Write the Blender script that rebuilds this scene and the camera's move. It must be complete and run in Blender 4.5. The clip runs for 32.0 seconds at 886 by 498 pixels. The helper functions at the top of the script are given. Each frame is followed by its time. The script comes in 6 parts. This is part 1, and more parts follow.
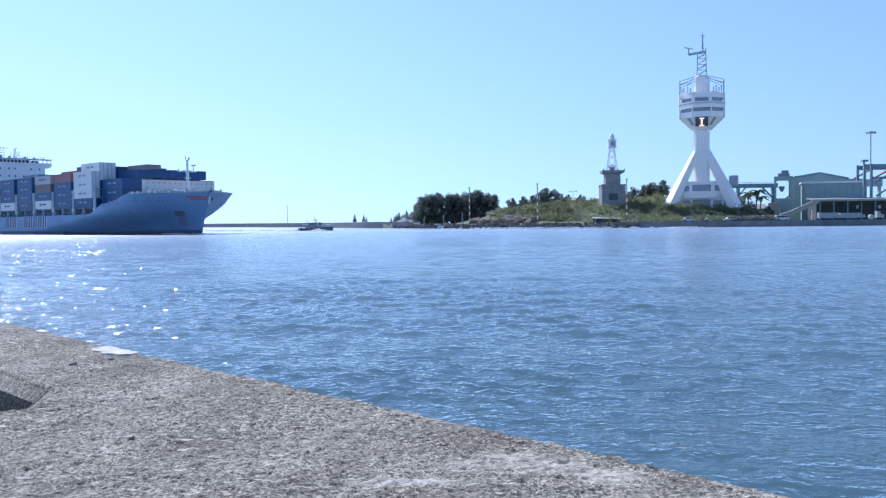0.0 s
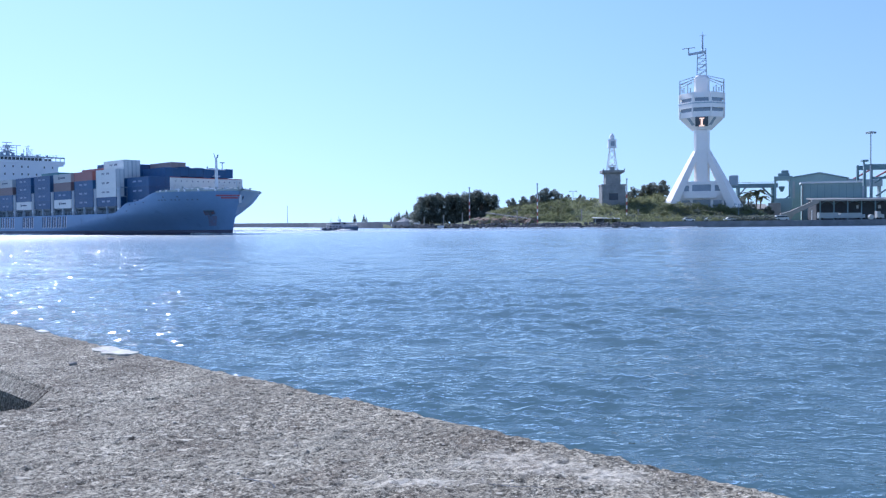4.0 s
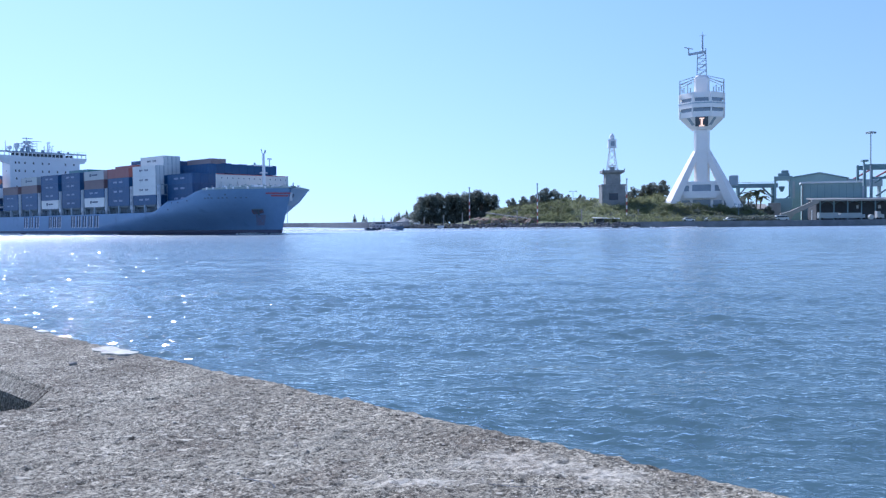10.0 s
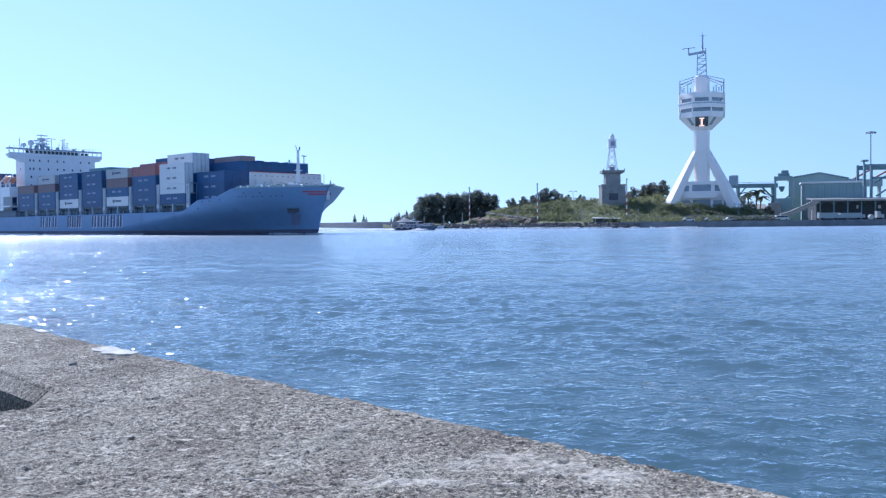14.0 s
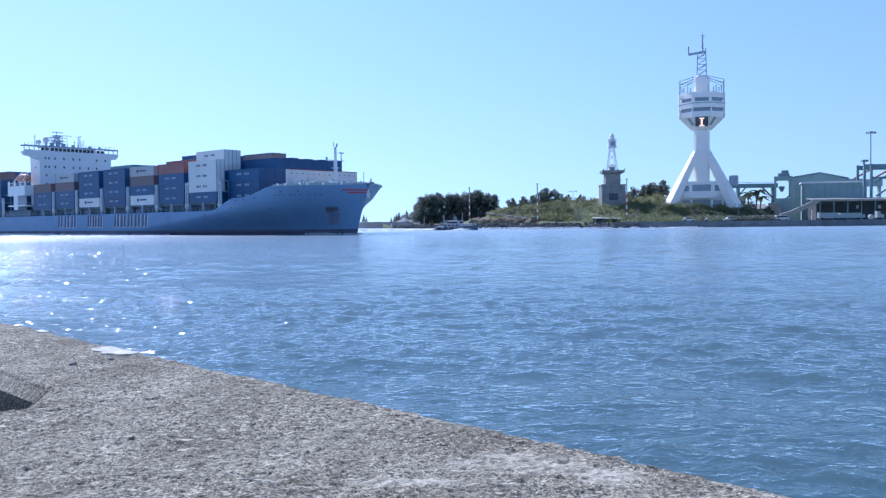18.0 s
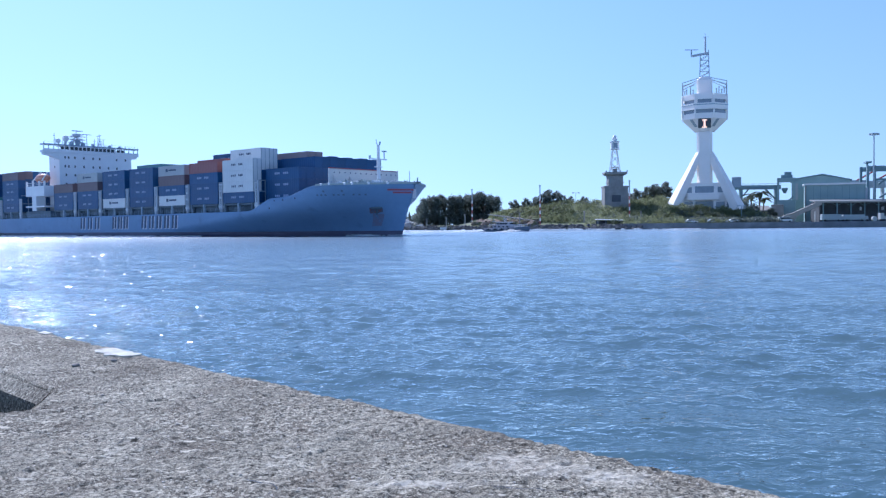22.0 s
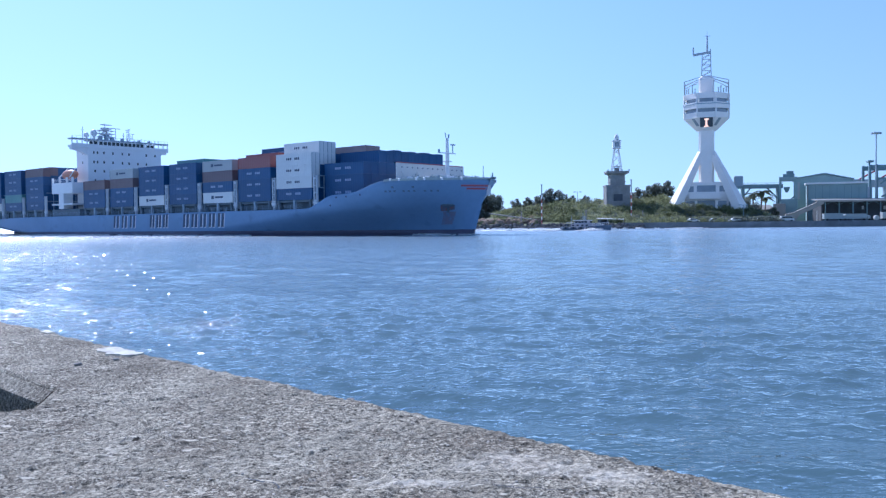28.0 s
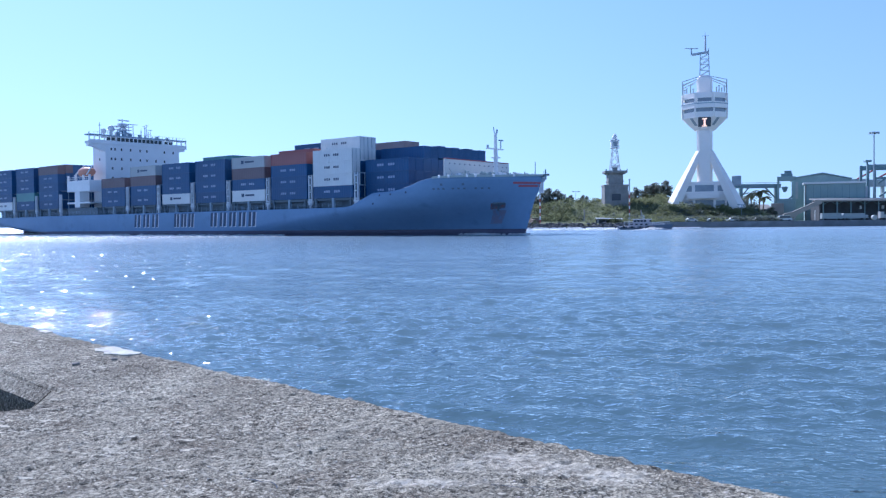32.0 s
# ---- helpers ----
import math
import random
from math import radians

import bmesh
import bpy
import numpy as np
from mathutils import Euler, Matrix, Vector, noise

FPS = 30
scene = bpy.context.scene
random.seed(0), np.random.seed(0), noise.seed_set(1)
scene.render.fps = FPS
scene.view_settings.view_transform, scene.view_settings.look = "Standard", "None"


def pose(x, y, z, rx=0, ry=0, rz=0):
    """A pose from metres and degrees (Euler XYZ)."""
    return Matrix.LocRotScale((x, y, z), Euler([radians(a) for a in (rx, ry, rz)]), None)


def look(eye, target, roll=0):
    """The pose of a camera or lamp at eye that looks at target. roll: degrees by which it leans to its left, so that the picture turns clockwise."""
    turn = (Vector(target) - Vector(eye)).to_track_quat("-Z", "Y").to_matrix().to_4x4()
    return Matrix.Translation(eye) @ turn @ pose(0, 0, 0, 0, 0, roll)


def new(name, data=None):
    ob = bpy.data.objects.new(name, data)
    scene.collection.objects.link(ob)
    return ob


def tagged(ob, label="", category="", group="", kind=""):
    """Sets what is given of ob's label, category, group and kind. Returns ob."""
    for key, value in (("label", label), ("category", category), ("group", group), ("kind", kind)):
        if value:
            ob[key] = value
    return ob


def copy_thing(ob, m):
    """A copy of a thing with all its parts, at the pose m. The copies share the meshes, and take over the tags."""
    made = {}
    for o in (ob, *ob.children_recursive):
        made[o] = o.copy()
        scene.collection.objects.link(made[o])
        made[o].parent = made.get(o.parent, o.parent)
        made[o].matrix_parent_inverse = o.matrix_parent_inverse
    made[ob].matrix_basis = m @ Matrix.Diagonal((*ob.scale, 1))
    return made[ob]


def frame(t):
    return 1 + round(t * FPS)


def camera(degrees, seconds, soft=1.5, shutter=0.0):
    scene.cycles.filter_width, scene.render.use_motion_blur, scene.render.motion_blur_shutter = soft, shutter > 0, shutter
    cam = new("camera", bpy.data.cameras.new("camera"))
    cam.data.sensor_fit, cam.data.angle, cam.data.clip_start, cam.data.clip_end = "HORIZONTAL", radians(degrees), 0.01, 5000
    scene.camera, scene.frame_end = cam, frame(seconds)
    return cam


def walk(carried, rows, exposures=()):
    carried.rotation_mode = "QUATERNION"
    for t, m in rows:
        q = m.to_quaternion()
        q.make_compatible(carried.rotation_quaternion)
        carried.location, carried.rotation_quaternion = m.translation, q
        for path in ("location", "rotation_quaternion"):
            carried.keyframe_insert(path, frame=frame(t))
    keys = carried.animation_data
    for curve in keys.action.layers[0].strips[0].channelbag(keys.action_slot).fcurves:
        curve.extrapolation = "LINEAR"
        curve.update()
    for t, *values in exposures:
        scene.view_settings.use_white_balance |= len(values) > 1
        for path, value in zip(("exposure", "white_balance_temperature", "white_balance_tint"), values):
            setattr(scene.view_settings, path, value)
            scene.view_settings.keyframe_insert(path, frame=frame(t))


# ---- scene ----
# The camera stands on a harbour wall, 2.1 m above the water, and is jolted a little late in the clip.
cam = camera(55.2, 32.0, soft=1.3)
FOCAL = 1500.0
EYE_Z = 2.1
TILT, LEAN = -1.776, 0.6


def aim(dx, dy):
    turn = math.degrees(math.atan(dx / FOCAL))
    lift = math.degrees(math.atan(dy / FOCAL))
    return pose(0, 0, EYE_Z, 0, 0, turn) @ pose(0, 0, 0, 90 + TILT + lift, 0, 0) @ pose(0, 0, 0, 0, 0, -LEAN)


JOLTS = [(0, 0, 0), (9, 0, 0), (18, 0, 0), (18.6, 0, 0), (19, 6.1, 0), (19.5, 4.6, 0.8), (20, 1.5, 0), (20.5, 3.1, 0),
         (21, 4.6, 1.5), (21.5, 4.6, 1.5), (22, 4.6, 3), (22.5, 1.5, 4.6), (23, 9.2, 3), (23.5, 6.1, 0), (24, 4.6, 0),
         (24.5, 6.1, 0), (25, 4.6, 0), (25.5, 6.2, 0), (27.5, 4.6, 0), (28, 7.6, 1.5), (28.5, 6.1, 1.5), (30, 6.2, 1.5),
         (30.5, 7.7, 1.5), (31, 7.7, 1.5), (31.5, 6.1, 1.5), (32, 4.6, 0.8)]
walk(cam, [(t, aim(dx, dy)) for t, dx, dy in JOLTS], exposures=[(0, 0.04, 5180, 19), (32, 0.02, 5020, 19)])

# ---- light ----
SUN_AZ, SUN_EL = -36.3, 40.0   # degrees to the left of straight ahead, and above the horizon
world = bpy.data.worlds.new("sky")
scene.world = world
world.use_nodes = True
wn = world.node_tree
sky = wn.nodes.new("ShaderNodeTexSky")
sky.sky_type = "NISHITA"
sky.sun_disc = False
sky.sun_elevation = radians(SUN_EL)
sky.sun_rotation = radians(SUN_AZ)
sky.air_density, sky.dust_density, sky.ozone_density = 1.0, 0.2, 2.5
# hazy air: the low sky is evenly bright, with little change towards the horizon
way, split, join = wn.nodes.new("ShaderNodeTexCoord"), wn.nodes.new("ShaderNodeSeparateXYZ"), wn.nodes.new("ShaderNodeCombineXYZ")
low, high, top = (wn.nodes.new("ShaderNodeMath") for k in range(3))
wn.links.new(way.outputs["Generated"], split.inputs[0])
for node, slope, start in ((low, 0.42, 0.088), (high, 1.154, -0.154)):
    node.operation = "MULTIPLY_ADD"
    wn.links.new(split.outputs[2], node.inputs[0])
    node.inputs[1].default_value, node.inputs[2].default_value = slope, start
top.operation = "MAXIMUM"
wn.links.new(low.outputs[0], top.inputs[0])
wn.links.new(high.outputs[0], top.inputs[1])
for k in (0, 1):
    wn.links.new(split.outputs[k], join.inputs[k])
wn.links.new(top.outputs[0], join.inputs[2])
wn.links.new(join.outputs[0], sky.inputs["Vector"])
wn.links.new(sky.outputs[0], wn.nodes["Background"].inputs[0])
wn.nodes["Background"].inputs[1].default_value = 0.127
sun = new("sun", bpy.data.lights.new("sun", "SUN"))
sun.data.energy, sun.data.angle, sun.data.color = 5.0, radians(0.53), (1.0, 0.935, 0.835)
sdir = Vector((math.sin(radians(SUN_AZ)) * math.cos(radians(SUN_EL)), math.cos(radians(SUN_AZ)) * math.cos(radians(SUN_EL)), math.sin(radians(SUN_EL))))
sun.matrix_world = look(sdir * 50, (0, 0, 0))


# ---- materials ----
def mat(name, color, rough=0.6, metal=0.0, vary=0.25, scale=1.0, bump=0.0, bump_scale=12.0, second=None, spots=0.0,
        rand=0.0, island=0.0, glow=0.0, spec=0.5):
    """Plain surface with colour variation at two scales, streaks of a second colour, and fine relief."""
    m = bpy.data.materials.new(name)
    m.use_nodes = True
    nt = m.node_tree
    b = nt.nodes["Principled BSDF"]
    b.inputs["Roughness"].default_value, b.inputs["Metallic"].default_value = rough, metal
    b.inputs["Specular IOR Level"].default_value = spec
    tc = nt.nodes.new("ShaderNodeTexCoord")
    n1, n2 = nt.nodes.new("ShaderNodeTexNoise"), nt.nodes.new("ShaderNodeTexNoise")
    for n, k, d in ((n1, scale, 4), (n2, scale * 9, 3)):
        n.inputs["Scale"].default_value, n.inputs["Detail"].default_value = k, d
        nt.links.new(tc.outputs["Object"], n.inputs["Vector"])
    add = nt.nodes.new("ShaderNodeMath")
    add.operation = "MULTIPLY_ADD"
    nt.links.new(n2.outputs[0], add.inputs[0])
    add.inputs[1].default_value = 0.5
    nt.links.new(n1.outputs[0], add.inputs[2])
    last = add.outputs[0]
    src = nt.nodes.new("ShaderNodeObjectInfo").outputs["Random"] if rand else nt.nodes.new("ShaderNodeNewGeometry").outputs["Random Per Island"] if island else None
    if src:
        r = nt.nodes.new("ShaderNodeMath")
        r.operation = "MULTIPLY_ADD"
        nt.links.new(src, r.inputs[0])
        r.inputs[1].default_value = rand or island
        nt.links.new(last, r.inputs[2])
        last = r.outputs[0]
    mr = nt.nodes.new("ShaderNodeMapRange")
    top = 1.1 + (rand or island)
    mr.inputs["From Min"].default_value, mr.inputs["From Max"].default_value = 0.4, top
    mr.inputs["To Min"].default_value, mr.inputs["To Max"].default_value = 1 - vary, 1 + vary
    nt.links.new(last, mr.inputs["Value"])
    mul = nt.nodes.new("ShaderNodeVectorMath")
    mul.operation = "SCALE"
    mul.inputs[0].default_value = color
    nt.links.new(mr.outputs[0], mul.inputs["Scale"])
    out = mul.outputs[0]
    if second:
        n3 = nt.nodes.new("ShaderNodeTexNoise")
        n3.inputs["Scale"].default_value, n3.inputs["Detail"].default_value = scale * 2.3, 6
        nt.links.new(tc.outputs["Object"], n3.inputs["Vector"])
        ramp = nt.nodes.new("ShaderNodeMapRange")
        ramp.inputs["From Min"].default_value, ramp.inputs["From Max"].default_value = 0.62 - spots, 0.75 - spots
        nt.links.new(n3.outputs[0], ramp.inputs["Value"])
        mix = nt.nodes.new("ShaderNodeMix")
        mix.data_type = "RGBA"
        nt.links.new(ramp.outputs[0], mix.inputs["Factor"])
        nt.links.new(out, mix.inputs["A"])
        mix.inputs["B"].default_value = (*second, 1)
        out = mix.outputs["Result"]
    nt.links.new(out, b.inputs["Base Color"])
    if bump:
        n4, bp = nt.nodes.new("ShaderNodeTexNoise"), nt.nodes.new("ShaderNodeBump")
        n4.inputs["Scale"].default_value, n4.inputs["Detail"].default_value = bump_scale, 5
        nt.links.new(tc.outputs["Object"], n4.inputs["Vector"])
        nt.links.new(n4.outputs[0], bp.inputs["Height"])
        bp.inputs["Strength"].default_value, bp.inputs["Distance"].default_value = min(1, bump), 0.3 / bump_scale
        nt.links.new(bp.outputs[0], b.inputs["Normal"])
    if glow:
        nt.links.new(out, b.inputs["Emission Color"])
        b.inputs["Emission Strength"].default_value = glow
    return m


def water_material(name, near, far_out, bumps):
    """Murky water: light scattered back from below, and a clear reflection on the rippled surface."""
    m = bpy.data.materials.new(name)
    m.use_nodes = True
    nt = m.node_tree
    nt.nodes.remove(nt.nodes["Principled BSDF"])
    body, gloss = nt.nodes.new("ShaderNodeBsdfDiffuse"), nt.nodes.new("ShaderNodeBsdfGlossy")
    fres, both = nt.nodes.new("ShaderNodeFresnel"), nt.nodes.new("ShaderNodeMixShader")
    fres.inputs["IOR"].default_value = 1.333
    gloss.inputs["Color"].default_value = (1, 1, 1, 1)
    up = nt.nodes.new("ShaderNodeCombineXYZ")
    up.inputs[2].default_value = 1.0
    nt.links.new(up.outputs[0], body.inputs["Normal"])
    tc = nt.nodes.new("ShaderNodeTexCoord")
    big = nt.nodes.new("ShaderNodeTexNoise")
    big.inputs["Scale"].default_value, big.inputs["Detail"].default_value = 0.05, 3
    nt.links.new(tc.outputs["Object"], big.inputs["Vector"])
    mix = nt.nodes.new("ShaderNodeMix")
    mix.data_type = "RGBA"
    mix.inputs["A"].default_value, mix.inputs["B"].default_value = (0.205, 0.285, 0.345, 1), (0.185, 0.278, 0.322, 1)
    nt.links.new(big.outputs[0], mix.inputs["Factor"])
    # murkier and greener by the wall; far out, haze and sky sheen put into the colour
    reach_tint, depth = nt.nodes.new("ShaderNodeMix"), nt.nodes.new("ShaderNodeMapRange")
    reach_tint.data_type = "RGBA"
    reach_tint.inputs["A"].default_value = (0.076, 0.130, 0.146, 1)
    nt.links.new(mix.outputs["Result"], reach_tint.inputs["B"])
    nt.links.new(depth.outputs[0], reach_tint.inputs["Factor"])
    depth.inputs["From Min"].default_value, depth.inputs["From Max"].default_value = 8, 70
    nt.links.new(reach_tint.outputs["Result"], body.inputs["Color"])
    # ripples too small to be told apart far out act as a rougher surface
    flat = nt.nodes.new("ShaderNodeVectorMath")
    flat.operation = "LENGTH"
    nt.links.new(tc.outputs["Object"], flat.inputs[0])
    far = nt.nodes.new("ShaderNodeMapRange")
    for key, v in (("From Min", 45), ("From Max", 260), ("To Min", near), ("To Max", far_out)):
        far.inputs[key].default_value = v
    nt.links.new(flat.outputs["Value"], far.inputs["Value"])
    nt.links.new(flat.outputs["Value"], depth.inputs["Value"])
    nt.links.new(far.outputs[0], gloss.inputs["Roughness"])
    last = None
    for k, stretch, dist in bumps:
        mp = nt.nodes.new("ShaderNodeMapping")
        mp.inputs["Scale"].default_value = (1 / stretch, 1, 1)
        mp.inputs["Rotation"].default_value = (0, 0, radians(8 * k))
        n, bp = nt.nodes.new("ShaderNodeTexNoise"), nt.nodes.new("ShaderNodeBump")
        n.inputs["Scale"].default_value, n.inputs["Detail"].default_value = k, 2
        nt.links.new(tc.outputs["Object"], mp.inputs["Vector"])
        nt.links.new(mp.outputs[0], n.inputs["Vector"])
        nt.links.new(n.outputs[0], bp.inputs["Height"])
        bp.inputs["Strength"].default_value, bp.inputs["Distance"].default_value = 1.0, dist
        if last:
            nt.links.new(last, bp.inputs["Normal"])
        last = bp.outputs[0]
    if last:
        nt.links.new(last, gloss.inputs["Normal"])
        nt.links.new(last, fres.inputs["Normal"])
    nt.links.new(fres.outputs[0], both.inputs[0])
    nt.links.new(body.outputs[0], both.inputs[1])
    nt.links.new(gloss.outputs[0], both.inputs[2])
    nt.links.new(both.outputs[0], nt.nodes["Material Output"].inputs["Surface"])
    return m


def concrete_material():
    """Old cast concrete: pale cement skin worn down to coarse aggregate, with bleached stains."""
    m = bpy.data.materials.new("weathered_concrete")
    m.use_nodes = True
    nt = m.node_tree
    b = nt.nodes["Principled BSDF"]
    b.inputs["Roughness"].default_value = 0.9
    b.inputs["Specular IOR Level"].default_value = 0.25
    tc = nt.nodes.new("ShaderNodeTexCoord")

    def tex(scale, detail, rough=0.6):
        n = nt.nodes.new("ShaderNodeTexNoise")
        n.inputs["Scale"].default_value, n.inputs["Detail"].default_value, n.inputs["Roughness"].default_value = scale, detail, rough
        nt.links.new(tc.outputs["Object"], n.inputs["Vector"])
        return n.outputs[0]

    def span(value, a, b_, lo=0.0, hi=1.0):
        r = nt.nodes.new("ShaderNodeMapRange")
        for k, v in (("From Min", a), ("From Max", b_), ("To Min", lo), ("To Max", hi)):
            r.inputs[k].default_value = v
        nt.links.new(value, r.inputs["Value"])
        return r.outputs[0]

    def blend(f, a, b_):
        x = nt.nodes.new("ShaderNodeMix")
        x.data_type = "RGBA"
        nt.links.new(f, x.inputs["Factor"])
        for v, k in ((a, "A"), (b_, "B")):
            if isinstance(v, tuple):
                x.inputs[k].default_value = (*v, 1)
            else:
                nt.links.new(v, x.inputs[k])
        return x.outputs["Result"]

    def math_(op, a, b_=0.0):
        x = nt.nodes.new("ShaderNodeMath")
        x.operation = op
        for i, v in ((0, a), (1, b_)):
            if isinstance(v, (int, float)):
                x.inputs[i].default_value = v
            else:
                nt.links.new(v, x.inputs[i])
        return x.outputs[0]

    def scaled(color, f):
        x = nt.nodes.new("ShaderNodeVectorMath")
        x.operation = "SCALE"
        nt.links.new(color, x.inputs[0])
        nt.links.new(f, x.inputs["Scale"])
        return x.outputs[0]

    def drawn_out(turn, stretch, scale):
        """Noise stretched along one direction of the plan."""
        mp = nt.nodes.new("ShaderNodeMapping")
        mp.inputs["Rotation"].default_value, mp.inputs["Scale"].default_value = (0, 0, radians(turn)), (1 / stretch, 1, 1)
        nt.links.new(tc.outputs["Object"], mp.inputs["Vector"])
        n = nt.nodes.new("ShaderNodeTexNoise")
        n.inputs["Scale"].default_value, n.inputs["Detail"].default_value, n.inputs["Roughness"].default_value = scale, 4, 0.65
        nt.links.new(mp.outputs[0], n.inputs["Vector"])
        return n.outputs[0]

    # cement skin in broad grey and brown areas
    col = blend(span(tex(0.9, 6), 0.38, 0.62), (0.172, 0.150, 0.108), (0.298, 0.268, 0.198))
    col = blend(span(tex(2.1, 5, 0.7), 0.48, 0.64, 0.0, 0.7), col, (0.140, 0.112, 0.078))
    # sand and aggregate showing through
    grain = math_("MULTIPLY", span(tex(105, 3, 0.7), 0.36, 0.64, 0.45, 1.6), span(tex(40, 4, 0.7), 0.36, 0.64, 0.5, 1.5))
    col = scaled(col, grain)
    col = blend(span(tex(29, 3, 0.7), 0.56, 0.60, 0.0, 0.9), col, (0.04, 0.035, 0.025))
    worn = span(tex(1.6, 4), 0.36, 0.60, 0.35, 1.0)
    for k, lo in ((31, 0.57), (56, 0.575)):
        col = blend(math_("MULTIPLY", worn, span(tex(k + 0.5, 3, 0.7), lo, lo + 0.03, 0.0, 0.8)), col, (0.70, 0.635, 0.48))
    # pale drawn-out streaks: sunlit ridges put into the colour
    fleck = math_("MULTIPLY", span(tex(1.2, 3), 0.40, 0.52), span(drawn_out(-18, 3.6, 24), 0.615, 0.635, 0.0, 0.95))
    col = blend(fleck, col, (0.72, 0.65, 0.50))
    # bleached areas
    pos = nt.nodes.new("ShaderNodeSeparateXYZ")
    nt.links.new(tc.outputs["Object"], pos.inputs[0])
    wob = tex(5.0, 6)
    stain = None
    for cx, cy, rx, ry in ((0.34, 4.12, 0.27, 0.19), (0.80, 3.92, 0.16, 0.11), (-0.1, 3.85, 0.3, 0.06)):
        dx = math_("MULTIPLY", math_("SUBTRACT", pos.outputs[0], cx), 1 / rx)
        dy = math_("MULTIPLY", math_("SUBTRACT", pos.outputs[1], cy), 1 / ry)
        d = math_("ADD", math_("POWER", math_("ABSOLUTE", dx), 2.0), math_("POWER", math_("ABSOLUTE", dy), 2.0))
        d = math_("ADD", d, math_("MULTIPLY", math_("SUBTRACT", wob, 0.5), 5.5))
        k = span(d, 1.6, -0.5)
        stain = k if stain is None else math_("MAXIMUM", stain, k)
    stain = math_("MULTIPLY", stain, span(tex(24, 5, 0.75), 0.40, 0.60, 0.15, 0.9))
    col = blend(stain, col, (0.84, 0.76, 0.60))
    nt.links.new(col, b.inputs["Base Color"])
    h = math_("ADD", math_("MULTIPLY", tex(75, 3, 0.7), 0.006), math_("MULTIPLY", tex(26, 4, 0.75), 0.009))
    bp = nt.nodes.new("ShaderNodeBump")
    bp.inputs["Strength"].default_value, bp.inputs["Distance"].default_value = 1.0, 1.0
    nt.links.new(h, bp.inputs["Height"])
    nt.links.new(bp.outputs[0], b.inputs["Normal"])
    return m


WATER = water_material("sea_water", 0.055, 0.29, ((1.2, 2.0, 0.08), (3.2, 1.9, 0.055), (7.0, 1.7, 0.054), (15.0, 1.5, 0.022)))


def glint_material():
    """Clear skin of facets added for sun glints: it only adds its own reflection."""
    m = bpy.data.materials.new("clear_glint_facet")
    m.use_nodes = True
    nt = m.node_tree
    nt.nodes.remove(nt.nodes["Principled BSDF"])
    clear, gloss = nt.nodes.new("ShaderNodeBsdfTransparent"), nt.nodes.new("ShaderNodeBsdfGlossy")
    both = nt.nodes.new("ShaderNodeMixShader")
    gloss.inputs["Roughness"].default_value = 0.16
    gloss.inputs["Color"].default_value = (1, 1, 1, 1)
    both.inputs[0].default_value = 0.09
    nt.links.new(clear.outputs[0], both.inputs[1])
    nt.links.new(gloss.outputs[0], both.inputs[2])
    nt.links.new(both.outputs[0], nt.nodes["Material Output"].inputs["Surface"])
    return m


GLINT_FACET = glint_material()
CONCRETE = concrete_material()
PEBBLE = mat("aggregate", (0.62, 0.55, 0.45), 0.85, vary=0.6, scale=8, island=0.9)
CHALK = mat("white_paint_patch", (0.62, 0.59, 0.48), 0.85, vary=0.3, scale=6, second=(0.36, 0.32, 0.27), spots=0.1)
DARKROCK = mat("dark_stone", (0.30, 0.27, 0.23), 0.85, vary=0.3, scale=10)
QUAY = mat("quay_concrete", (0.21, 0.215, 0.22), 0.9, vary=0.35, scale=0.4, bump=0.4, bump_scale=3)
MOLE = mat("breakwater_concrete", (0.105, 0.12, 0.14), 0.9, vary=0.3, scale=0.2)
ROCK = mat("revetment_rock", (0.105, 0.108, 0.112), 0.9, vary=0.75, scale=0.6, island=0.6)
SOIL = mat("shore_soil", (0.32, 0.23, 0.17), 0.95, vary=0.4, scale=0.15, second=(0.14, 0.16, 0.075), spots=0.16)
GRASS = mat("shore_grass", (0.20, 0.215, 0.115), 0.95, vary=0.4, scale=0.15, second=(0.29, 0.225, 0.155), spots=0.02)
SAND = mat("pale_rubble", (0.74, 0.71, 0.67), 0.95, vary=0.3, scale=0.4, island=0.5)


def leaf_material(name, color):
    """Leaves that let some light through, varied clump by clump."""
    return sheer(mat(name, color, 0.6, vary=0.3, scale=0.3, island=0.8), 0.62)


def sheer(m, share):
    """Lets a share of the light pass through the surface."""
    nt = m.node_tree
    b = nt.nodes["Principled BSDF"]
    tr, mx = nt.nodes.new("ShaderNodeBsdfTranslucent"), nt.nodes.new("ShaderNodeMixShader")
    nt.links.new(b.inputs["Base Color"].links[0].from_socket, tr.inputs["Color"])
    mx.inputs[0].default_value = share
    nt.links.new(b.outputs[0], mx.inputs[1])
    nt.links.new(tr.outputs[0], mx.inputs[2])
    nt.links.new(mx.outputs[0], nt.nodes["Material Output"].inputs["Surface"])
    return m


LEAF = leaf_material("dark_leaf", (0.19, 0.215, 0.18))
LEAF2 = leaf_material("shrub_leaf", (0.27, 0.29, 0.15))
PALM = leaf_material("palm_leaf", (0.12, 0.14, 0.08))
BARK = mat("bark", (0.14, 0.11, 0.085), 0.95, vary=0.3, scale=4)
HULL = mat("blue_grey_hull_paint", (0.200, 0.310, 0.470), 0.55, vary=0.10, scale=0.12, second=(0.155, 0.245, 0.375), spots=0.0, spec=0.3)
BOOT = mat("dark_bottom_paint", (0.085, 0.08, 0.125), 0.6, vary=0.2, scale=0.3)
DECK = mat("ship_deck_paint", (0.12, 0.16, 0.19), 0.7, vary=0.2, scale=0.5)
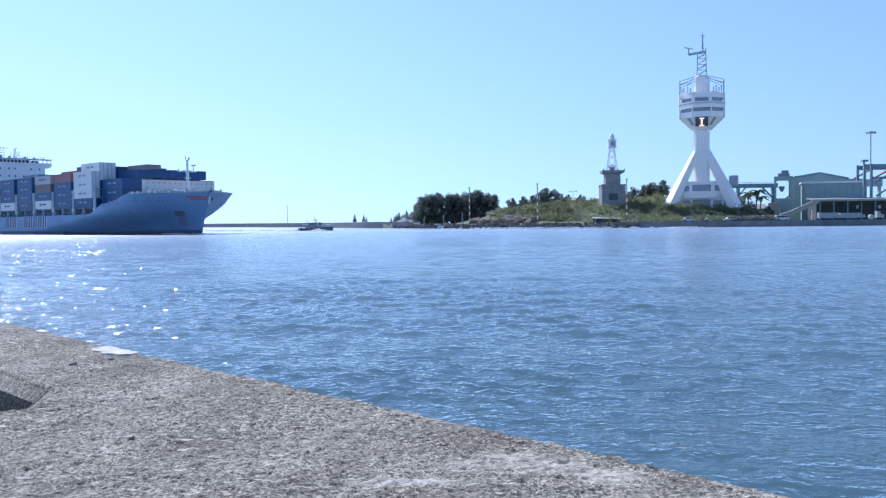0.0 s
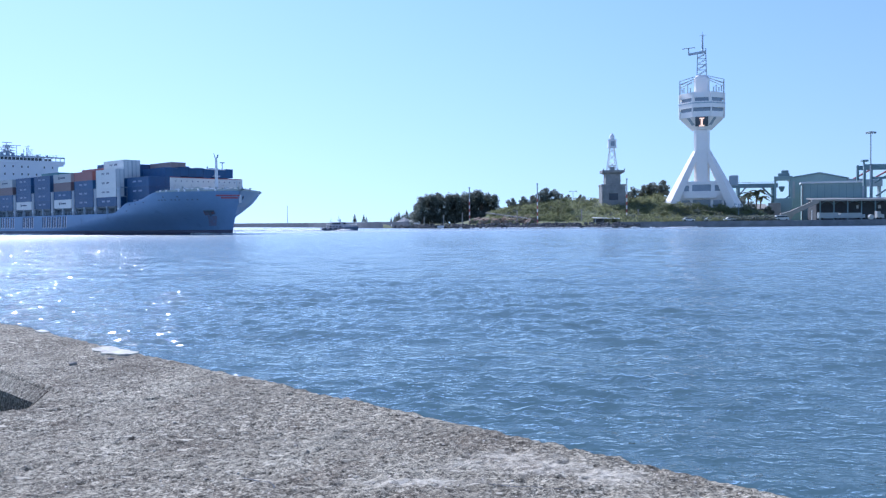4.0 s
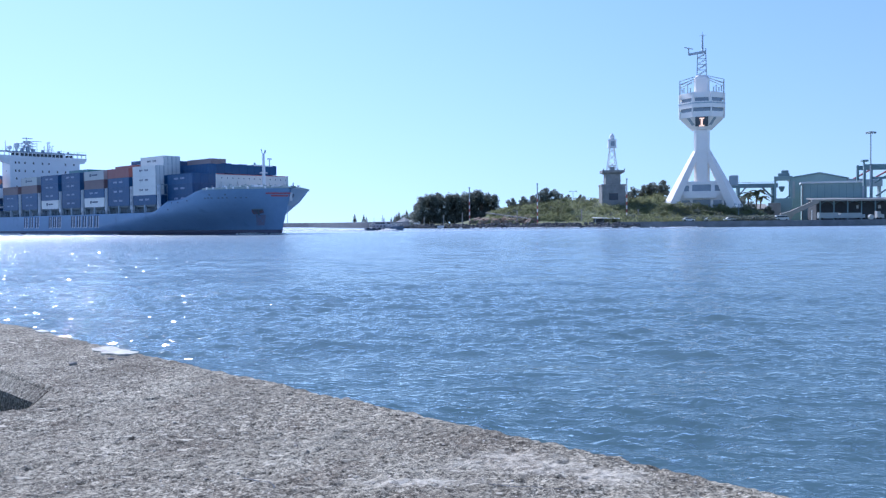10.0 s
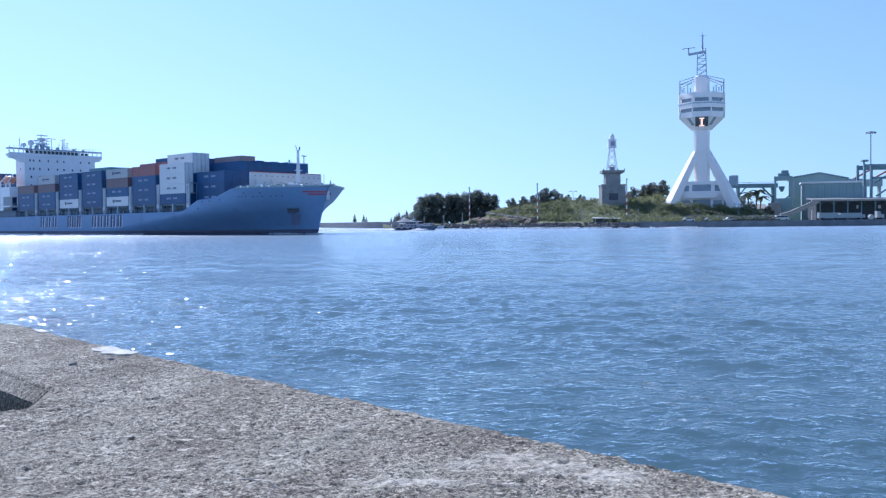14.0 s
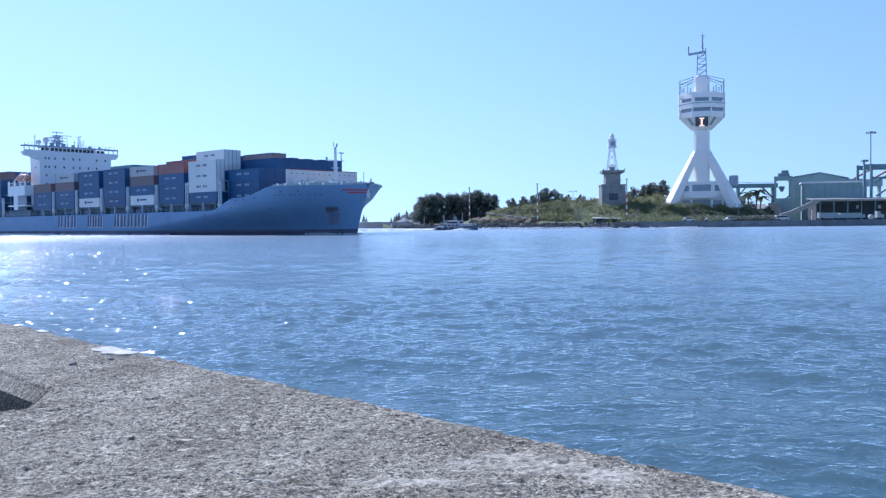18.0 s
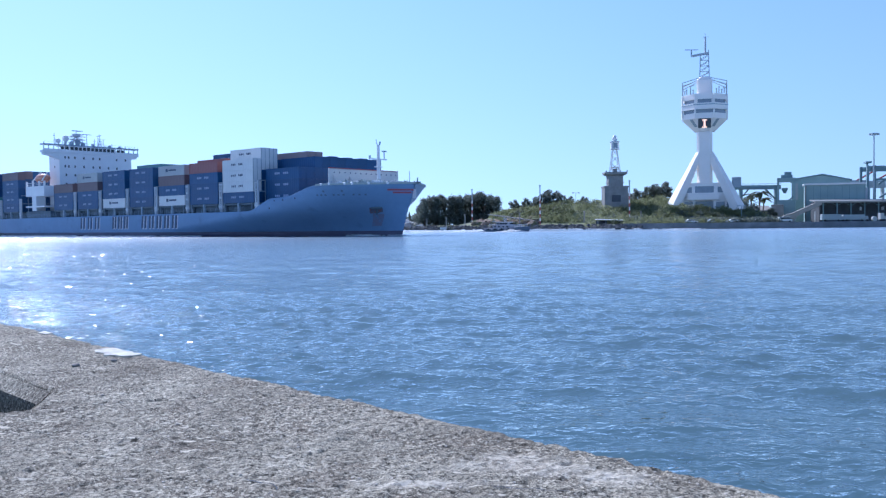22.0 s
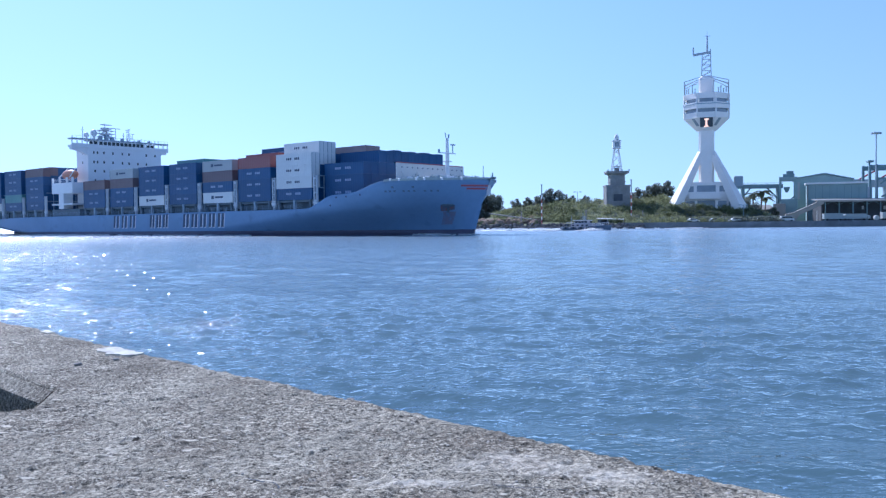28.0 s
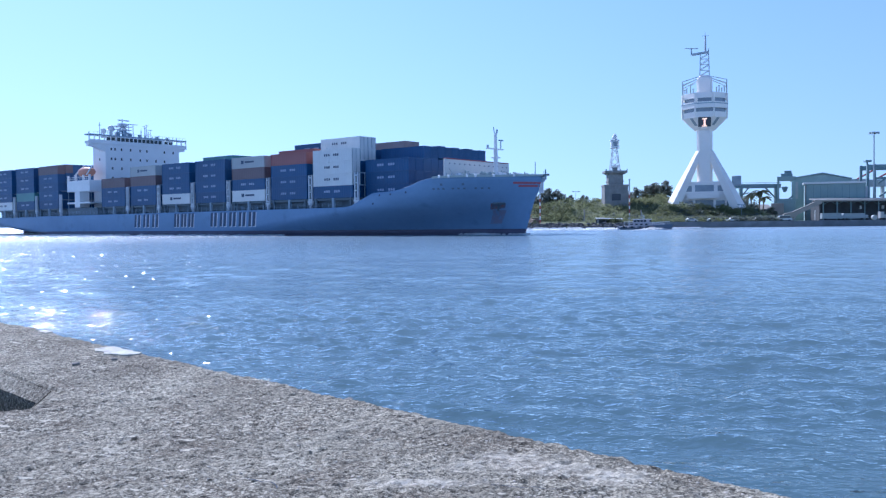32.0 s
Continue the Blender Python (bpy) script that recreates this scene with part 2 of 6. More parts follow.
SHIPGREY = mat("ship_steel_grey", (0.30, 0.38, 0.45), 0.6, vary=0.2, scale=0.6)
LASHING = mat("pale_lashing_steel", (0.58, 0.62, 0.66), 0.5, vary=0.08, scale=0.5)
MASTPAINT = mat("pale_mast_paint", (0.60, 0.64, 0.68), 0.5, vary=0.1, scale=0.6)
SHIPWHITE = mat("ship_white_paint", (0.78, 0.79, 0.80), 0.45, vary=0.05, scale=0.3)
# hull tone that stands in for grazing sun on the port flare
FLARE = mat("sunlit_flare_tint", (0.21, 0.30, 0.41), 0.45, vary=0.08, scale=0.4)
CREAM = mat("cream_bulkhead_paint", (0.74, 0.71, 0.66), 0.5, vary=0.07, scale=0.4)
BOATHULL = mat("slate_boat_paint", (0.13, 0.17, 0.23), 0.5, vary=0.15, scale=0.8)
GLASS = mat("dark_window_glass", (0.02, 0.03, 0.04), 0.08, vary=0.1, scale=1)
NAVY = mat("navy_container_paint", (0.018, 0.078, 0.19), 0.5, vary=0.22, scale=0.25, rand=0.5)
BOXWHITE = mat("white_container_paint", (0.68, 0.69, 0.68), 0.5, vary=0.10, scale=0.3, rand=0.3)
BROWN = mat("brown_container_paint", (0.16, 0.115, 0.122), 0.55, vary=0.2, scale=0.3, rand=0.4)
ORANGE = mat("orange_red_container_paint", (0.29, 0.105, 0.10), 0.5, vary=0.15, scale=0.3)
GREYBOX = mat("grey_container_paint", (0.40, 0.42, 0.42), 0.5, vary=0.12, scale=0.3, rand=0.3)
GREENBOX = mat("green_container_paint", (0.10, 0.25, 0.26), 0.5, vary=0.15, scale=0.3)
MARKWHITE = mat("white_marking", (0.72, 0.73, 0.74), 0.6, vary=0.08, scale=2)
MARKPALE = mat("faded_white_marking", (0.30, 0.38, 0.52), 0.6, vary=0.1, scale=2)
HULLMARK = mat("faint_dark_marking", (0.12, 0.17, 0.24), 0.6, vary=0.1, scale=2)
MARKDARK = mat("dark_marking", (0.05, 0.075, 0.13), 0.6, vary=0.1, scale=2)
MARKRED = mat("red_stripe_paint", (0.40, 0.10, 0.11), 0.5, vary=0.1, scale=1)
RUST = mat("stained_anchor_pocket", (0.16, 0.16, 0.21), 0.8, vary=0.4, scale=0.8, second=(0.27, 0.135, 0.115), spots=0.12)
STREAK = mat("rust_streaked_hull_paint", (0.18, 0.25, 0.385), 0.6, vary=0.15, scale=0.5, second=(0.205, 0.21, 0.285), spots=0.25)
GEAR = mat("grey_green_deck_gear", (0.38, 0.44, 0.43), 0.6, vary=0.2, scale=0.8)
# lighter copy of the brown box colour, with side light painted in
LIT_BROWN = mat("side_lit_brown_container", (0.40, 0.28, 0.25), 0.55, vary=0.15, scale=0.3)
LIFEBOAT = mat("orange_lifeboat", (0.55, 0.23, 0.14), 0.45, vary=0.08, scale=1)
FOAM = sheer(mat("sea_foam", (0.95, 0.96, 0.96), 0.9, vary=0.03, scale=1.5), 0.7)
BOATGREY = mat("pale_grey_boat_paint", (0.50, 0.46, 0.47), 0.5, vary=0.08, scale=0.8)
TOWERWHITE = mat("white_tower_paint", (0.92, 0.865, 0.80), 0.6, vary=0.05, scale=0.15)
# the sky's reflection is painted into this pale glass colour
PALEGLASS = mat("sky_lit_glass", (0.27, 0.31, 0.35), 0.15, vary=0.15, scale=0.5)
TOWERGREY = mat("pale_steel", (0.45, 0.48, 0.50), 0.5, vary=0.1, scale=0.5)
STEEL = mat("painted_steel_grey", (0.34, 0.40, 0.44), 0.5, vary=0.15, scale=0.5)
SIGNBLACK = mat("dark_display_panel", (0.09, 0.11, 0.13), 0.4, vary=0.1, scale=1)
SIGNGLOW = mat("lit_display_segments", (1.0, 0.62, 0.42), 0.5, vary=0.05, scale=1, glow=1.1)
STONE = mat("dark_stone_masonry", (0.26, 0.265, 0.255), 0.9, vary=0.3, scale=0.5, bump=0.5, bump_scale=2)
WHITEPAINT = mat("white_paint", (0.76, 0.76, 0.75), 0.5, vary=0.06, scale=0.5)
REDPAINT = mat("red_paint", (0.40, 0.10, 0.09), 0.5, vary=0.1, scale=0.5)
GREENWALL = mat("green_sheet_cladding", (0.30, 0.41, 0.41), 0.6, vary=0.12, scale=0.2)
GREENDARK = mat("dark_green_steel", (0.19, 0.28, 0.30), 0.6, vary=0.15, scale=0.3)
ROOFGREY = mat("grey_roof_sheet", (0.42, 0.43, 0.43), 0.6, vary=0.12, scale=0.3)
BEIGE = mat("beige_render", (0.37, 0.345, 0.315), 0.85, vary=0.15, scale=0.3)
SHEDDARK = mat("dark_shed_interior", (0.09, 0.10, 0.115), 0.9, vary=0.3, scale=0.4)
TYRE = mat("black_rubber", (0.02, 0.02, 0.022), 0.8, vary=0.1, scale=3)


# ---- mesh building ----
class Shape:
    """Vertices and faces of one part, gathered from simple solids."""

    def __init__(self):
        self.v, self.f = [], []

    def add(self, verts, faces):
        k = len(self.v)
        self.v += [tuple(p) for p in verts]
        self.f += [tuple(i + k for i in q) for q in faces]
        return self

    def box(self, x0, x1, y0, y1, z0, z1, c=0.0):
        if c:
            return self.chamfered(x0, x1, y0, y1, z0, z1, c)
        p = [(x, y, z) for z in (z0, z1) for y in (y0, y1) for x in (x0, x1)]
        return self.add(p, [(0, 2, 3, 1), (4, 5, 7, 6), (0, 1, 5, 4), (2, 6, 7, 3), (0, 4, 6, 2), (1, 3, 7, 5)])

    def chamfered(self, x0, x1, y0, y1, z0, z1, c):
        """A box with its upright edges and top edges cut by c."""
        def ring(x0, x1, y0, y1, z):
            return [(x0 + c, y0, z), (x1 - c, y0, z), (x1, y0 + c, z), (x1, y1 - c, z), (x1 - c, y1, z), (x0 + c, y1, z), (x0, y1 - c, z), (x0, y0 + c, z)]
        p = ring(x0, x1, y0, y1, z0) + ring(x0, x1, y0, y1, z1 - c) + ring(x0 + c, x1 - c, y0 + c, y1 - c, z1)
        f = [tuple(range(7, -1, -1)), tuple(range(16, 24))]
        for k in (0, 8):
            f += [(k + i, k + (i + 1) % 8, k + 8 + (i + 1) % 8, k + 8 + i) for i in range(8)]
        return self.add(p, f)

    def rod(self, a, b, r0, r1=None, n=8):
        a, b = Vector(a), Vector(b)
        r1 = r0 if r1 is None else r1
        w = (b - a).normalized()
        u = w.orthogonal().normalized()
        s = w.cross(u)
        p = []
        for q, r in ((a, r0), (b, r1)):
            p += [q + (u * math.cos(2 * math.pi * i / n) + s * math.sin(2 * math.pi * i / n)) * r for i in range(n)]
        f = [(i, (i + 1) % n, n + (i + 1) % n, n + i) for i in range(n)]
        return self.add(p, f + [tuple(range(n - 1, -1, -1)), tuple(range(n, 2 * n))])

    def beam(self, a, b, w, h):
        """A square bar from a to b."""
        a, b = Vector(a), Vector(b)
        d = (b - a).normalized()
        u = d.cross(Vector((0, 0, 1)))
        u = u.normalized() if u.length > 1e-3 else Vector((1, 0, 0))
        s = u.cross(d)
        p = [q + u * i * w / 2 + s * j * h / 2 for q in (a, b) for i, j in ((-1, -1), (1, -1), (1, 1), (-1, 1))]
        return self.add(p, [(3, 2, 1, 0), (4, 5, 6, 7), (0, 1, 5, 4), (1, 2, 6, 5), (2, 3, 7, 6), (3, 0, 4, 7)])

    def prism(self, ring, z0, z1, top=1.0):
        """An upright prism on a plan outline; top scales its upper outline about the middle."""
        n = len(ring)
        cx, cy = sum(p[0] for p in ring) / n, sum(p[1] for p in ring) / n
        p = [(x, y, z0) for x, y in ring] + [(cx + (x - cx) * top, cy + (y - cy) * top, z1) for x, y in ring]
        f = [(i, (i + 1) % n, n + (i + 1) % n, n + i) for i in range(n)]
        return self.add(p, f + [tuple(range(n - 1, -1, -1)), tuple(range(n, 2 * n))])

    def turned(self, profile, n=16, cx=0.0, cy=0.0):
        """A solid of revolution about an upright axis from (radius, height) pairs."""
        p = [(cx + r * math.cos(2 * math.pi * i / n), cy + r * math.sin(2 * math.pi * i / n), z) for r, z in profile for i in range(n)]
        f = [(k * n + i, k * n + (i + 1) % n, (k + 1) * n + (i + 1) % n, (k + 1) * n + i) for k in range(len(profile) - 1) for i in range(n)]
        m = (len(profile) - 1) * n
        return self.add(p, f + [tuple(range(n - 1, -1, -1)), tuple(range(m, m + n))])

    def extruded(self, outline, y0, y1):
        """An outline in x and z, extruded along y."""
        n = len(outline)
        p = [(x, y0, z) for x, z in outline] + [(x, y1, z) for x, z in outline]
        f = [((i + 1) % n, i, n + i, n + (i + 1) % n) for i in range(n)]
        return self.add(p, f + [tuple(range(n)), tuple(range(2 * n - 1, n - 1, -1))])

    def sheet(self, rows, close=False):
        n = len(rows[0])
        p = [q for row in rows for q in row]
        f = [(i * n + j, i * n + (j + 1) % n, (i + 1) * n + (j + 1) % n, (i + 1) * n + j) for i in range(len(rows) - 1) for j in range(n if close else n - 1)]
        return self.add(p, f)

    def lump(self, c, r, seed, squash=1.0, n=6, m=4):
        """A rough stone or clod."""
        rnd = random.Random(seed)
        p = [(c[0], c[1], c[2] - r * squash)]
        for k in range(1, m):
            a = math.pi * k / m
            for i in range(n):
                q = r * rnd.uniform(0.75, 1.2)
                t = 2 * math.pi * (i + 0.5 * (k % 2)) / n
                p.append((c[0] + q * math.sin(a) * math.cos(t), c[1] + q * math.sin(a) * math.sin(t), c[2] - q * squash * math.cos(a)))
        p.append((c[0], c[1], c[2] + r * squash))
        f = [(0, 1 + (i + 1) % n, 1 + i) for i in range(n)]
        for k in range(m - 2):
            f += [(1 + k * n + i, 1 + k * n + (i + 1) % n, 1 + (k + 1) * n + (i + 1) % n, 1 + (k + 1) * n + i) for i in range(n)]
        e = 1 + (m - 2) * n
        return self.add(p, f + [(e + i, e + (i + 1) % n, len(p) - 1) for i in range(n)])

    def mesh(self, name, material, smooth=False):
        me = bpy.data.meshes.new(name)
        me.from_pydata(self.v, [], self.f)
        if smooth:
            me.shade_smooth()
        me.materials.append(material)
        me.update()
        return me


def part(name, shape, material, parent=None, label="", at=None, smooth=False):
    ob = new(name, shape.mesh(name, material, smooth) if isinstance(shape, Shape) else shape)
    ob.parent = parent
    if at is not None:
        ob.matrix_basis = at
    return tagged(ob, label=label)


def thing(name, at, label, category, group=""):
    ob = new(name)
    ob.empty_display_size = 0.5
    ob.matrix_basis = at
    return tagged(ob, label, category, group)


def single(name, shape, material, at, label, category, group="", smooth=False, kind=""):
    ob = new(name, shape.mesh(name, material, smooth))
    ob.matrix_basis = at
    return tagged(ob, label, category, group, kind)


# ---- water ----
SEA_Z = -0.4
CHOP = 0.038    # steepness of each train of waves


def spread(lo, hi, fine, far, rate):
    """Even steps from lo to hi, then growing ones out to far on both sides."""
    mid = list(np.arange(lo, hi, fine))
    up, s = [hi], fine
    while up[-1] < far:
        s *= rate
        up.append(up[-1] + s)
    dn, s = [lo], fine
    while dn[-1] > -far:
        s *= rate
        dn.append(dn[-1] - s)
    return np.array(sorted(set(dn[1:] + mid + up)))


def sea():
    """One sheet of water out to the horizon: short choppy waves in gusty patches on a low swell."""
    xs, ys = spread(-22, 27, 0.085, 6000, 1.045), spread(0, 28, 0.07, 340, 1.0075)
    ys = np.concatenate([[-6000, -1500, -400, -120, -40, -15, -5, -1.5], ys[ys > -0.1]])
    tail, step = [], ys[-1] - ys[-2]
    while ys[-1] + sum(tail) < 7000:
        step *= 1.09
        tail.append(step)
    ys = np.concatenate([ys, ys[-1] + np.cumsum(tail)])
    gx, gy = (g.astype(np.float32) for g in np.meshgrid(xs, ys))
    cell = np.maximum(0.5 * np.gradient(xs)[None, :], np.gradient(ys)[:, None]).astype(np.float32)
    rnd = np.random.RandomState(7)
    gust = np.zeros_like(gx)
    for i in range(14):
        lam, a = 5 * 1.16 ** i, rnd.uniform(0, math.pi)
        gust += np.sin(2 * math.pi / lam * (gx * math.cos(a) * 0.6 + gy * math.sin(a)) + rnd.rand() * 6.283)
    gust = np.clip(0.95 + 0.16 * gust, 0.35, 1.6)
    z = np.zeros_like(gx)
    for i in range(82):
        lam = 0.22 * 1.048 ** i
        a = radians(-97 + rnd.normal(0, 40 if lam < 1 else 26))
        k = 2 * math.pi / lam
        amp = CHOP * min(1, (0.6 / lam) ** 0.85) * (0.5 + rnd.rand()) / k
        keep = np.clip((lam / cell - 3) / 3, 0, 1)
        ph = k * (gx * math.cos(a) + gy * math.sin(a)) + rnd.rand() * 6.283
        z += keep * amp * (gust if lam < 1.5 else 1) * (np.sin(ph) - 0.22 * np.cos(2 * ph))
    n, rows = len(xs), len(ys)
    ij = (np.arange(rows - 1)[:, None] * n + np.arange(n - 1)[None, :]).ravel()
    me = bpy.data.meshes.new("water")
    me.vertices.add(n * rows)
    me.vertices.foreach_set("co", np.stack([gx.ravel(), gy.ravel(), z.ravel()], 1).ravel())
    me.loops.add(4 * len(ij))
    me.loops.foreach_set("vertex_index", np.stack([ij, ij + 1, ij + n + 1, ij + n], 1).ravel().astype(np.int32))
    me.polygons.add(len(ij))
    me.polygons.foreach_set("loop_start", np.arange(0, 4 * len(ij), 4, dtype=np.int32))
    me.update(calc_edges=True)
    me.shade_smooth()
    me.materials.append(WATER)
    ob = new("water", me)
    ob.matrix_basis = pose(0, 0, SEA_Z)
    tagged(ob, "blue harbour water with small choppy waves", "water", kind="structure")
    # clear facets added a little above the sheet, in loose clusters, to make sun glints
    rnd = random.Random(21)
    w = Shape()
    across, along_ = (-1, -0.4, 0.35, 1), (-1, -0.1, 1)
    for k in range(36000):
        x, y = rnd.uniform(-44, 30), 5 + 85 * rnd.random() ** 1.35
        if x + y < 5.0 or noise.noise((x * 0.32, y * 0.2, 1)) + 0.7 * noise.noise((x * 1.1, y * 0.8, 4)) < rnd.uniform(-0.7, 0.7):
            continue
        i, j = int(np.searchsorted(xs, x)), int(np.searchsorted(ys, y))
        turn = radians(rnd.gauss(-12, 26))
        long_, deep = rnd.uniform(0.05, 0.17) * (0.7 + 0.012 * y), rnd.uniform(0.03, 0.075) * (0.7 + 0.012 * y)
        high = deep * min(0.50, max(0.08, rnd.gauss(0.26, 0.09)))
        c, q = math.cos(turn), math.sin(turn)
        rows = []
        for b in along_:
            row = []
            for a in across:
                f = math.cos(a * math.pi / 2) ** 1.2 * math.cos(b * math.pi / 2)
                u, v = a * long_, (b + 0.25 * a * a) * deep
                row.append((x + u * c - v * q, y + u * q + v * c, float(z[j, i]) - 0.002 + (high + 0.002) * f))
            rows.append(row)
        w.sheet(rows)
    tagged(part("wavelets", w, GLINT_FACET, ob), kind="stuff")
    return ob


# ---- the wall in front of the camera ----
WALL_Z = 0.878


def lattice(x, y, size, seed):
    """Smooth random heights from -1 to 1 over the plan, on a lattice of that size."""
    r = np.random.RandomState(seed).uniform(-1, 1, (256, 256))
    x, y = np.asarray(x, float) / size + 900, np.asarray(y, float) / size + 900
    i, j = np.floor(x).astype(int), np.floor(y).astype(int)
    u, v = x - i, y - j
    u, v = u * u * (3 - 2 * u), v * v * (3 - 2 * v)
    p = lambda a, b: r[(i + a) % 256, (j + b) % 256]
    return (p(0, 0) * (1 - u) + p(1, 0) * u) * (1 - v) + (p(0, 1) * (1 - u) + p(1, 1) * u) * v


EDGE_V = 5.095 / math.sqrt(2)    # the wall's outer edge, measured square to it


def skin_z(x, y):
    """Height of the wall's worn top: hollows, coarse aggregate, pits, a broken arris and a shallow joint."""
    x, y = np.asarray(x, float), np.asarray(y, float)
    h = 0.006 * lattice(x, y, 0.45, 1) + 0.0045 * lattice(x, y, 0.11, 2) + 0.0065 * lattice(x, y, 0.048, 3) + 0.005 * lattice(x, y, 0.022, 4)
    pit = lattice(x, y, 0.06, 5)
    h = h - 0.010 * np.clip((pit - 0.62) / 0.2, 0, 1)
    u, v = (x - y) / math.sqrt(2), (x + y) / math.sqrt(2)
    rim = EDGE_V + 0.028 * lattice(u, 0 * u, 0.5, 6) + 0.018 * lattice(u, 0 * u, 0.12, 7) + 0.012 * lattice(u, 0 * u, 0.035, 8)
    over = np.clip((v - rim + 0.03) / 0.05, 0, 3)
    joint = y - 5.55 - 0.324 * (x + 2.78)
    h = h - 0.015 * np.exp(-(joint / 0.024) ** 2) * np.clip(0.6 + lattice(x, y, 0.16, 9), 0, 1) + 0.010 / (1 + np.exp(np.clip(joint / 0.01, -40, 40)))
    return WALL_Z + 0.024 + h - 0.03 * over ** 2


def worn_top(g):
    """The cast top near the camera, with its relief, as one sheet that turns down over the outer edge."""
    us = np.concatenate([np.arange(-12.9, -7.4, 0.026), np.arange(-7.4, -0.6, 0.0125)])
    vs = np.concatenate([np.arange(0.9, EDGE_V + 0.05, 0.0125), [EDGE_V + 0.052, EDGE_V + 0.054]])
    gu, gv = np.meshgrid(us, vs)
    x, y = (gu + gv) / math.sqrt(2), (gv - gu) / math.sqrt(2)
    z = skin_z(x, y)
    z[-2], z[-1] = WALL_Z - 0.12, WALL_Z - 0.4
    back = 5.55 + 0.324 * (x + 2.78)
    open_ = (x < -2.80) & (y > back - 0.012) & (x + y < 3.325)
    z = np.where((x < -2.76) & (y > back - 0.03) & (x + y < 3.35), WALL_Z + 0.002, z)
    n = len(us)
    ij = (np.arange(len(vs) - 1)[:, None] * n + np.arange(n - 1)[None, :]).ravel()
    ij = ij[~open_.ravel()[ij]]
    s = Shape()
    s.v = np.stack([x.ravel(), y.ravel(), z.ravel()], 1).tolist()
    s.f = np.stack([ij, ij + 1, ij + n + 1, ij + n], 1).tolist()
    return part("worn_top", s, CONCRETE, g, smooth=True)


def harbour_wall():
    g = tagged(new("pavement"), "weathered grey concrete harbour wall with exposed aggregate", "wall", kind="structure")

    def slab(name, ring, edge, seed, z=WALL_Z, lower=-1.6, step=0.07):
        """A cast block on a plan outline, with an uneven worn top."""
        rnd = random.Random(seed)
        bm = bmesh.new()
        pts = []
        for i, a in enumerate(ring):
            b = ring[(i + 1) % len(ring)]
            d = math.dist(a, b)
            k = max(1, int(d / step))
            for j in range(k):
                t = j / k
                w = rnd.gauss(0, 0.011) if j and i == edge else 0
                pts.append((a[0] + (b[0] - a[0]) * t + w, a[1] + (b[1] - a[1]) * t + w))
        top = [bm.verts.new((x, y, z + rnd.uniform(-0.006, 0.004))) for x, y in pts]
        face = bm.faces.new(top)
        bmesh.ops.inset_region(bm, faces=[face], thickness=0.012, depth=0.005)
        rim = [(v, bm.verts.new((v.co.x, v.co.y, lower))) for v in top]
        for (a, a2), (b, b2) in zip(rim, rim[1:] + rim[:1]):
            bm.faces.new((a, a2, b2, b))
        bm.normal_update()
        me = bpy.data.meshes.new(name)
        bm.to_mesh(me)
        bm.free()
        me.materials.append(CONCRETE)
        ob = new(name, me)
        ob.parent = g
        return ob

    slab("concrete_slab", [(-8, 3.86), (-8, -6), (11, -6), (11, -5.9), (-1.02, 6.12), (-2.78, 5.55)], 3, 3)
    slab("coping_block", [(-1.02, 6.12), (-24, 29.1), (-25.88, 29.2), (-2.94, 6.26), (-2.77, 5.56)], 0, 5, z=WALL_Z + 0.002)
    # worn inner edge of the coping, with a deep open joint beside it
    s = Shape()
    s.sheet([[(-2.95, 6.26, WALL_Z + 0.006), (-25.9, 29.2, WALL_Z + 0.006)], [(-3.02, 6.19, WALL_Z - 0.07), (-25.98, 29.12, WALL_Z - 0.07)], [(-3.0, 6.21, -1.2), (-25.95, 29.15, -1.2)]])
    s.add([(-2.95, 6.26, WALL_Z + 0.006), (-2.776, 5.56, WALL_Z), (-2.85, 5.52, WALL_Z - 0.07), (-3.02, 6.19, WALL_Z - 0.07), (-2.84, 5.53, -1.2), (-3.0, 6.21, -1.2)], [(0, 1, 2, 3), (3, 2, 4, 5)])
    part("inner_edge", s, CONCRETE, g)
    part("joint_bed", Shape().add([(-2.5, 5, -1.2), (-2.5, 8, -1.2), (-26, 30, -1.2), (-40, 20, -1.2), (-40, 3, -1.2)], [(0, 1, 2, 3, 4)]), CONCRETE, g)
    part("back_block", Shape().prism([(-3.02, 5.50), (-25.6, 28.1), (-40, 28.1), (-40, 3.86), (-8, 3.9)], -1.2, WALL_Z - 0.01), CONCRETE, g)
    worn_top(g)
    # fine cracks in the cast top
    rnd = random.Random(9)
    for x, y, a, n in ((-0.95, 3.95, -0.7, 9), (0.15, 3.75, 0.35, 8), (-1.9, 4.55, 0.15, 10)):
        s = Shape()
        for i in range(n):
            a += rnd.gauss(0, 0.45)
            x2, y2 = x + 0.05 * math.cos(a), y + 0.035 * math.sin(a)
            w = rnd.uniform(0.0015, 0.004)
            za, zb = float(skin_z(x, y)) + 0.004, float(skin_z(x2, y2)) + 0.004
            s.add([(x - w, y - w, za), (x2 - w, y2 - w, zb), (x2 + w, y2 + w, zb), (x + w, y + w, za)], [(0, 1, 2, 3)])
            x, y = x2, y2
        part("crack", s, SHEDDARK, g, "dark hairline crack")
    # rough aggregate standing proud of the worn top
    rnd = random.Random(11)
    s = Shape()
    for i in range(1500):
        y = 3.2 + 7.5 * rnd.random() ** 1.5
        x = rnd.uniform(-0.62 * y, 0.62 * y)
        if x + y > 5.04 or (y > 5.5 + 0.34 * (x + 2.8) and x + y < 3.42) or x < -7:
            continue
        r = rnd.uniform(0.003, 0.007)
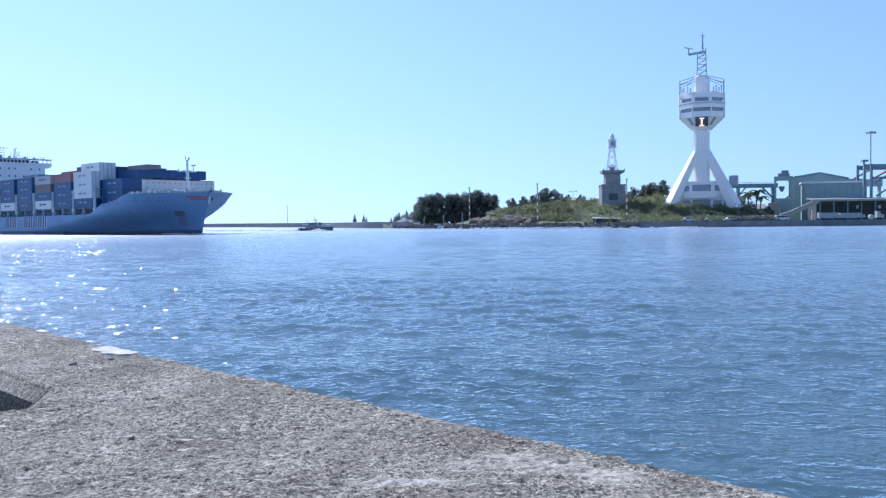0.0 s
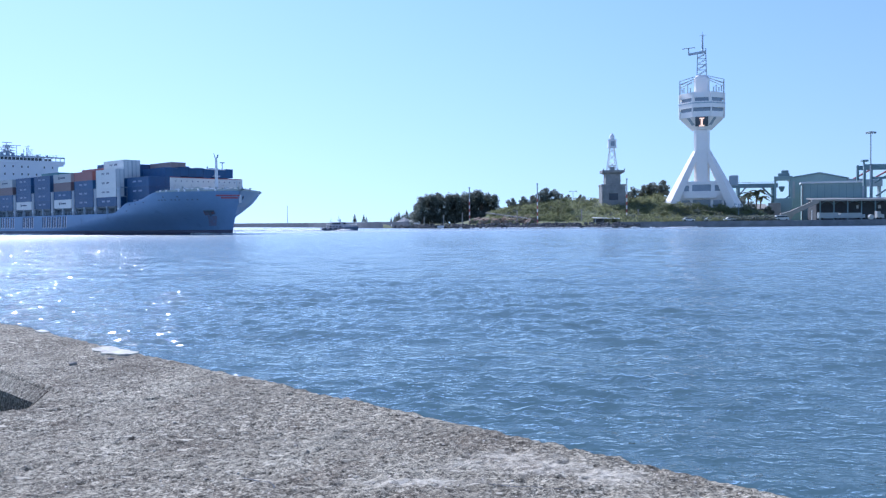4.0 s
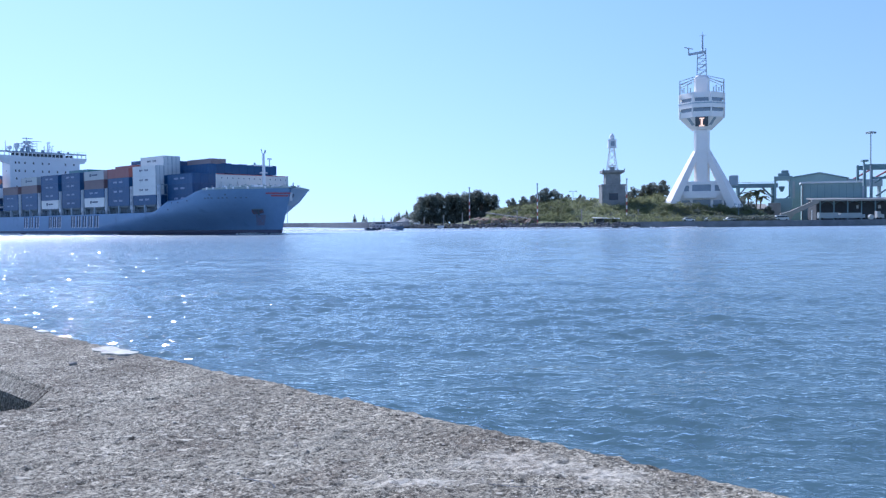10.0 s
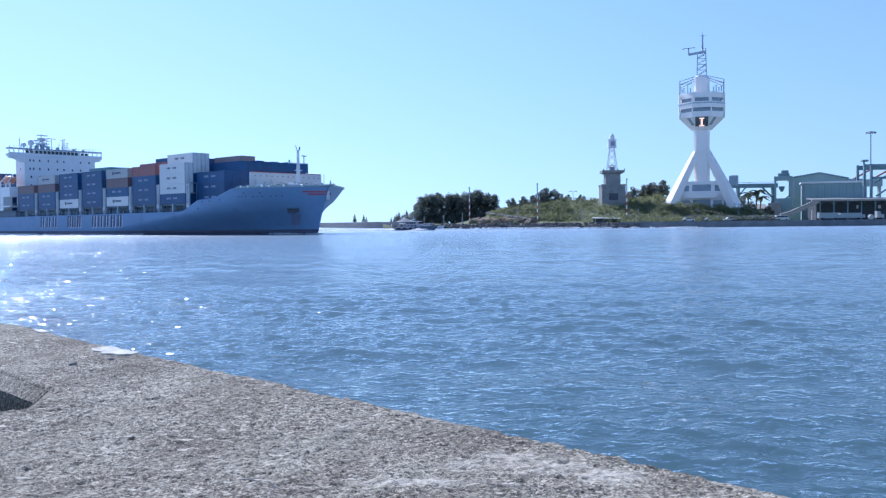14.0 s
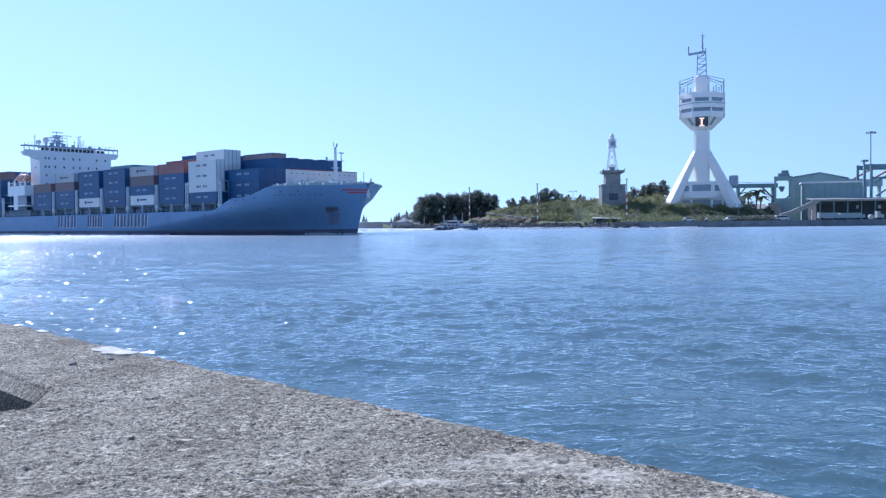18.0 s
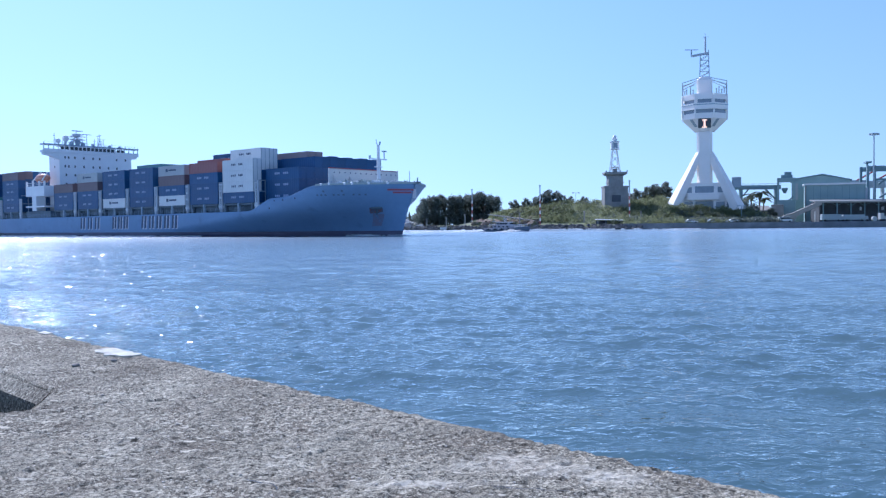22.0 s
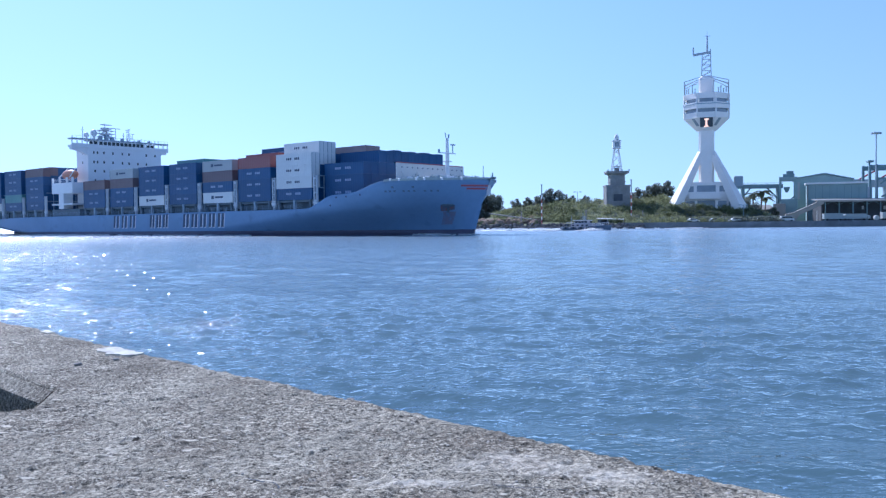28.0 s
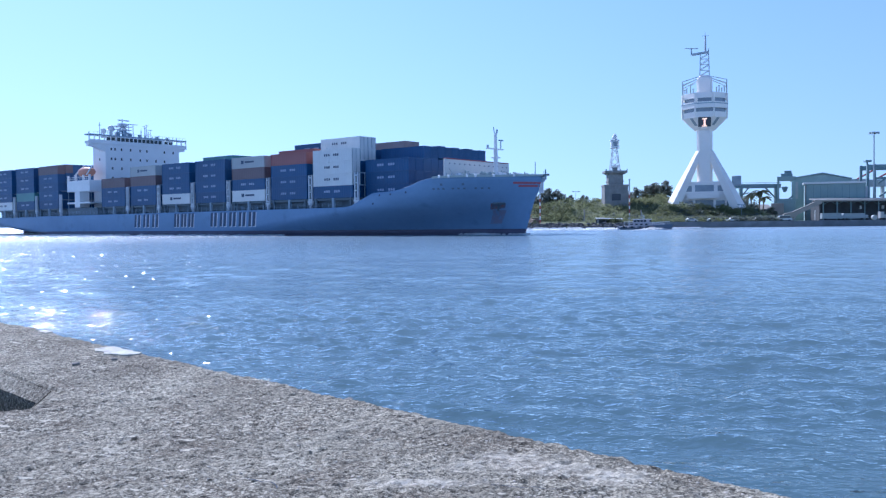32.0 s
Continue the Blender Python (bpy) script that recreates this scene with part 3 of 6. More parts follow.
        s.lump((x, y, float(skin_z(x, y)) + r * 0.1), r * 1.3, i, 0.4, 6, 4)
    ob = part("aggregate", s, PEBBLE, g)
    tagged(ob, kind="stuff")
    for ring in ([(-3.42, 8.2), (-3.36, 8.06), (-3.24, 7.98), (-3.2, 7.86), (-3.08, 7.85), (-3.01, 7.79), (-2.9, 7.8), (-2.86, 7.87), (-2.87, 7.94), (-2.97, 7.99), (-3.0, 8.06), (-3.12, 8.13), (-3.19, 8.24), (-3.3, 8.34), (-3.37, 8.3)], [(-4.66, 9.62), (-4.5, 9.46), (-4.46, 9.56), (-4.64, 9.75)]):
        part("white_patch", Shape().prism(ring, WALL_Z + 0.004, WALL_Z + 0.040), CHALK, g, "flake of white paint on the edge")
    for x, y, r, k in ((-3.23, 7.34, 0.036, 1), (-2.99, 7.57, 0.034, 2), (-0.67, 5.74, 0.028, 3), (-1.62, 5.05, 0.012, 4), (-2.45, 5.98, 0.016, 5)):
        single("pebble", Shape().lump((0, 0, 0), r, k, 0.4, 7, 5), DARKROCK, pose(x, y, float(skin_z(x, y)) + r * 0.3), "small dark pebble lying on the concrete wall", "pebble", "pebbles on the wall")


# ---- far shore ----
SHORE = [(-60, 470), (-23, 414), (-8.7, 387), (10.9, 351), (26.5, 342), (46.6, 323), (64.5, 306), (80, 297), (118, 292), (700, 292)]


def shore_y(x):
    for (a, b), (c, d) in zip(SHORE, SHORE[1:]):
        if x <= c:
            return b + (d - b) * (x - a) / (c - a)
    return 292.0


def hill(x, y):
    h = 8.6 * math.exp(-((x - 66) / 33) ** 4 - ((y - 352) / 22) ** 2)
    h += 4.5 * math.exp(-((x - 30) / 17) ** 2 - ((y - 366) / 13) ** 2)
    h += 5.0 * math.exp(-((x - 102) / 20) ** 6 - ((y - 336) / 17) ** 6)
    return h


def land_z(x, y):
    d = y - shore_y(x)
    edge = 1.5
    z = -1.5 + (edge + 1.5) * min(1, max(0, (d + 1) / 2.5))
    return z + hill(x, y) * min(1, max(0, (d - 4) / 14)) + 0.25 * noise.noise((x * 0.12, y * 0.12, 0))


def far_land():
    xs = list(np.arange(-30, 180, 2.5)) + list(np.arange(180, 701, 20))
    rows = []
    for k in range(70):
        d = -1.2 + 0.8 * k if k < 12 else 8.4 + 2.6 * (k - 12) if k < 50 else 107 + (k - 49) * 25
        rows.append([(x, shore_y(x) + d, land_z(x, shore_y(x) + d)) for x in xs])
    single("ground", Shape().sheet(rows), GRASS, pose(0, 0, 0), "low earth headland with scrub on the far shore", "ground", kind="structure", smooth=True)
    # quay wall in front of the tower
    pts = [(x, shore_y(x) - 0.6) for x in (64, 72, 80, 90, 104, 118, 150, 400, 700)]
    rows = []
    for dy, z in ((0, -1.5), (0, 1.55), (0.05, 1.7), (1.2, 1.7), (1.3, 1.2)):
        rows.append([(x, y + dy, z) for x, y in pts])
    single("quay_wall", Shape().sheet(rows), QUAY, pose(0, 0, 0), "dark concrete quay wall at the water's edge", "wall", kind="structure")
    # boulders along the point
    rnd = random.Random(4)
    s = Shape()
    for i in range(620):
        x = rnd.uniform(-24, 70)
        k = rnd.random()
        r = rnd.uniform(0.35, 0.95)
        s.lump((x, shore_y(x) - 1.9 + 2.9 * k, -0.4 + 1.7 * k), r, i, 0.75, 6, 4)
    single("shore_rocks", s, ROCK, pose(0, 0, 0), "pale boulders piled along the waterline", "rocks", kind="stuff")
    s = Shape()
    for i in range(150):
        x = rnd.gauss(38, 20)
        k = len(s.v)
        s.lump((0, 0, 0), rnd.uniform(0.2, 0.5), i, 0.8, 6, 4)
        s.v[k:] = [(a * 1.8 + x, b + shore_y(x) - 2.4 + rnd.uniform(-0.1, 0.1), c + 0.1) for a, b, c in s.v[k:]]
    single("surf", s, FOAM, pose(0, 0, SEA_Z), "flecks of white surf against the shore rocks", "foam", kind="stuff")
    # low mole running out to sea
    line = [(-14, 404), (-40, 455), (-97, 640), (-180, 810), (-290, 1010), (-520, 1320), (-900, 1800)]
    rows = []
    for off, z in ((-3.5, -1.5), (-3.4, 1.4), (-3.3, 2.8), (1.6, 2.9), (3.5, -1.5)):
        row = []
        for i in range(60):
            t = i / 59 * (len(line) - 1)
            k = min(int(t), len(line) - 2)
            u = t - k
            x, y = line[k][0] + (line[k + 1][0] - line[k][0]) * u, line[k][1] + (line[k + 1][1] - line[k][1]) * u
            zz = z * (1 + 0.45 * min(1, max(0, (y - 600) / 500))) if z > 0 else z
            row.append((x + off * 0.6, y + off * 1.2, zz + 0.12 * noise.noise((x * 0.1, y * 0.1, z))))
        rows.append(row)
    single("breakwater", Shape().sheet(rows), MOLE, pose(0, 0, 0), "long low grey breakwater running out to sea", "breakwater", kind="structure")
    s = Shape()
    for i in range(150):
        x = rnd.uniform(-25, -11)
        k = rnd.random()
        s.lump((x, shore_y(x) + 1 + 5 * k, 0.9 + 3.6 * k * max(0.25, 1 - abs(x + 18) / 8)), rnd.uniform(0.5, 1.15), i + 900, 0.7, 6, 4)
    single("rubble_heap", s, SAND, pose(0, 0, 0), "heap of pale rubble by the breakwater root", "rubble", kind="stuff")


SEA = sea()
harbour_wall()
far_land()


# ---- the container ship: x runs forward, y to port, z up from the waterline ----
SX, SY = 70.0, 16.0      # distance from the bridge front and from the starboard side to the ship's own origin
HALF = 16.1
SHEER = [(-76, 5.4), (-40, 5.5), (100, 5.7), (105.5, 5.75), (107, 6.05), (112.8, 8.35), (113.8, 8.55), (118.5, 8.75), (121, 9.05), (123.5, 9.75), (126, 10.55), (128.2, 11.0), (130.5, 11.12), (140, 11.2), (147, 11.5)]


def along(table, s):
    if s <= table[0][0]:
        return table[0][1]
    for (a, b), (c, d) in zip(table, table[1:]):
        if s <= c:
            return b + (d - b) * (s - a) / (c - a)
    return table[-1][1]


def stem(z):
    z = max(0.0, z)
    return 140.6 + 2.4 * min(1, z / 7.1) + 1.7 * max(0, (z - 7.1) / 4.1) ** 0.8


def breadth(s, z):
    k = min(1, max(0, z / 11.2))
    a = 56 + 50 * min(1, max(0, z / 5.6)) + 13 * max(0, (z - 5.6) / 5.6)
    u = min(1, max(0, (s - a) / (stem(z) - a)))
    q = min(1, max(0, (z - 6.0) / 2.4))
    k = k ** 1.5
    k += (1 - k) * 0.45 * q * q * (3 - 2 * q)
    h = HALF * (1 - u ** (1.75 + 2.1 * k))
    if s < -30:
        low = 4.0 * min(1, (-30 - s) / 44)
        h *= max(0.0, min(1, (z - low + 2.2) / 2.4)) ** 0.5 if z < low + 0.2 else 1
        h *= 1 - 0.1 * min(1, (-30 - s) / 44)
    return h


def hull_rows(lo, hi, n, samples):
    rows = []
    for s in samples:
        row = []
        for side in (-1, 1):
            zs = [lo + (hi(s) - lo) * j / n for j in range(n + 1)]
            if side == 1:
                zs = zs[::-1]
            for z in zs:
                q = min(s, stem(z) - 0.001)
                row.append((q - SX, side * breadth(q, z), z))
        rows.append(row)
    return rows


CW, CL, CH, BASE = 2.44, 12.19, 2.64, 7.83


def container_mesh(name, material, mark=None):
    """One freight box with posts, rails and ribbed sides; x along it, origin at the middle of its base."""
    s = Shape()
    hx, hy, p = CL / 2, CW / 2 - 0.02, 0.16
    for x in (-hx, hx - p):
        for y in (-hy, hy - p):
            s.box(x, x + p, y, y + p, 0, CH - 0.02)
    for z in (0, CH - 0.16):
        for y in (-hy, hy - p):
            s.box(-hx + p, hx - p, y, y + p, z, z + 0.14)
        for x in (-hx, hx - p):
            s.box(x, x + p, -hy + p, hy - p, z, z + 0.14)
    n = 34
    for side in (-1, 1):
        row = []
        for i in range(n + 1):
            x = -hx + p + (CL - 2 * p) * i / n
            row.append((x, side * (hy - (0.03 if i % 2 else 0.075))))
        lo, hi = [(x, y, 0.13) for x, y in row], [(x, y, CH - 0.15) for x, y in row]
        s.sheet([lo, hi] if side < 0 else [hi, lo])
    for k, x in ((0, -hx + 0.06), (1, hx - 0.06)):
        s.box(x - 0.02, x + 0.02, -hy + p, hy - p, 0.14, CH - 0.16)
    for y in (-0.75, -0.3, 0.3, 0.75):
        s.rod((hx - 0.01, y, 0.15), (hx - 0.01, y, CH - 0.18), 0.025, n=5)
    s.box(-hx + p, hx - p, -hy + p, hy - p, CH - 0.08, CH - 0.03)
    return s.mesh(name, material)


BOXES = {k: container_mesh("freight_container_" + k, m) for k, m in (("navy", NAVY), ("white", BOXWHITE), ("brown", BROWN), ("orange", ORANGE), ("grey", GREYBOX), ("green", GREENBOX), ("tan", LIT_BROWN))}


def marking_mesh(w, h, material):
    """A bar that stands for a printed word on a box's side."""
    return Shape().box(-w / 2, w / 2, -0.012, 0, 1.42 - h / 2, 1.42 + h / 2).mesh("lettering_bar", material)


LETTER_DARK, LETTER_PALE = marking_mesh(0.38, 0.5, MARKDARK), marking_mesh(0.5, 0.5, MARKPALE)
MARKS = {"logo": [(-2.0, marking_mesh(1.0, 0.8, MARKDARK)), (0.6, marking_mesh(3.4, 0.42, MARKDARK))],
         "word": [(x, LETTER_DARK) for x in (-2.3, -1.65, -1.0, 0.55, 1.15, 1.75)],
         "word_on_navy": [(x, LETTER_PALE) for x in (-2.4, -1.75, -1.1, 0.7, 1.35, 2.0)]}
SEAL = Shape().box(-0.02, 0.02, -0.07, 0.07, 0, CH - 0.2).mesh("door_seal", STEEL)
BOX_LABEL = {"navy": "navy blue steel freight container", "white": "white steel freight container", "brown": "brown steel freight container",
             "orange": "orange-red steel freight container", "grey": "light grey steel freight container", "green": "dark green steel freight container", "tan": "brown steel freight container in a side-lit tone"}

# Bays from fore to aft: start, and the near-side stack from the bottom up ("*" marks a printed logo).
BAYS = [(108.7, ["navy", "navy", "navy"]), (95.0, ["navy", "white", "white", "white"]), (80.7, ["navy", "navy", "navy", "orange"]),
        (66.2, ["white*", "navy", "brown", "grey*"]), (51.3, ["navy", "navy", "navy", "navy"]), (36.6, ["white*", "navy", "navy", "navy"]),
        (21.4, ["navy", "navy", "brown", "grey*"]), (6.3, ["navy", "navy", "brown"]),
        (-31.0, ["navy", "navy", "navy", "navy", "brown"]), (-46.2, ["navy", "green", "navy", "navy", "navy"]), (-61.4, ["white", "navy", "navy", "navy", "navy"])]


def put_container(parent, s, row, tier, colour, base=BASE):
    name = colour.rstrip("*")
    ob = part("freight_container", BOXES[name], None, parent, BOX_LABEL[name])
    ob.matrix_basis = pose(s + CL / 2 - SX, -HALF + 0.25 + CW * (row + 0.5) + 0.02 * row, base + tier * CH)
    if name == "white" and tier:
        for y in (-CW / 2 + 0.05, 0.0, CW / 2 - 0.05):
            part("door_seal", SEAL, None, ob).matrix_basis = pose(CL / 2 + 0.005, y, 0.1)
    if row == 0 or tier > 3 or row == 1 and s > 108:
        kind = "logo" if colour.endswith("*") else "word" if name == "white" else "word_on_navy" if name == "navy" else ""
        if kind:
            for x, me in MARKS[kind]:
                part("lettering_bar", me, None, ob).matrix_basis = pose(x, -CW / 2 + 0.015, 0)
    return ob


def container_ship():
    g = thing("container_ship", pose(0, 0, 0), "large laden container ship with a blue-grey hull under way", "ship")
    samples = sorted(set(list(np.linspace(-76, 60, 24)) + list(np.linspace(60, 112, 27)) + list(np.linspace(104, 131, 28)) + list(np.linspace(131, 146.2, 24))))
    top = lambda s: along(SHEER, s)
    hull = part("hull", Shape().sheet(hull_rows(0.8, top, 14, samples)), HULL, g, "blue-grey painted steel hull", smooth=True)
    part("bottom_paint", Shape().sheet(hull_rows(-2.0, lambda s: 0.8, 4, samples)), BOOT, g, "dark purplish band at the waterline", smooth=True)
    part("transom", Shape().box(-76.3 - SX, -75.9 - SX, -14, 14, 2.1, 5.4), HULL, g)
    # plating on the port flare beside the stem, with grazing sun put into its colour
    rows = [[(min(q, stem(z) - 0.001) - SX + 0.02, breadth(min(q, stem(z) - 0.001), z) + 0.02, z) for z in [6.9 + (top(q) - 6.9) * j / 8 for j in range(9)]] for q in np.linspace(139, 145.2, 20)]
    flare = part("bow_plating", Shape().sheet(rows), FLARE, g, "port flare of the bow, tinted for grazing sun", smooth=True)
    part("hawse_hole", Shape().rod((0, 0, -0.03), (0, 0, 0.05), 0.55, 0.5, 10), MARKDARK, flare, at=bow_spot(143.2, 9.4, 1) @ pose(0, 0, 0, 90))
    # decks
    rows = [[(s - SX, -breadth(s, 5) + 0.15, 5.2), (s - SX, breadth(s, 5) - 0.15, 5.2)] for s in samples if s < 111]
    part("main_deck", Shape().sheet(rows), DECK, g)
    rows = [[(s - SX, -breadth(s, top(s) - 1.2) + 0.12, top(s) - 1.15), (s - SX, breadth(s, top(s) - 1.2) - 0.12, top(s) - 1.15)] for s in samples if 110.5 < s < 144]
    part("forecastle_deck", Shape().sheet(rows), DECK, g)
    # bulwark rail
    for side in (-1, 1):
        pts = [(q - SX, side * breadth(q, top(q)), top(q) + 0.05) for q in samples if q > 128]
        s = Shape().sheet([[(x, y + dy, z + dz) for dy, dz in ((-0.17, -0.2), (0.17, -0.2), (0.17, 0.2), (-0.17, 0.2))] for x, y, z in pts], close=True)
        part("bulwark_rail", s, GEAR, g)
    # bar blocks in place of the painted company name, with a pale edge
    for count, start, end in ((3, 23.4, 36.2), (3, 42.0, 51.4), (5, 57.6, 76.2)):
        pitch = (end - start) / count
        for i in range(count):
            a = start + i * pitch
            for name, m, dx, dz, y in (("name_block_edge", MARKWHITE, 0.26, -0.16, -HALF - 0.012), ("name_block", MARKDARK, 0.0, 0.0, -HALF - 0.03)):
                for off in (0.0, pitch * 0.42):
                    sh = Shape()
                    ring = [(a + off + dx, 1.85 + dz), (a + off + 0.95 + dx, 1.85 + dz), (a + off + 1.3 + dx, 5.3 + dz), (a + off + 0.35 + dx, 5.3 + dz)]
                    sh.extruded([(x - SX, z) for x, z in ring], y, y + 0.02)
                    part(name, sh, m, g)
    # ship's name at the bow as small bars
    for i in range(9):
        q = 128.6 + i * 0.95 + (0.8 if i > 2 else 0) + (0.8 if i > 5 else 0)
        part("name_bar", Shape().box(-0.24, 0.24, -0.03, 0.03, -0.2, 0.2), HULLMARK, g, at=bow_spot(q, 8.9))
    for q in (130.4, 134.3):
        part("name_bar", Shape().box(-0.26, 0.26, -0.03, 0.03, -0.24, 0.24), HULLMARK, g, at=bow_spot(q, 9.7))
    for z, first in ((9.95, 0), (9.35, 1)):
        for i in range(first, 7):
            part("red_stripe", Shape().box(-0.42, 0.42, -0.03, 0.03, -0.22, 0.2), MARKRED, g, at=bow_spot(141.5 + i * 0.43, z))
    for z in (9.8, ):
        part("bow_emblem", Shape().box(-0.5, 0.5, -0.04, 0.04, -1.2, 0.9), MARKWHITE, g, at=bow_spot(144.4, z - 0.6))
    part("anchor_pocket", Shape().box(-1.5, 1.5, -0.05, 0.05, -0.95, 0.95, 0.04), RUST, g, "rusty recessed anchor pocket", at=bow_spot(137.2, 5.4))
    lean = lambda z: 0.7 * (z - 4.6)
    rows = [[(q + lean(z) - SX, -breadth(q + lean(z), z) - 0.03, z) for z in np.linspace(1.9, 4.6, 8)] for q in np.linspace(135.9, 138.1, 7)]
    part("rust_streak", Shape().sheet(rows), STREAK, g, "rust-stained plating below the anchor", smooth=True)
    part("anchor", Shape().box(-1.2, 1.2, -0.3, 0.0, 0.9, 1.3).box(-0.2, 0.2, -0.3, 0, -0.9, 1.2), DECK, g, at=bow_spot(137.2, 5.3))
    for q, z in ((115.2, 8.0), (118.2, 8.1), (122.2, 8.4), (113.2, 6.3)):
        part("fairlead", Shape().rod((0, -0.06, 0), (0, 0.06, 0), 0.22, n=8), MARKDARK, g, at=bow_spot(q, z))

    # cargo on deck, held by lashing frames and pedestals
    cargo = part("cargo", Shape().box(-0.1, 0.1, -0.1, 0.1, 5.2, 5.4), DECK, g, "stacked freight containers lashed on deck")
    rnd = random.Random(21)
    fill = Shape()
    for k, (s0, stack) in enumerate(BAYS):
        fore = k == 0
        for row in range(13):
            mid = s0 + CL
            if fore and (row < 1 or row > 11):
                continue
            raise_ = 0.0
            tiers = len(stack)
            if k == 0:
                tiers = 3 if row < 3 else 4
                raise_ = (0.0, 0.28, 0.1, 0.22)[row % 4] if row > 3 else 0.0
            elif k == 1:
                tiers = 5 if row in (1, 2, 7, 8) else 4
            elif k == 2:
                tiers = 5 if row >= 3 else 4
                raise_ = 0.9 if 0 < row < 3 else 0.0
            elif k == 4:
                raise_ = 1.1 if row > 0 else 0.0
            elif k == 8:
                tiers = 5
                raise_ = 0.4
            for tier in range(tiers):
                near = row == 0 or fore and row == 1
                if near:
                    put_container(cargo, s0, row, tier, stack[tier])
                elif tier == tiers - 1 or row in (1, 2) and tier > 2:
                    colour = stack[tier].rstrip("*") if row < 2 and tier < len(stack) else rnd.choice(["navy"] * 7 + ["brown", "grey"])
                    if k == 1 and row in (1, 2) and tier >= 1:
                        colour = "white"
                    # two top boxes take the brown with side light painted in
                    if k == 1 and row in (7, 8) and tier == 4:
                        colour = "tan"
                    if k == 2 and tier == 4 or k == 0 and tier == 3:
                        colour = "navy"
                    if k == 4 and row < 3:
                        colour = "green"
                    put_container(cargo, s0, row, tier, colour, BASE + raise_)
                else:
                    y = -HALF + 0.25 + CW * (row + 0.5) + 0.02 * row
                    fill.box(s0 - SX, s0 + CL - SX, y - CW / 2 + 0.02, y + CW / 2 - 0.02, BASE + tier * CH, BASE + tier * CH + CH - 0.03)
    tagged(part("inner_cargo", fill, NAVY, cargo), kind="stuff")
    for k, (s0, stack) in enumerate(BAYS):
        if k == 0:
            continue
        # hatch cover and coaming
        s = Shape().box(s0 - 0.6 - SX, s0 + CL + 0.6 - SX, -HALF + 2.4, HALF - 2.4, 5.2, 7.3)
        part("hatch_coaming", s, DECK, g)
        part("hatch_cover", Shape().box(s0 - 0.5 - SX, s0 + CL + 0.5 - SX, -HALF + 0.5, HALF - 0.5, 7.3, 7.78, 0.06), DECK, g)
        for i, w, m in ((0.06, 0.2, DECK), (0.5, 0.3, SHIPGREY), (0.94, 0.2, DECK)):
            part("pedestal", Shape().box(s0 + CL * i - w - SX, s0 + CL * i + w - SX, -HALF + 0.25, -HALF + 0.75, 5.2, 7.8), m, g)
        # lashing frame forward of the bay
        x = s0 + CL + 1.0 - SX
        s = Shape()
        h = BASE + (2 * CH if k < 8 else 1.6 * CH)
        for dx in (-0.45, 0.45):
            s.box(x + dx - 0.12, x + dx + 0.12, -HALF + 0.3, -HALF + 0.75, 6.4, h)
        for z in np.arange(7.6, h + 0.1, CH * 0.62):
            s.box(x - 0.45, x + 0.45, -HALF + 0.3, -HALF + 0.75, z - 0.14, z + 0.14)
        s.box(x - 0.75, x + 0.75, -HALF + 0.25, -HALF + 0.8, 6.9, 7.3)
        s.box(x - 0.2, x + 0.2, -HALF + 0.25, -HALF + 0.8, 5.2, 6.9)
        part("lashing_frame", s, LASHING, g, "pale steel lashing frame")
        s = Shape()
        for z in (BASE + CH, BASE + 2 * CH):
            s.box(x - 0.45, x + 0.45, -HALF + 0.9, HALF - 0.9, z - 0.1, z + 0.1)
        for y in np.arange(-HALF + 3, HALF - 1, 2.46):
            s.box(x - 0.1, x + 0.1, y - 0.08, y + 0.08, 5.2, BASE + 2 * CH)
        part("lashing_bridge", s, SHIPGREY, g)
    # deck rail along the side
    s = Shape()
    for q in np.arange(-60, 104, 2.0):
        s.box(q - 0.03 - SX, q + 0.03 - SX, -HALF + 0.1, -HALF + 0.16, 5.2, 6.7)
    for z in (6.1, 6.4, 6.7):
        s.box(-60 - SX, 104 - SX, -HALF + 0.11, -HALF + 0.15, z - 0.02, z + 0.02)
    part("deck_rail", s, SHIPGREY, g)
    for i in range(38):
        q = rnd.uniform(-15, 100)
        w = rnd.uniform(0.4, 1.6)
        part("deck_locker", Shape().box(q - SX, q + w - SX, -HALF + 0.9, -HALF + 2.0, 5.2, 5.2 + rnd.uniform(0.5, 1.5), 0.05), DECK, g)

    deckhouse(g)
    bow_gear(g)
    # white water at the bow and along the side
    rnd = random.Random(5)
    s = Shape()

    def froth(q, y, long_, wide, high, seed):
        k = len(s.v)
        s.lump((0, 0, 0), 0.5, seed, 1.0, 7, 4)
        s.v[k:] = [(a * long_ + q - SX, b * wide + y, c * high + SEA_Z + 0.03) for a, b, c in s.v[k:]]

    for i in range(1500):
        q = rnd.uniform(-74, 132)
        n = noise.noise((q * 0.06, 3, 0)) + 0.6 * noise.noise((q * 0.31, 8, 0))
        if n < -0.35 + max(0, q - 15) * 0.007:
            continue
        froth(q, -breadth(q, 0) - 0.25 - abs(rnd.gauss(0, 0.35)), rnd.uniform(0.8, 2.6), rnd.uniform(0.5, 1.0), rnd.uniform(0.25, 0.75) * (1.15 if q < 30 else 0.8), i)
    for i in range(900):
        q = 90 - 165 * rnd.random() ** 0.8
        froth(q, -breadth(q, 0) - 0.6 - abs(rnd.gauss(0, 14)), rnd.uniform(0.5, 2.2), rnd.uniform(0.3, 0.8), rnd.uniform(0.08, 0.3), i)
    for i in range(90):
        q = rnd.gauss(131, 1.6)
        froth(q, -breadth(q, 0) - 0.2 - 0.2 * rnd.random(), rnd.uniform(0.8, 1.8), 0.5, rnd.uniform(0.3, 0.8), i)
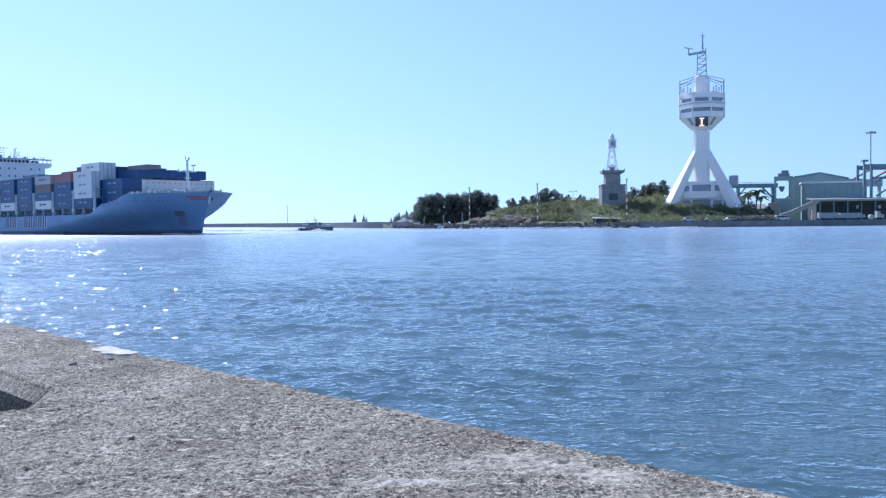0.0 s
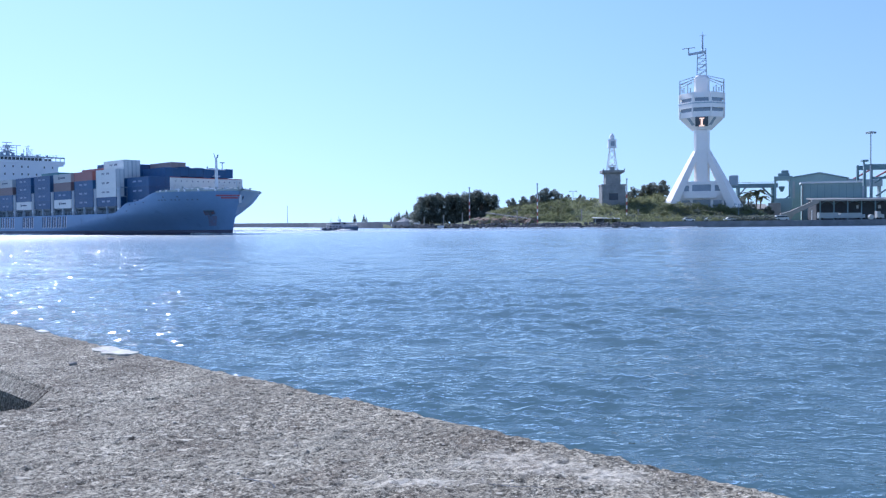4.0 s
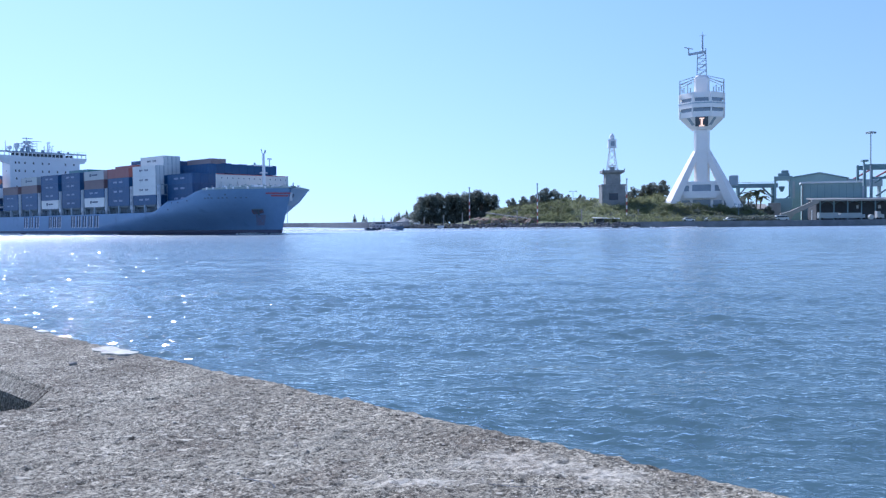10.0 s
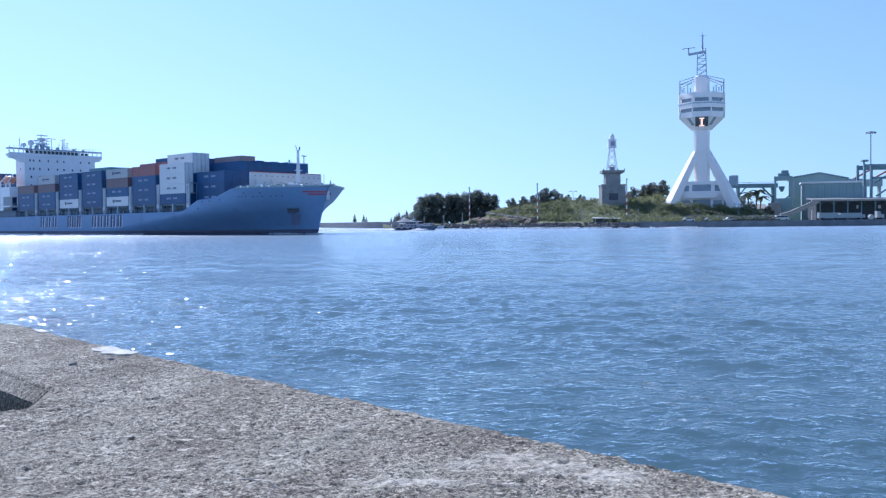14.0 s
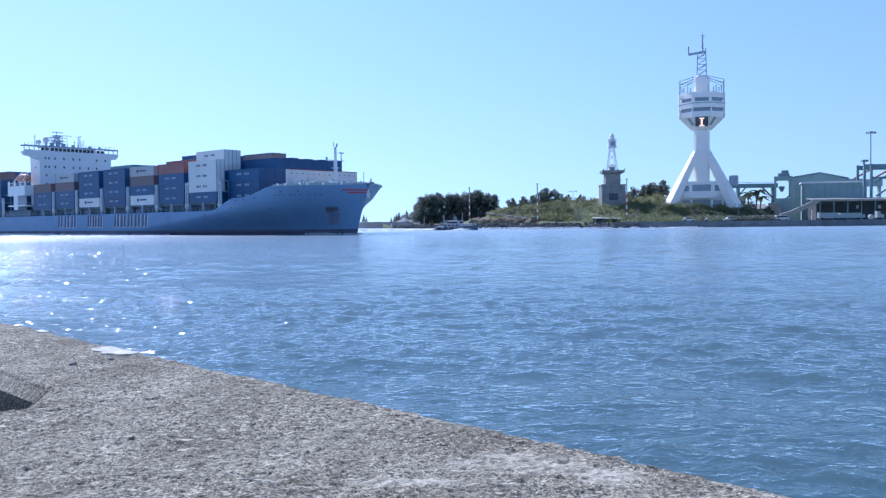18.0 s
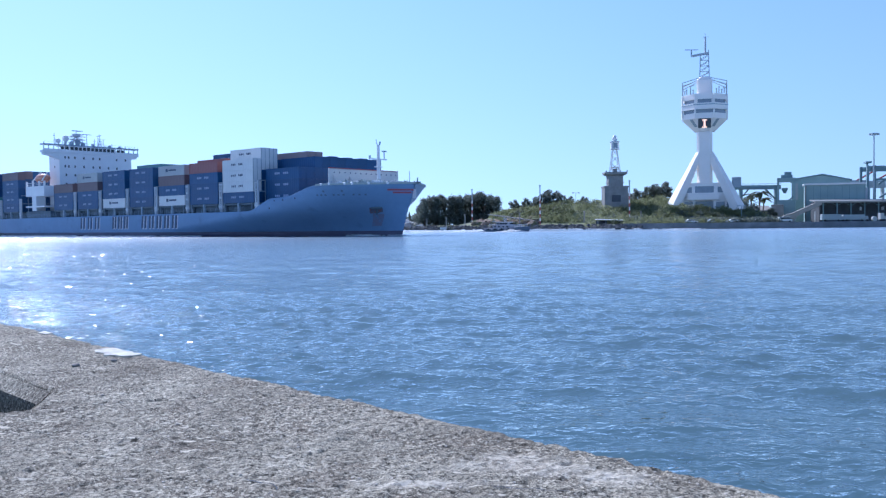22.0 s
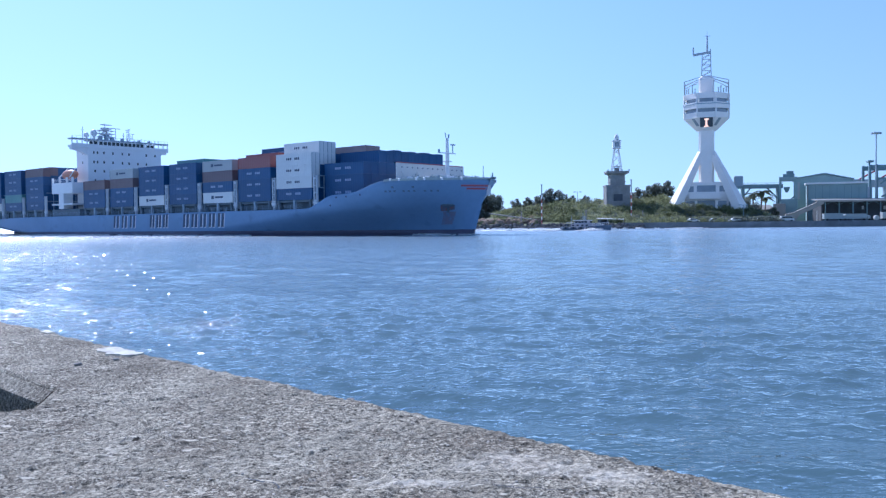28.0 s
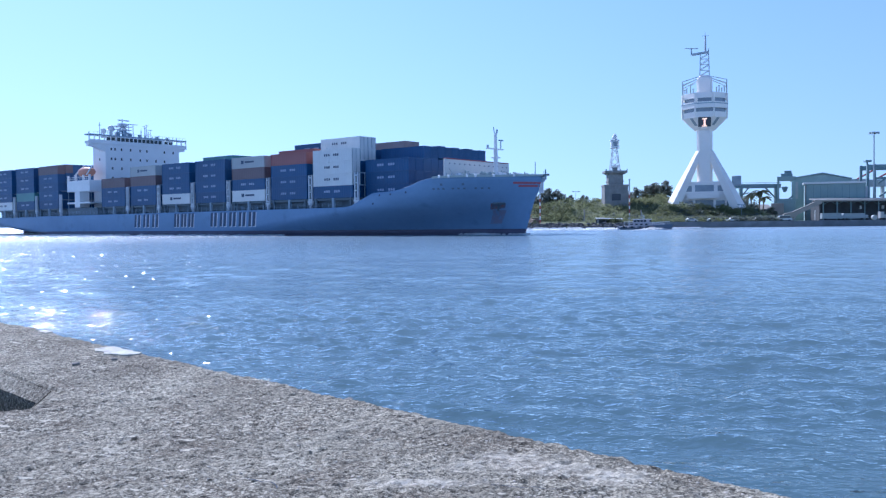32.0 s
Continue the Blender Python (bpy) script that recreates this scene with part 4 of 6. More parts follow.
    for i in range(130):
        q = 141.2 - rnd.random() ** 2 * 5
        froth(q, rnd.choice((-1, 1)) * (breadth(min(q, 140.5), 0) + rnd.uniform(0, 0.6)), rnd.uniform(0.3, 0.9), 0.5, rnd.uniform(0.2, 0.6), i)
    for i in range(700):
        q = -70 - rnd.random() * 90
        froth(q, rnd.gauss(0, 8), rnd.uniform(1, 3), 1.2, rnd.uniform(0.1, 0.5), i)
    tagged(part("wash", s, FOAM, g, "white foam along the waterline"), kind="stuff")
    return g


def bow_spot(s, z, side=-1):
    """A place on the outer skin, facing out of it."""
    e = 0.2
    p = Vector((s - SX, side * breadth(s, z), z))
    ds = Vector((2 * e, side * (breadth(s + e, z) - breadth(s - e, z)), 0)).normalized()
    dz = Vector((0, side * (breadth(s, z + e) - breadth(s, z - e)), 2 * e)).normalized()
    y = dz.cross(ds).normalized()
    m = Matrix((ds, y, ds.cross(y))).transposed().to_4x4()
    m.translation = p
    return m


def deckhouse(g):
    yb = lambda b: b - SY
    house = part("deckhouse", Shape().box(-7.0 - SX, 0 - SX, yb(5.2), yb(30.4), 5.2, 26.6, 0.05), SHIPWHITE, g, "tall white accommodation block")
    part("casing", Shape().box(-13 - SX, -7.05 - SX, yb(9), yb(25), 5.2, 25.0, 0.05), SHIPWHITE, house)
    part("funnel", Shape().box(-12.4 - SX, -8 - SX, yb(13), yb(20), 25.0, 29.0, 0.3), NAVY, house)
    # wing brackets and the bridge deck
    for b0, b1, sgn in ((0.4, 5.2, 1), (32.6, 30.4, -1)):
        ring = [(yb(b0), 26.6), (yb(b0), 25.9), (yb(b0 + 1.6 * sgn), 25.7), (yb(b0 + 4.8 * sgn), 24.4), (yb(b0 + 4.8 * sgn), 26.6)]
        s = Shape()
        n = len(ring)
        s.add([(-0.25 - SX, y, z) for y, z in ring] + [(-2.0 - SX, y, z) for y, z in ring],
              [tuple(range(n)), tuple(range(2 * n - 1, n - 1, -1))] + [((i + 1) % n, i, n + i, n + (i + 1) % n) for i in range(n)])
        part("wing_bracket", s, SHIPWHITE, house)
    part("bridge_deck", Shape().box(-2.2 - SX, 0.3 - SX, yb(0), yb(33), 26.55, 27.3, 0.05).box(-5.5 - SX, -2.2 - SX, yb(6), yb(27), 26.55, 27.3), SHIPWHITE, house)
    part("wheelhouse", Shape().box(-5.3 - SX, 0.15 - SX, yb(8.5), yb(24.5), 27.3, 28.95), SHIPWHITE, house)
    for i in range(11):
        b = 8.9 + i * 1.40
        part("bridge_window", Shape().box(0.16 - SX, 0.2 - SX, yb(b), yb(b + 1.08), 27.65, 28.7), GLASS, house)
    for b in (5.6, 7.1, 25.0, 26.5):
        part("bridge_window", Shape().box(0.16 - SX, 0.22 - SX, yb(b), yb(b + 1.1), 27.65, 28.6), GLASS, house)
    part("bridge_roof", Shape().box(-2.3 - SX, 0.35 - SX, yb(0), yb(33), 28.95, 29.35, 0.05).box(-5.6 - SX, -2.3 - SX, yb(7), yb(26), 28.95, 29.35), SHIPGREY, house, "grey bridge roof")
    for b in [0.2, 1.8, 3.4, 5.0, 6.8, 24.7, 26.3, 27.9, 29.5, 31.2, 32.8]:
        part("wing_post", Shape().box(-0.1 - SX, 0.2 - SX, yb(b) - 0.12, yb(b) + 0.12, 27.3, 28.95), SHIPWHITE, house)
    for b0, b1 in ((0, 8.5), (24.5, 33)):
        part("wing_rail", Shape().box(0.2 - SX, 0.3 - SX, yb(b0), yb(b1), 27.3, 27.75), SHIPWHITE, house)
    for z, cols in ((25.2, (7.1, 8.3, 10.4, 13.4, 16.6, 18.9, 25.0, 28.2)), (22.3, (7.1, 8.3, 10.4, 13.4, 16.6, 18.9, 22, 25.0)), (19.5, (7.4, 10.4, 13.4, 16.6, 19, 22, 25)), (16.6, (7.4, 10.4, 13.4, 16.6, 19, 22, 25))):
        for b in cols:
            part("porthole", Shape().box(0.0 - SX, 0.03 - SX, yb(b) - 0.24, yb(b) + 0.24, z - 0.38, z + 0.38), GLASS, house)
    for z in (21.8, 24.7):
        part("porthole", Shape().box(-3.5 - SX, -3.0 - SX, yb(5.17), yb(5.2), z, z + 0.7), GLASS, house)
    # masts, radars and aerials on the roof
    s = Shape()
    for b in (10.0, 14.0):
        s.rod((-2 - SX, yb(b), 29.4), (-2 - SX, yb(12), 32.6), 0.16, n=6)
        s.rod((-4 - SX, yb(b), 29.4), (-2.4 - SX, yb(12), 32.6), 0.14, n=6)
    for z in (30.4, 31.4, 32.4):
        s.box(-3 - SX, -1.4 - SX, yb(9.6), yb(15), z - 0.08, z + 0.08)
    s.rod((-2 - SX, yb(12), 32.0), (-2 - SX, yb(12), 34.6), 0.14, n=6)
    s.box(-2.1 - SX, -1.9 - SX, yb(14.0), yb(17.2), 33.2, 33.4).rod((-2 - SX, yb(15.6), 29.4), (-2 - SX, yb(15.6), 33.2), 0.12, n=6)
    for b0, z0, b1, z1 in ((9.2, 29.4, 12, 31.6), (14.8, 29.4, 12, 31.6), (10.4, 31.4, 13.6, 33.0), (13.6, 31.4, 10.4, 33.0), (9.6, 30.4, 14.4, 31.4), (14.4, 30.4, 9.6, 31.4)):
        s.beam((-1.5 - SX, yb(b0), z0), (-1.5 - SX, yb(b1), z1), 0.22, 0.22)
    s.box(-3 - SX, -1 - SX, yb(11), yb(13), 32.5, 33.3).box(-1.4 - SX, -1.1 - SX, yb(10.2), yb(13.8), 34.0, 34.3)
    part("radar_mast", s, MASTPAINT, house)
    part("satellite_dome", Shape().turned([(0.1, 29.4), (0.45, 29.9), (0.45, 30.5), (0.95, 31.0), (1.05, 31.6), (0.75, 32.3), (0.1, 32.6)], 12, -2.5 - SX, yb(8.6)), SHIPWHITE, house, smooth=True)
    part("satellite_dome", Shape().turned([(0.1, 29.4), (0.3, 29.9), (0.7, 30.3), (0.8, 30.8), (0.5, 31.3), (0.1, 31.5)], 12, -2.5 - SX, yb(6.2)), SHIPWHITE, house, smooth=True)
    for b, h in ((4.4, 33.0), (4.9, 31.2), (18.0, 32.0), (19.3, 33.2), (20.0, 32.2), (20.6, 31.4), (24.2, 30.6), (27.0, 30.2), (29.2, 30.1), (30.5, 30.2), (1.0, 30.1)):
        s = Shape().rod((-1.5 - SX, yb(b), 29.4), (-1.5 - SX, yb(b), h), 0.14, 0.09, n=5)
        if h > 31.3:
            s.box(-1.6 - SX, -1.4 - SX, yb(b) - 0.35, yb(b) + 0.35, h - 0.9, h - 0.75)
        part("aerial", s, MASTPAINT, house)
    rnd = random.Random(17)
    for i in range(16):
        b = rnd.choice((rnd.uniform(4, 15.5), rnd.uniform(4, 15.5), rnd.uniform(17.5, 21), rnd.uniform(22, 32)))
        h = 29.4 + (rnd.uniform(1.2, 4.2) if b < 21 else rnd.uniform(0.5, 1.1))
        q = -rnd.uniform(0.6, 4.0)
        lean = rnd.uniform(-0.5, 0.5)
        s = Shape().rod((q - SX, yb(b), 29.3), (q - SX, yb(b) + lean, h), 0.11, 0.07, n=5)
        if rnd.random() < 0.6:
            s.box(q - 0.1 - SX, q + 0.1 - SX, yb(b) + lean - rnd.uniform(0.3, 0.9), yb(b) + lean + rnd.uniform(0.3, 0.9), h - 0.25, h - 0.1)
        part("aerial", s, rnd.choice((MASTPAINT, SHIPWHITE)), house)
    for b, q, w, h in ((9.4, -1.5, 0.8, 1.2), (11.2, -1.2, 1.0, 1.7), (13.4, -1.6, 0.9, 1.0), (16.8, -1.4, 0.5, 0.9), (22.6, -1.4, 0.6, 0.7), (26.2, -1.2, 0.4, 0.6)):
        part("roof_locker", Shape().box(q - SX, q + 1.2 - SX, yb(b), yb(b + w), 29.35, 29.35 + h, 0.05), SHIPGREY, house)
    s = Shape()
    for b in np.arange(0.3, 33, 1.2):
        s.box(0.25 - SX, 0.3 - SX, yb(b), yb(b) + 0.05, 29.4, 30.1)
    s.box(0.25 - SX, 0.3 - SX, yb(0.3), yb(32.8), 30.05, 30.1)
    part("roof_rail", s, MASTPAINT, house)
    # boat deck, stairs and lifeboat aft of the house
    st = part("boat_deck", Shape().box(-13.6 - SX, -0.6 - SX, yb(0.3), yb(5.1), 12.6, 15.9, 0.08), SHIPWHITE, g, "white boat deck with an orange lifeboat")
    part("deck_pillar", Shape().box(-9.6 - SX, -6.6 - SX, yb(0.5), yb(3.5), 7.9, 12.6), SHIPWHITE, st)
    part("lower_deck_edge", Shape().box(-13.6 - SX, -0.6 - SX, yb(0.3), yb(5.1), 9.0, 9.5), SHIPWHITE, st)
    part("deck_base", Shape().box(-14 - SX, 3 - SX, yb(0.6), yb(31), 5.2, 7.7), DECK, st)
    for q in (-13.4, -9.0, -4.5, -1.0):
        part("davit", Shape().box(q - 0.25 - SX, q + 0.25 - SX, yb(0.4), yb(0.9), 15.9, 17.5), SHIPWHITE, st)
    part("boat_rail", Shape().box(-13.6 - SX, -0.6 - SX, yb(0.35), yb(0.45), 16.8, 16.95).box(-13.6 - SX, -0.6 - SX, yb(0.35), yb(0.45), 16.3, 16.4), SHIPWHITE, st)
    prof = [(0.15, -4.4), (0.9, -3.6), (1.35, -2), (1.45, 0), (1.35, 2), (0.9, 3.6), (0.15, 4.4)]
    boat = Shape().turned(prof, 12)
    boat.v = [(z - 5.5 - SX, x + yb(2.2), y * 1.05 + 18.4) for x, y, z in boat.v]
    part("lifeboat", boat, LIFEBOAT, st, "orange enclosed lifeboat", smooth=True)
    for x0, x1 in ((-9.5, -6.4), (-2.8, -1.6)):
        part("davit_arm", Shape().beam((x0 - SX, yb(0.6), 17.4), (x1 - SX, yb(2.0), 20.3), 0.3, 0.3), SHIPWHITE, st)


def bow_gear(g):
    yb = lambda b: b - SY
    # white breakwater wall across the forecastle
    w = part("breakwater_wall", Shape().box(128.4 - SX, 128.8 - SX, yb(4.6), yb(27.6), 9.8, 15.1, 0.12), CREAM, g, "cream breakwater wall across the forecastle")
    part("wall_top", Shape().box(128.35 - SX, 128.85 - SX, yb(4.8), yb(27.4), 15.1, 15.25), MARKRED, w, "red coping on the wall")
    for i in range(13):
        b = 6.2 + i * 1.7
        part("vent_hole", Shape().rod((128.79 - SX, yb(b), 14.2), (128.83 - SX, yb(b), 14.2), 0.16, n=8), MARKDARK, w)
    for b in (6, 11, 21, 26):
        part("wall_brace", Shape().beam((130.8 - SX, yb(b), 10.0), (128.8 - SX, yb(b), 13.4), 0.15, 0.25), CREAM, w)
    m = part("foremast", Shape().rod((133.3 - SX, yb(16), 10), (133.3 - SX, yb(16), 17.4), 0.5, 0.42, 10).rod((133.3 - SX, yb(16), 17.4), (133.3 - SX, yb(16), 20.7), 0.36, 0.3, 10), SHIPWHITE, g, "white foremast with crossbar and lamps")
    part("crossbar", Shape().box(133.1 - SX, 133.5 - SX, yb(13.0), yb(18.7), 17.3, 17.5), SHIPWHITE, m)
    part("mast_light", Shape().rod((133.3 - SX, yb(13.2), 17.5), (133.3 - SX, yb(13.2), 18.1), 0.22, n=6), SHIPGREY, m)
    part("mast_light", Shape().rod((133.3 - SX, yb(17.9), 17.5), (133.3 - SX, yb(17.9), 19.3), 0.12, n=6).box(133.1 - SX, 133.5 - SX, yb(17.3), yb(18.6), 19.2, 19.45), SHIPGREY, m)
    part("mast_aerial", Shape().rod((133.3 - SX, yb(15.6), 20.7), (133.3 - SX, yb(15.3), 21.9), 0.09, n=5).rod((133.3 - SX, yb(16.4), 20.7), (133.3 - SX, yb(16.6), 21.5), 0.2, n=5), SHIPGREY, m)
    part("mast_platform", Shape().box(132.7 - SX, 133.9 - SX, yb(15.2), yb(16.8), 15.5, 15.7), SHIPWHITE, m)
    rnd = random.Random(8)
    for i in range(84):
        q = rnd.uniform(130, 139)
        b = 16 + rnd.uniform(-1, 1) * (breadth(q, 9.5) - 1.8)
        w = rnd.uniform(0.4, 0.9)
        if rnd.random() < 0.5:
            s = Shape().rod((q - SX, yb(b) - w, 11.4), (q - SX, yb(b) + w, 11.4), 0.55 * w + 0.25, n=10).box(q - 0.5 - SX, q + 0.5 - SX, yb(b) - w, yb(b) + w, 9.9, 11.2)
            part("winch", s, rnd.choice((GEAR, GEAR, SHIPWHITE)), g)
        else:
            part("bollard", Shape().rod((q - SX, yb(b), 9.9), (q - SX, yb(b), 11.6 + w), 0.16, n=6).rod((q - SX, yb(b), 11.3 + w), (q - SX + w, yb(b), 12.2), 0.1, n=5), rnd.choice((GEAR, SHIPWHITE, GEAR)), g)
    for q in (130.5, 132.4, 135.6, 136.9, 139.4, 141.8):
        z = along(SHEER, q)
        part("chock", Shape().box(q - 0.3 - SX, q + 0.3 - SX, -breadth(q, z) - 0.2, -breadth(q, z) + 0.2, z - 0.15, z + 0.4, 0.08), SHIPWHITE, g, "white mooring chock on the bulwark")
    part("jackstaff", Shape().rod((143.0 - SX, yb(16), 10.5), (143.0 - SX, yb(16), 14.2), 0.09, 0.06, 6), SHIPGREY, g)
    part("bow_post", Shape().rod((145.4 - SX, yb(16), 11.0), (145.4 - SX, yb(16), 12.6), 0.22, 0.12, 6), SHIPGREY, g)
    s = Shape()
    for i in range(14):
        q = 132 + i
        y = -breadth(q, along(SHEER, q))
        s.rod((q - SX, y, along(SHEER, q)), (q - SX, y, along(SHEER, q) + 0.75), 0.04, n=4)
    part("bow_rail", s, SHIPGREY, g)


SHIP = container_ship()


# ---- plants ----
def leaf_cloud(blobs, n, size, seed, up=0.35):
    """n small leaf clumps scattered through ellipsoids (x, y, z, rx, ry, rz), thicker towards their skin."""
    rnd = np.random.RandomState(seed)
    b = np.array(blobs, float)
    vol = (b[:, 3] * b[:, 4] * b[:, 5]) ** (2 / 3)
    k = rnd.choice(len(b), n, p=vol / vol.sum())
    d = rnd.normal(size=(n, 3))
    d /= np.linalg.norm(d, axis=1)[:, None]
    r = rnd.uniform(0.25, 1, n) ** 0.45 * rnd.uniform(0.85, 1.15, n)
    c = b[k, :3] + d * r[:, None] * b[k, 3:6]
    nrm = d + rnd.normal(0, 0.7, (n, 3)) + np.array([0, 0, up])
    nrm /= np.linalg.norm(nrm, axis=1)[:, None]
    t = np.cross(nrm, rnd.normal(size=(n, 3)))
    t /= np.linalg.norm(t, axis=1)[:, None]
    u = np.cross(nrm, t)
    s = size * rnd.uniform(0.6, 1.5, n)[:, None]
    v = np.stack([c - t * s, c + u * s * 0.55 + nrm * s * 0.2, c + t * s, c - u * s * 0.55 + nrm * s * 0.2], 1)
    sh = Shape()
    sh.v = v.reshape(-1, 3).tolist()
    sh.f = np.arange(4 * n).reshape(n, 4).tolist()
    return sh


def make_tree(name, h, spread_, seed, leaf, label, category="tree", n=1500, size=0.34, feathery=False):
    """Tapered trunk, limbs and an uneven crown."""
    rnd = random.Random(seed)
    g = thing(name, pose(0, 0, -50), label, category)
    s = Shape()
    p, r = Vector((0, 0, -0.4)), 0.028 * h
    for i in range(5):
        q = p + Vector((rnd.uniform(-0.3, 0.3), rnd.uniform(-0.3, 0.3), h * 0.17))
        s.rod(p, q, r, r * 0.78, 7)
        p, r = q, r * 0.78
    blobs = []
    for i in range(11 if feathery else 9):
        z = h * (0.30 + 0.62 * i / 10) if feathery else h * rnd.uniform(0.22, 0.85)
        a, rr = rnd.uniform(0, 6.28), spread_ * rnd.uniform(0.25, 0.75) * (1.25 - 0.8 * z / h if feathery else 1)
        e = Vector((rr * math.cos(a), rr * math.sin(a), z))
        s.rod((0, 0, z * 0.62), e, 0.010 * h, 0.004 * h, 5)
        w = spread_ * rnd.uniform(0.28, 0.5)
        blobs.append((*e, w, w, w * (1.25 if feathery else 0.8)))
    blobs.append((0, 0, h * 0.86, spread_ * 0.34, spread_ * 0.34, h * 0.15))
    part("trunk", s, BARK, g)
    part("crown", leaf_cloud(blobs, n, size, seed), leaf, g)
    return g


def make_palm(h, seed, label):
    g = thing("palm_tree", pose(0, 0, -50), label, "tree", "palms by the warehouses")
    s = Shape()
    for i in range(5):
        s.rod((0.12 * i, 0, h * i / 5), (0.12 * (i + 1), 0, h * (i + 1) / 5), 0.22 - 0.02 * i, 0.2 - 0.02 * i, 7)
    part("trunk", s, BARK, g)
    rnd = random.Random(seed)
    for i in range(15):
        a, l = 2 * math.pi * i / 15 + rnd.uniform(-0.2, 0.2), rnd.uniform(2.0, 2.7)
        lift = rnd.uniform(-0.2, 1.1)
        f, rows = Shape(), []
        for j in range(6):
            u = j / 5
            x, z = l * u, lift * l * u * 0.6 - 1.25 * l * u * u * 0.55
            w = 0.42 * math.sin(math.pi * (0.12 + 0.85 * u))
            rows.append([(0.6 + x * math.cos(a) - y * math.sin(a), x * math.sin(a) + y * math.cos(a), h + z - abs(y) * 0.5) for y in (-w, 0, w)])
        part("frond", f.sheet(rows), PALM, g)
    return g


def plants():
    casuarina = [make_tree("casuarina_tree", 14.5, 4.6, k, LEAF, "tall dark feathery casuarina tree in a dense grove", n=2300, size=0.36, feathery=True) for k in (1, 2, 3)]
    rnd = random.Random(3)
    spots = [(-12.0, 403, 0.70), (-9.5, 398, 0.88), (-6.8, 402, 0.95), (-3.8, 399, 0.98), (-1.0, 404, 1.0), (2.2, 400, 0.95), (5.2, 403, 0.98), (8.0, 399, 0.93), (10.6, 404, 1.0),
             (13.2, 400, 1.02), (16.0, 404, 1.07), (18.4, 400, 1.03), (21.0, 404, 0.98), (24.6, 401, 0.93), (-5.0, 410, 0.9), (4.0, 410, 0.95), (14.5, 411, 1.0)]
    for i, (x, y, k) in enumerate(spots):
        src = casuarina[i % 3]
        src.scale = (k * 1.0, k * 1.0, k)
        tagged(copy_thing(src, pose(x, y, land_z(x, y) - 0.2, 0, 0, rnd.uniform(0, 360))), group="casuarina grove")
    round_ = [make_tree("broadleaf_tree", 7.5, 3.6, k, LEAF, "round dark green broadleaf tree on the headland", n=1500, size=0.30) for k in (11, 12)]
    for i, (x, y, k) in enumerate([(40.5, 352, 0.85), (43.5, 354, 0.98), (46.5, 352, 0.85), (38.0, 356, 0.7), (79, 352, 0.85), (83, 350, 0.8), (87.5, 352, 1.0), (91, 349, 1.0), (76, 356, 0.75),
                                   (34, 360, 0.7), (30, 364, 0.7), (121.5, 348, 1.0), (124, 350, 1.2), (118, 356, 1.1), (129, 358, 0.9), (141, 366, 0.9), (85, 346, 0.8), (53, 356, 0.5), (58, 356, 0.5)]):
        src = round_[i % 2]
        src.scale = (k, k, k)
        tagged(copy_thing(src, pose(x, y, land_z(x, y) - 0.3, 0, 0, rnd.uniform(0, 360))), group="trees on the headland")
    fir = thing("young_conifer", pose(0, 0, -50), "small pointed conifer by the breakwater root", "tree")
    part("trunk", Shape().rod((0, 0, -0.4), (0, 0, 4.9), 0.13, 0.03, 6), BARK, fir)
    part("crown", leaf_cloud([(0.1 * math.sin(7 * k), 0.1 * math.cos(5 * k), 0.6 + 0.48 * k, 1.5 - 0.15 * k, 1.5 - 0.15 * k, 0.5) for k in range(10)], 700, 0.2, 31), LEAF, fir)
    for x, y, k in [(-23.4, 430, 0.95), (-22.3, 434, 1.2), (-21.5, 428, 0.8), (-19.6, 431, 1.0), (-18.4, 436, 1.35), (-17.6, 429, 0.9), (-15.4, 431, 1.15), (-66.4, 640, 1.25), (-59.6, 640, 1.15), (-58.0, 644, 0.8), (-26.2, 432, 0.6), (-24.6, 433, 0.75), (-22.9, 427, 0.55), (-20.6, 434, 0.9), (-20.2, 427, 0.6), (-18.9, 428, 0.7), (-16.6, 434, 1.05), (-16.2, 427, 0.7), (-14.6, 429, 0.95), (-13.6, 427, 0.8)]:
        fir.scale = (k, k, k)
        tagged(copy_thing(fir, pose(x, y, 2.0 if y < 600 else 3.0, 0, 0, rnd.uniform(0, 360))), group="conifers by the breakwater")
    palms = make_palm(6.5, 5, "palm tree with drooping fronds beside the warehouses")
    for x, y, z, k in ((138.5, 376, 1.8, 2.0), (134.0, 374, 1.8, 1.85), (141.5, 379, 1.8, 1.6), (81.0, 349, 7.2, 0.95), (128.0, 362, 2.2, 1.5)):
        palms.scale = (k, k, k)
        copy_thing(palms, pose(x, y, z))
    for ob in casuarina + round_ + [fir, palms]:
        for o in (*ob.children_recursive, ob):
            bpy.data.objects.remove(o)
    # scrub over the headland and hedges before the tower
    for name, seed, leaf, label, n, zones in (
            ("scrub", 51, LEAF2, "pale green scrub covering the headland", 2300, ((40, 100, 5, 62), (20, 50, 8, 40), (76, 124, 14, 70))),
            ("dark_scrub", 52, LEAF, "dark green bushes among the scrub", 800, ((24, 100, 10, 55), (88, 121, 8, 26), (112, 128, 30, 60)))):
        r2 = random.Random(seed)
        blobs = []
        for i in range(n):
            x0, x1, d0, d1 = zones[i % len(zones)]
            x = r2.uniform(x0, x1)
            y = shore_y(x) + r2.uniform(d0, d1)
            if noise.noise((x * 0.08, y * 0.08, seed)) < (0.05 if seed == 52 and y > 326 else -0.4):
                continue
            if 63 < x < 75 and 340 < y < 351 or 87 < x < 118 and 326 < y < 348:
                continue
            w = r2.uniform(0.7, 1.7)
            blobs.append((x, y, land_z(x, y) + w * 0.4, w * 1.25, w * 1.25, w))
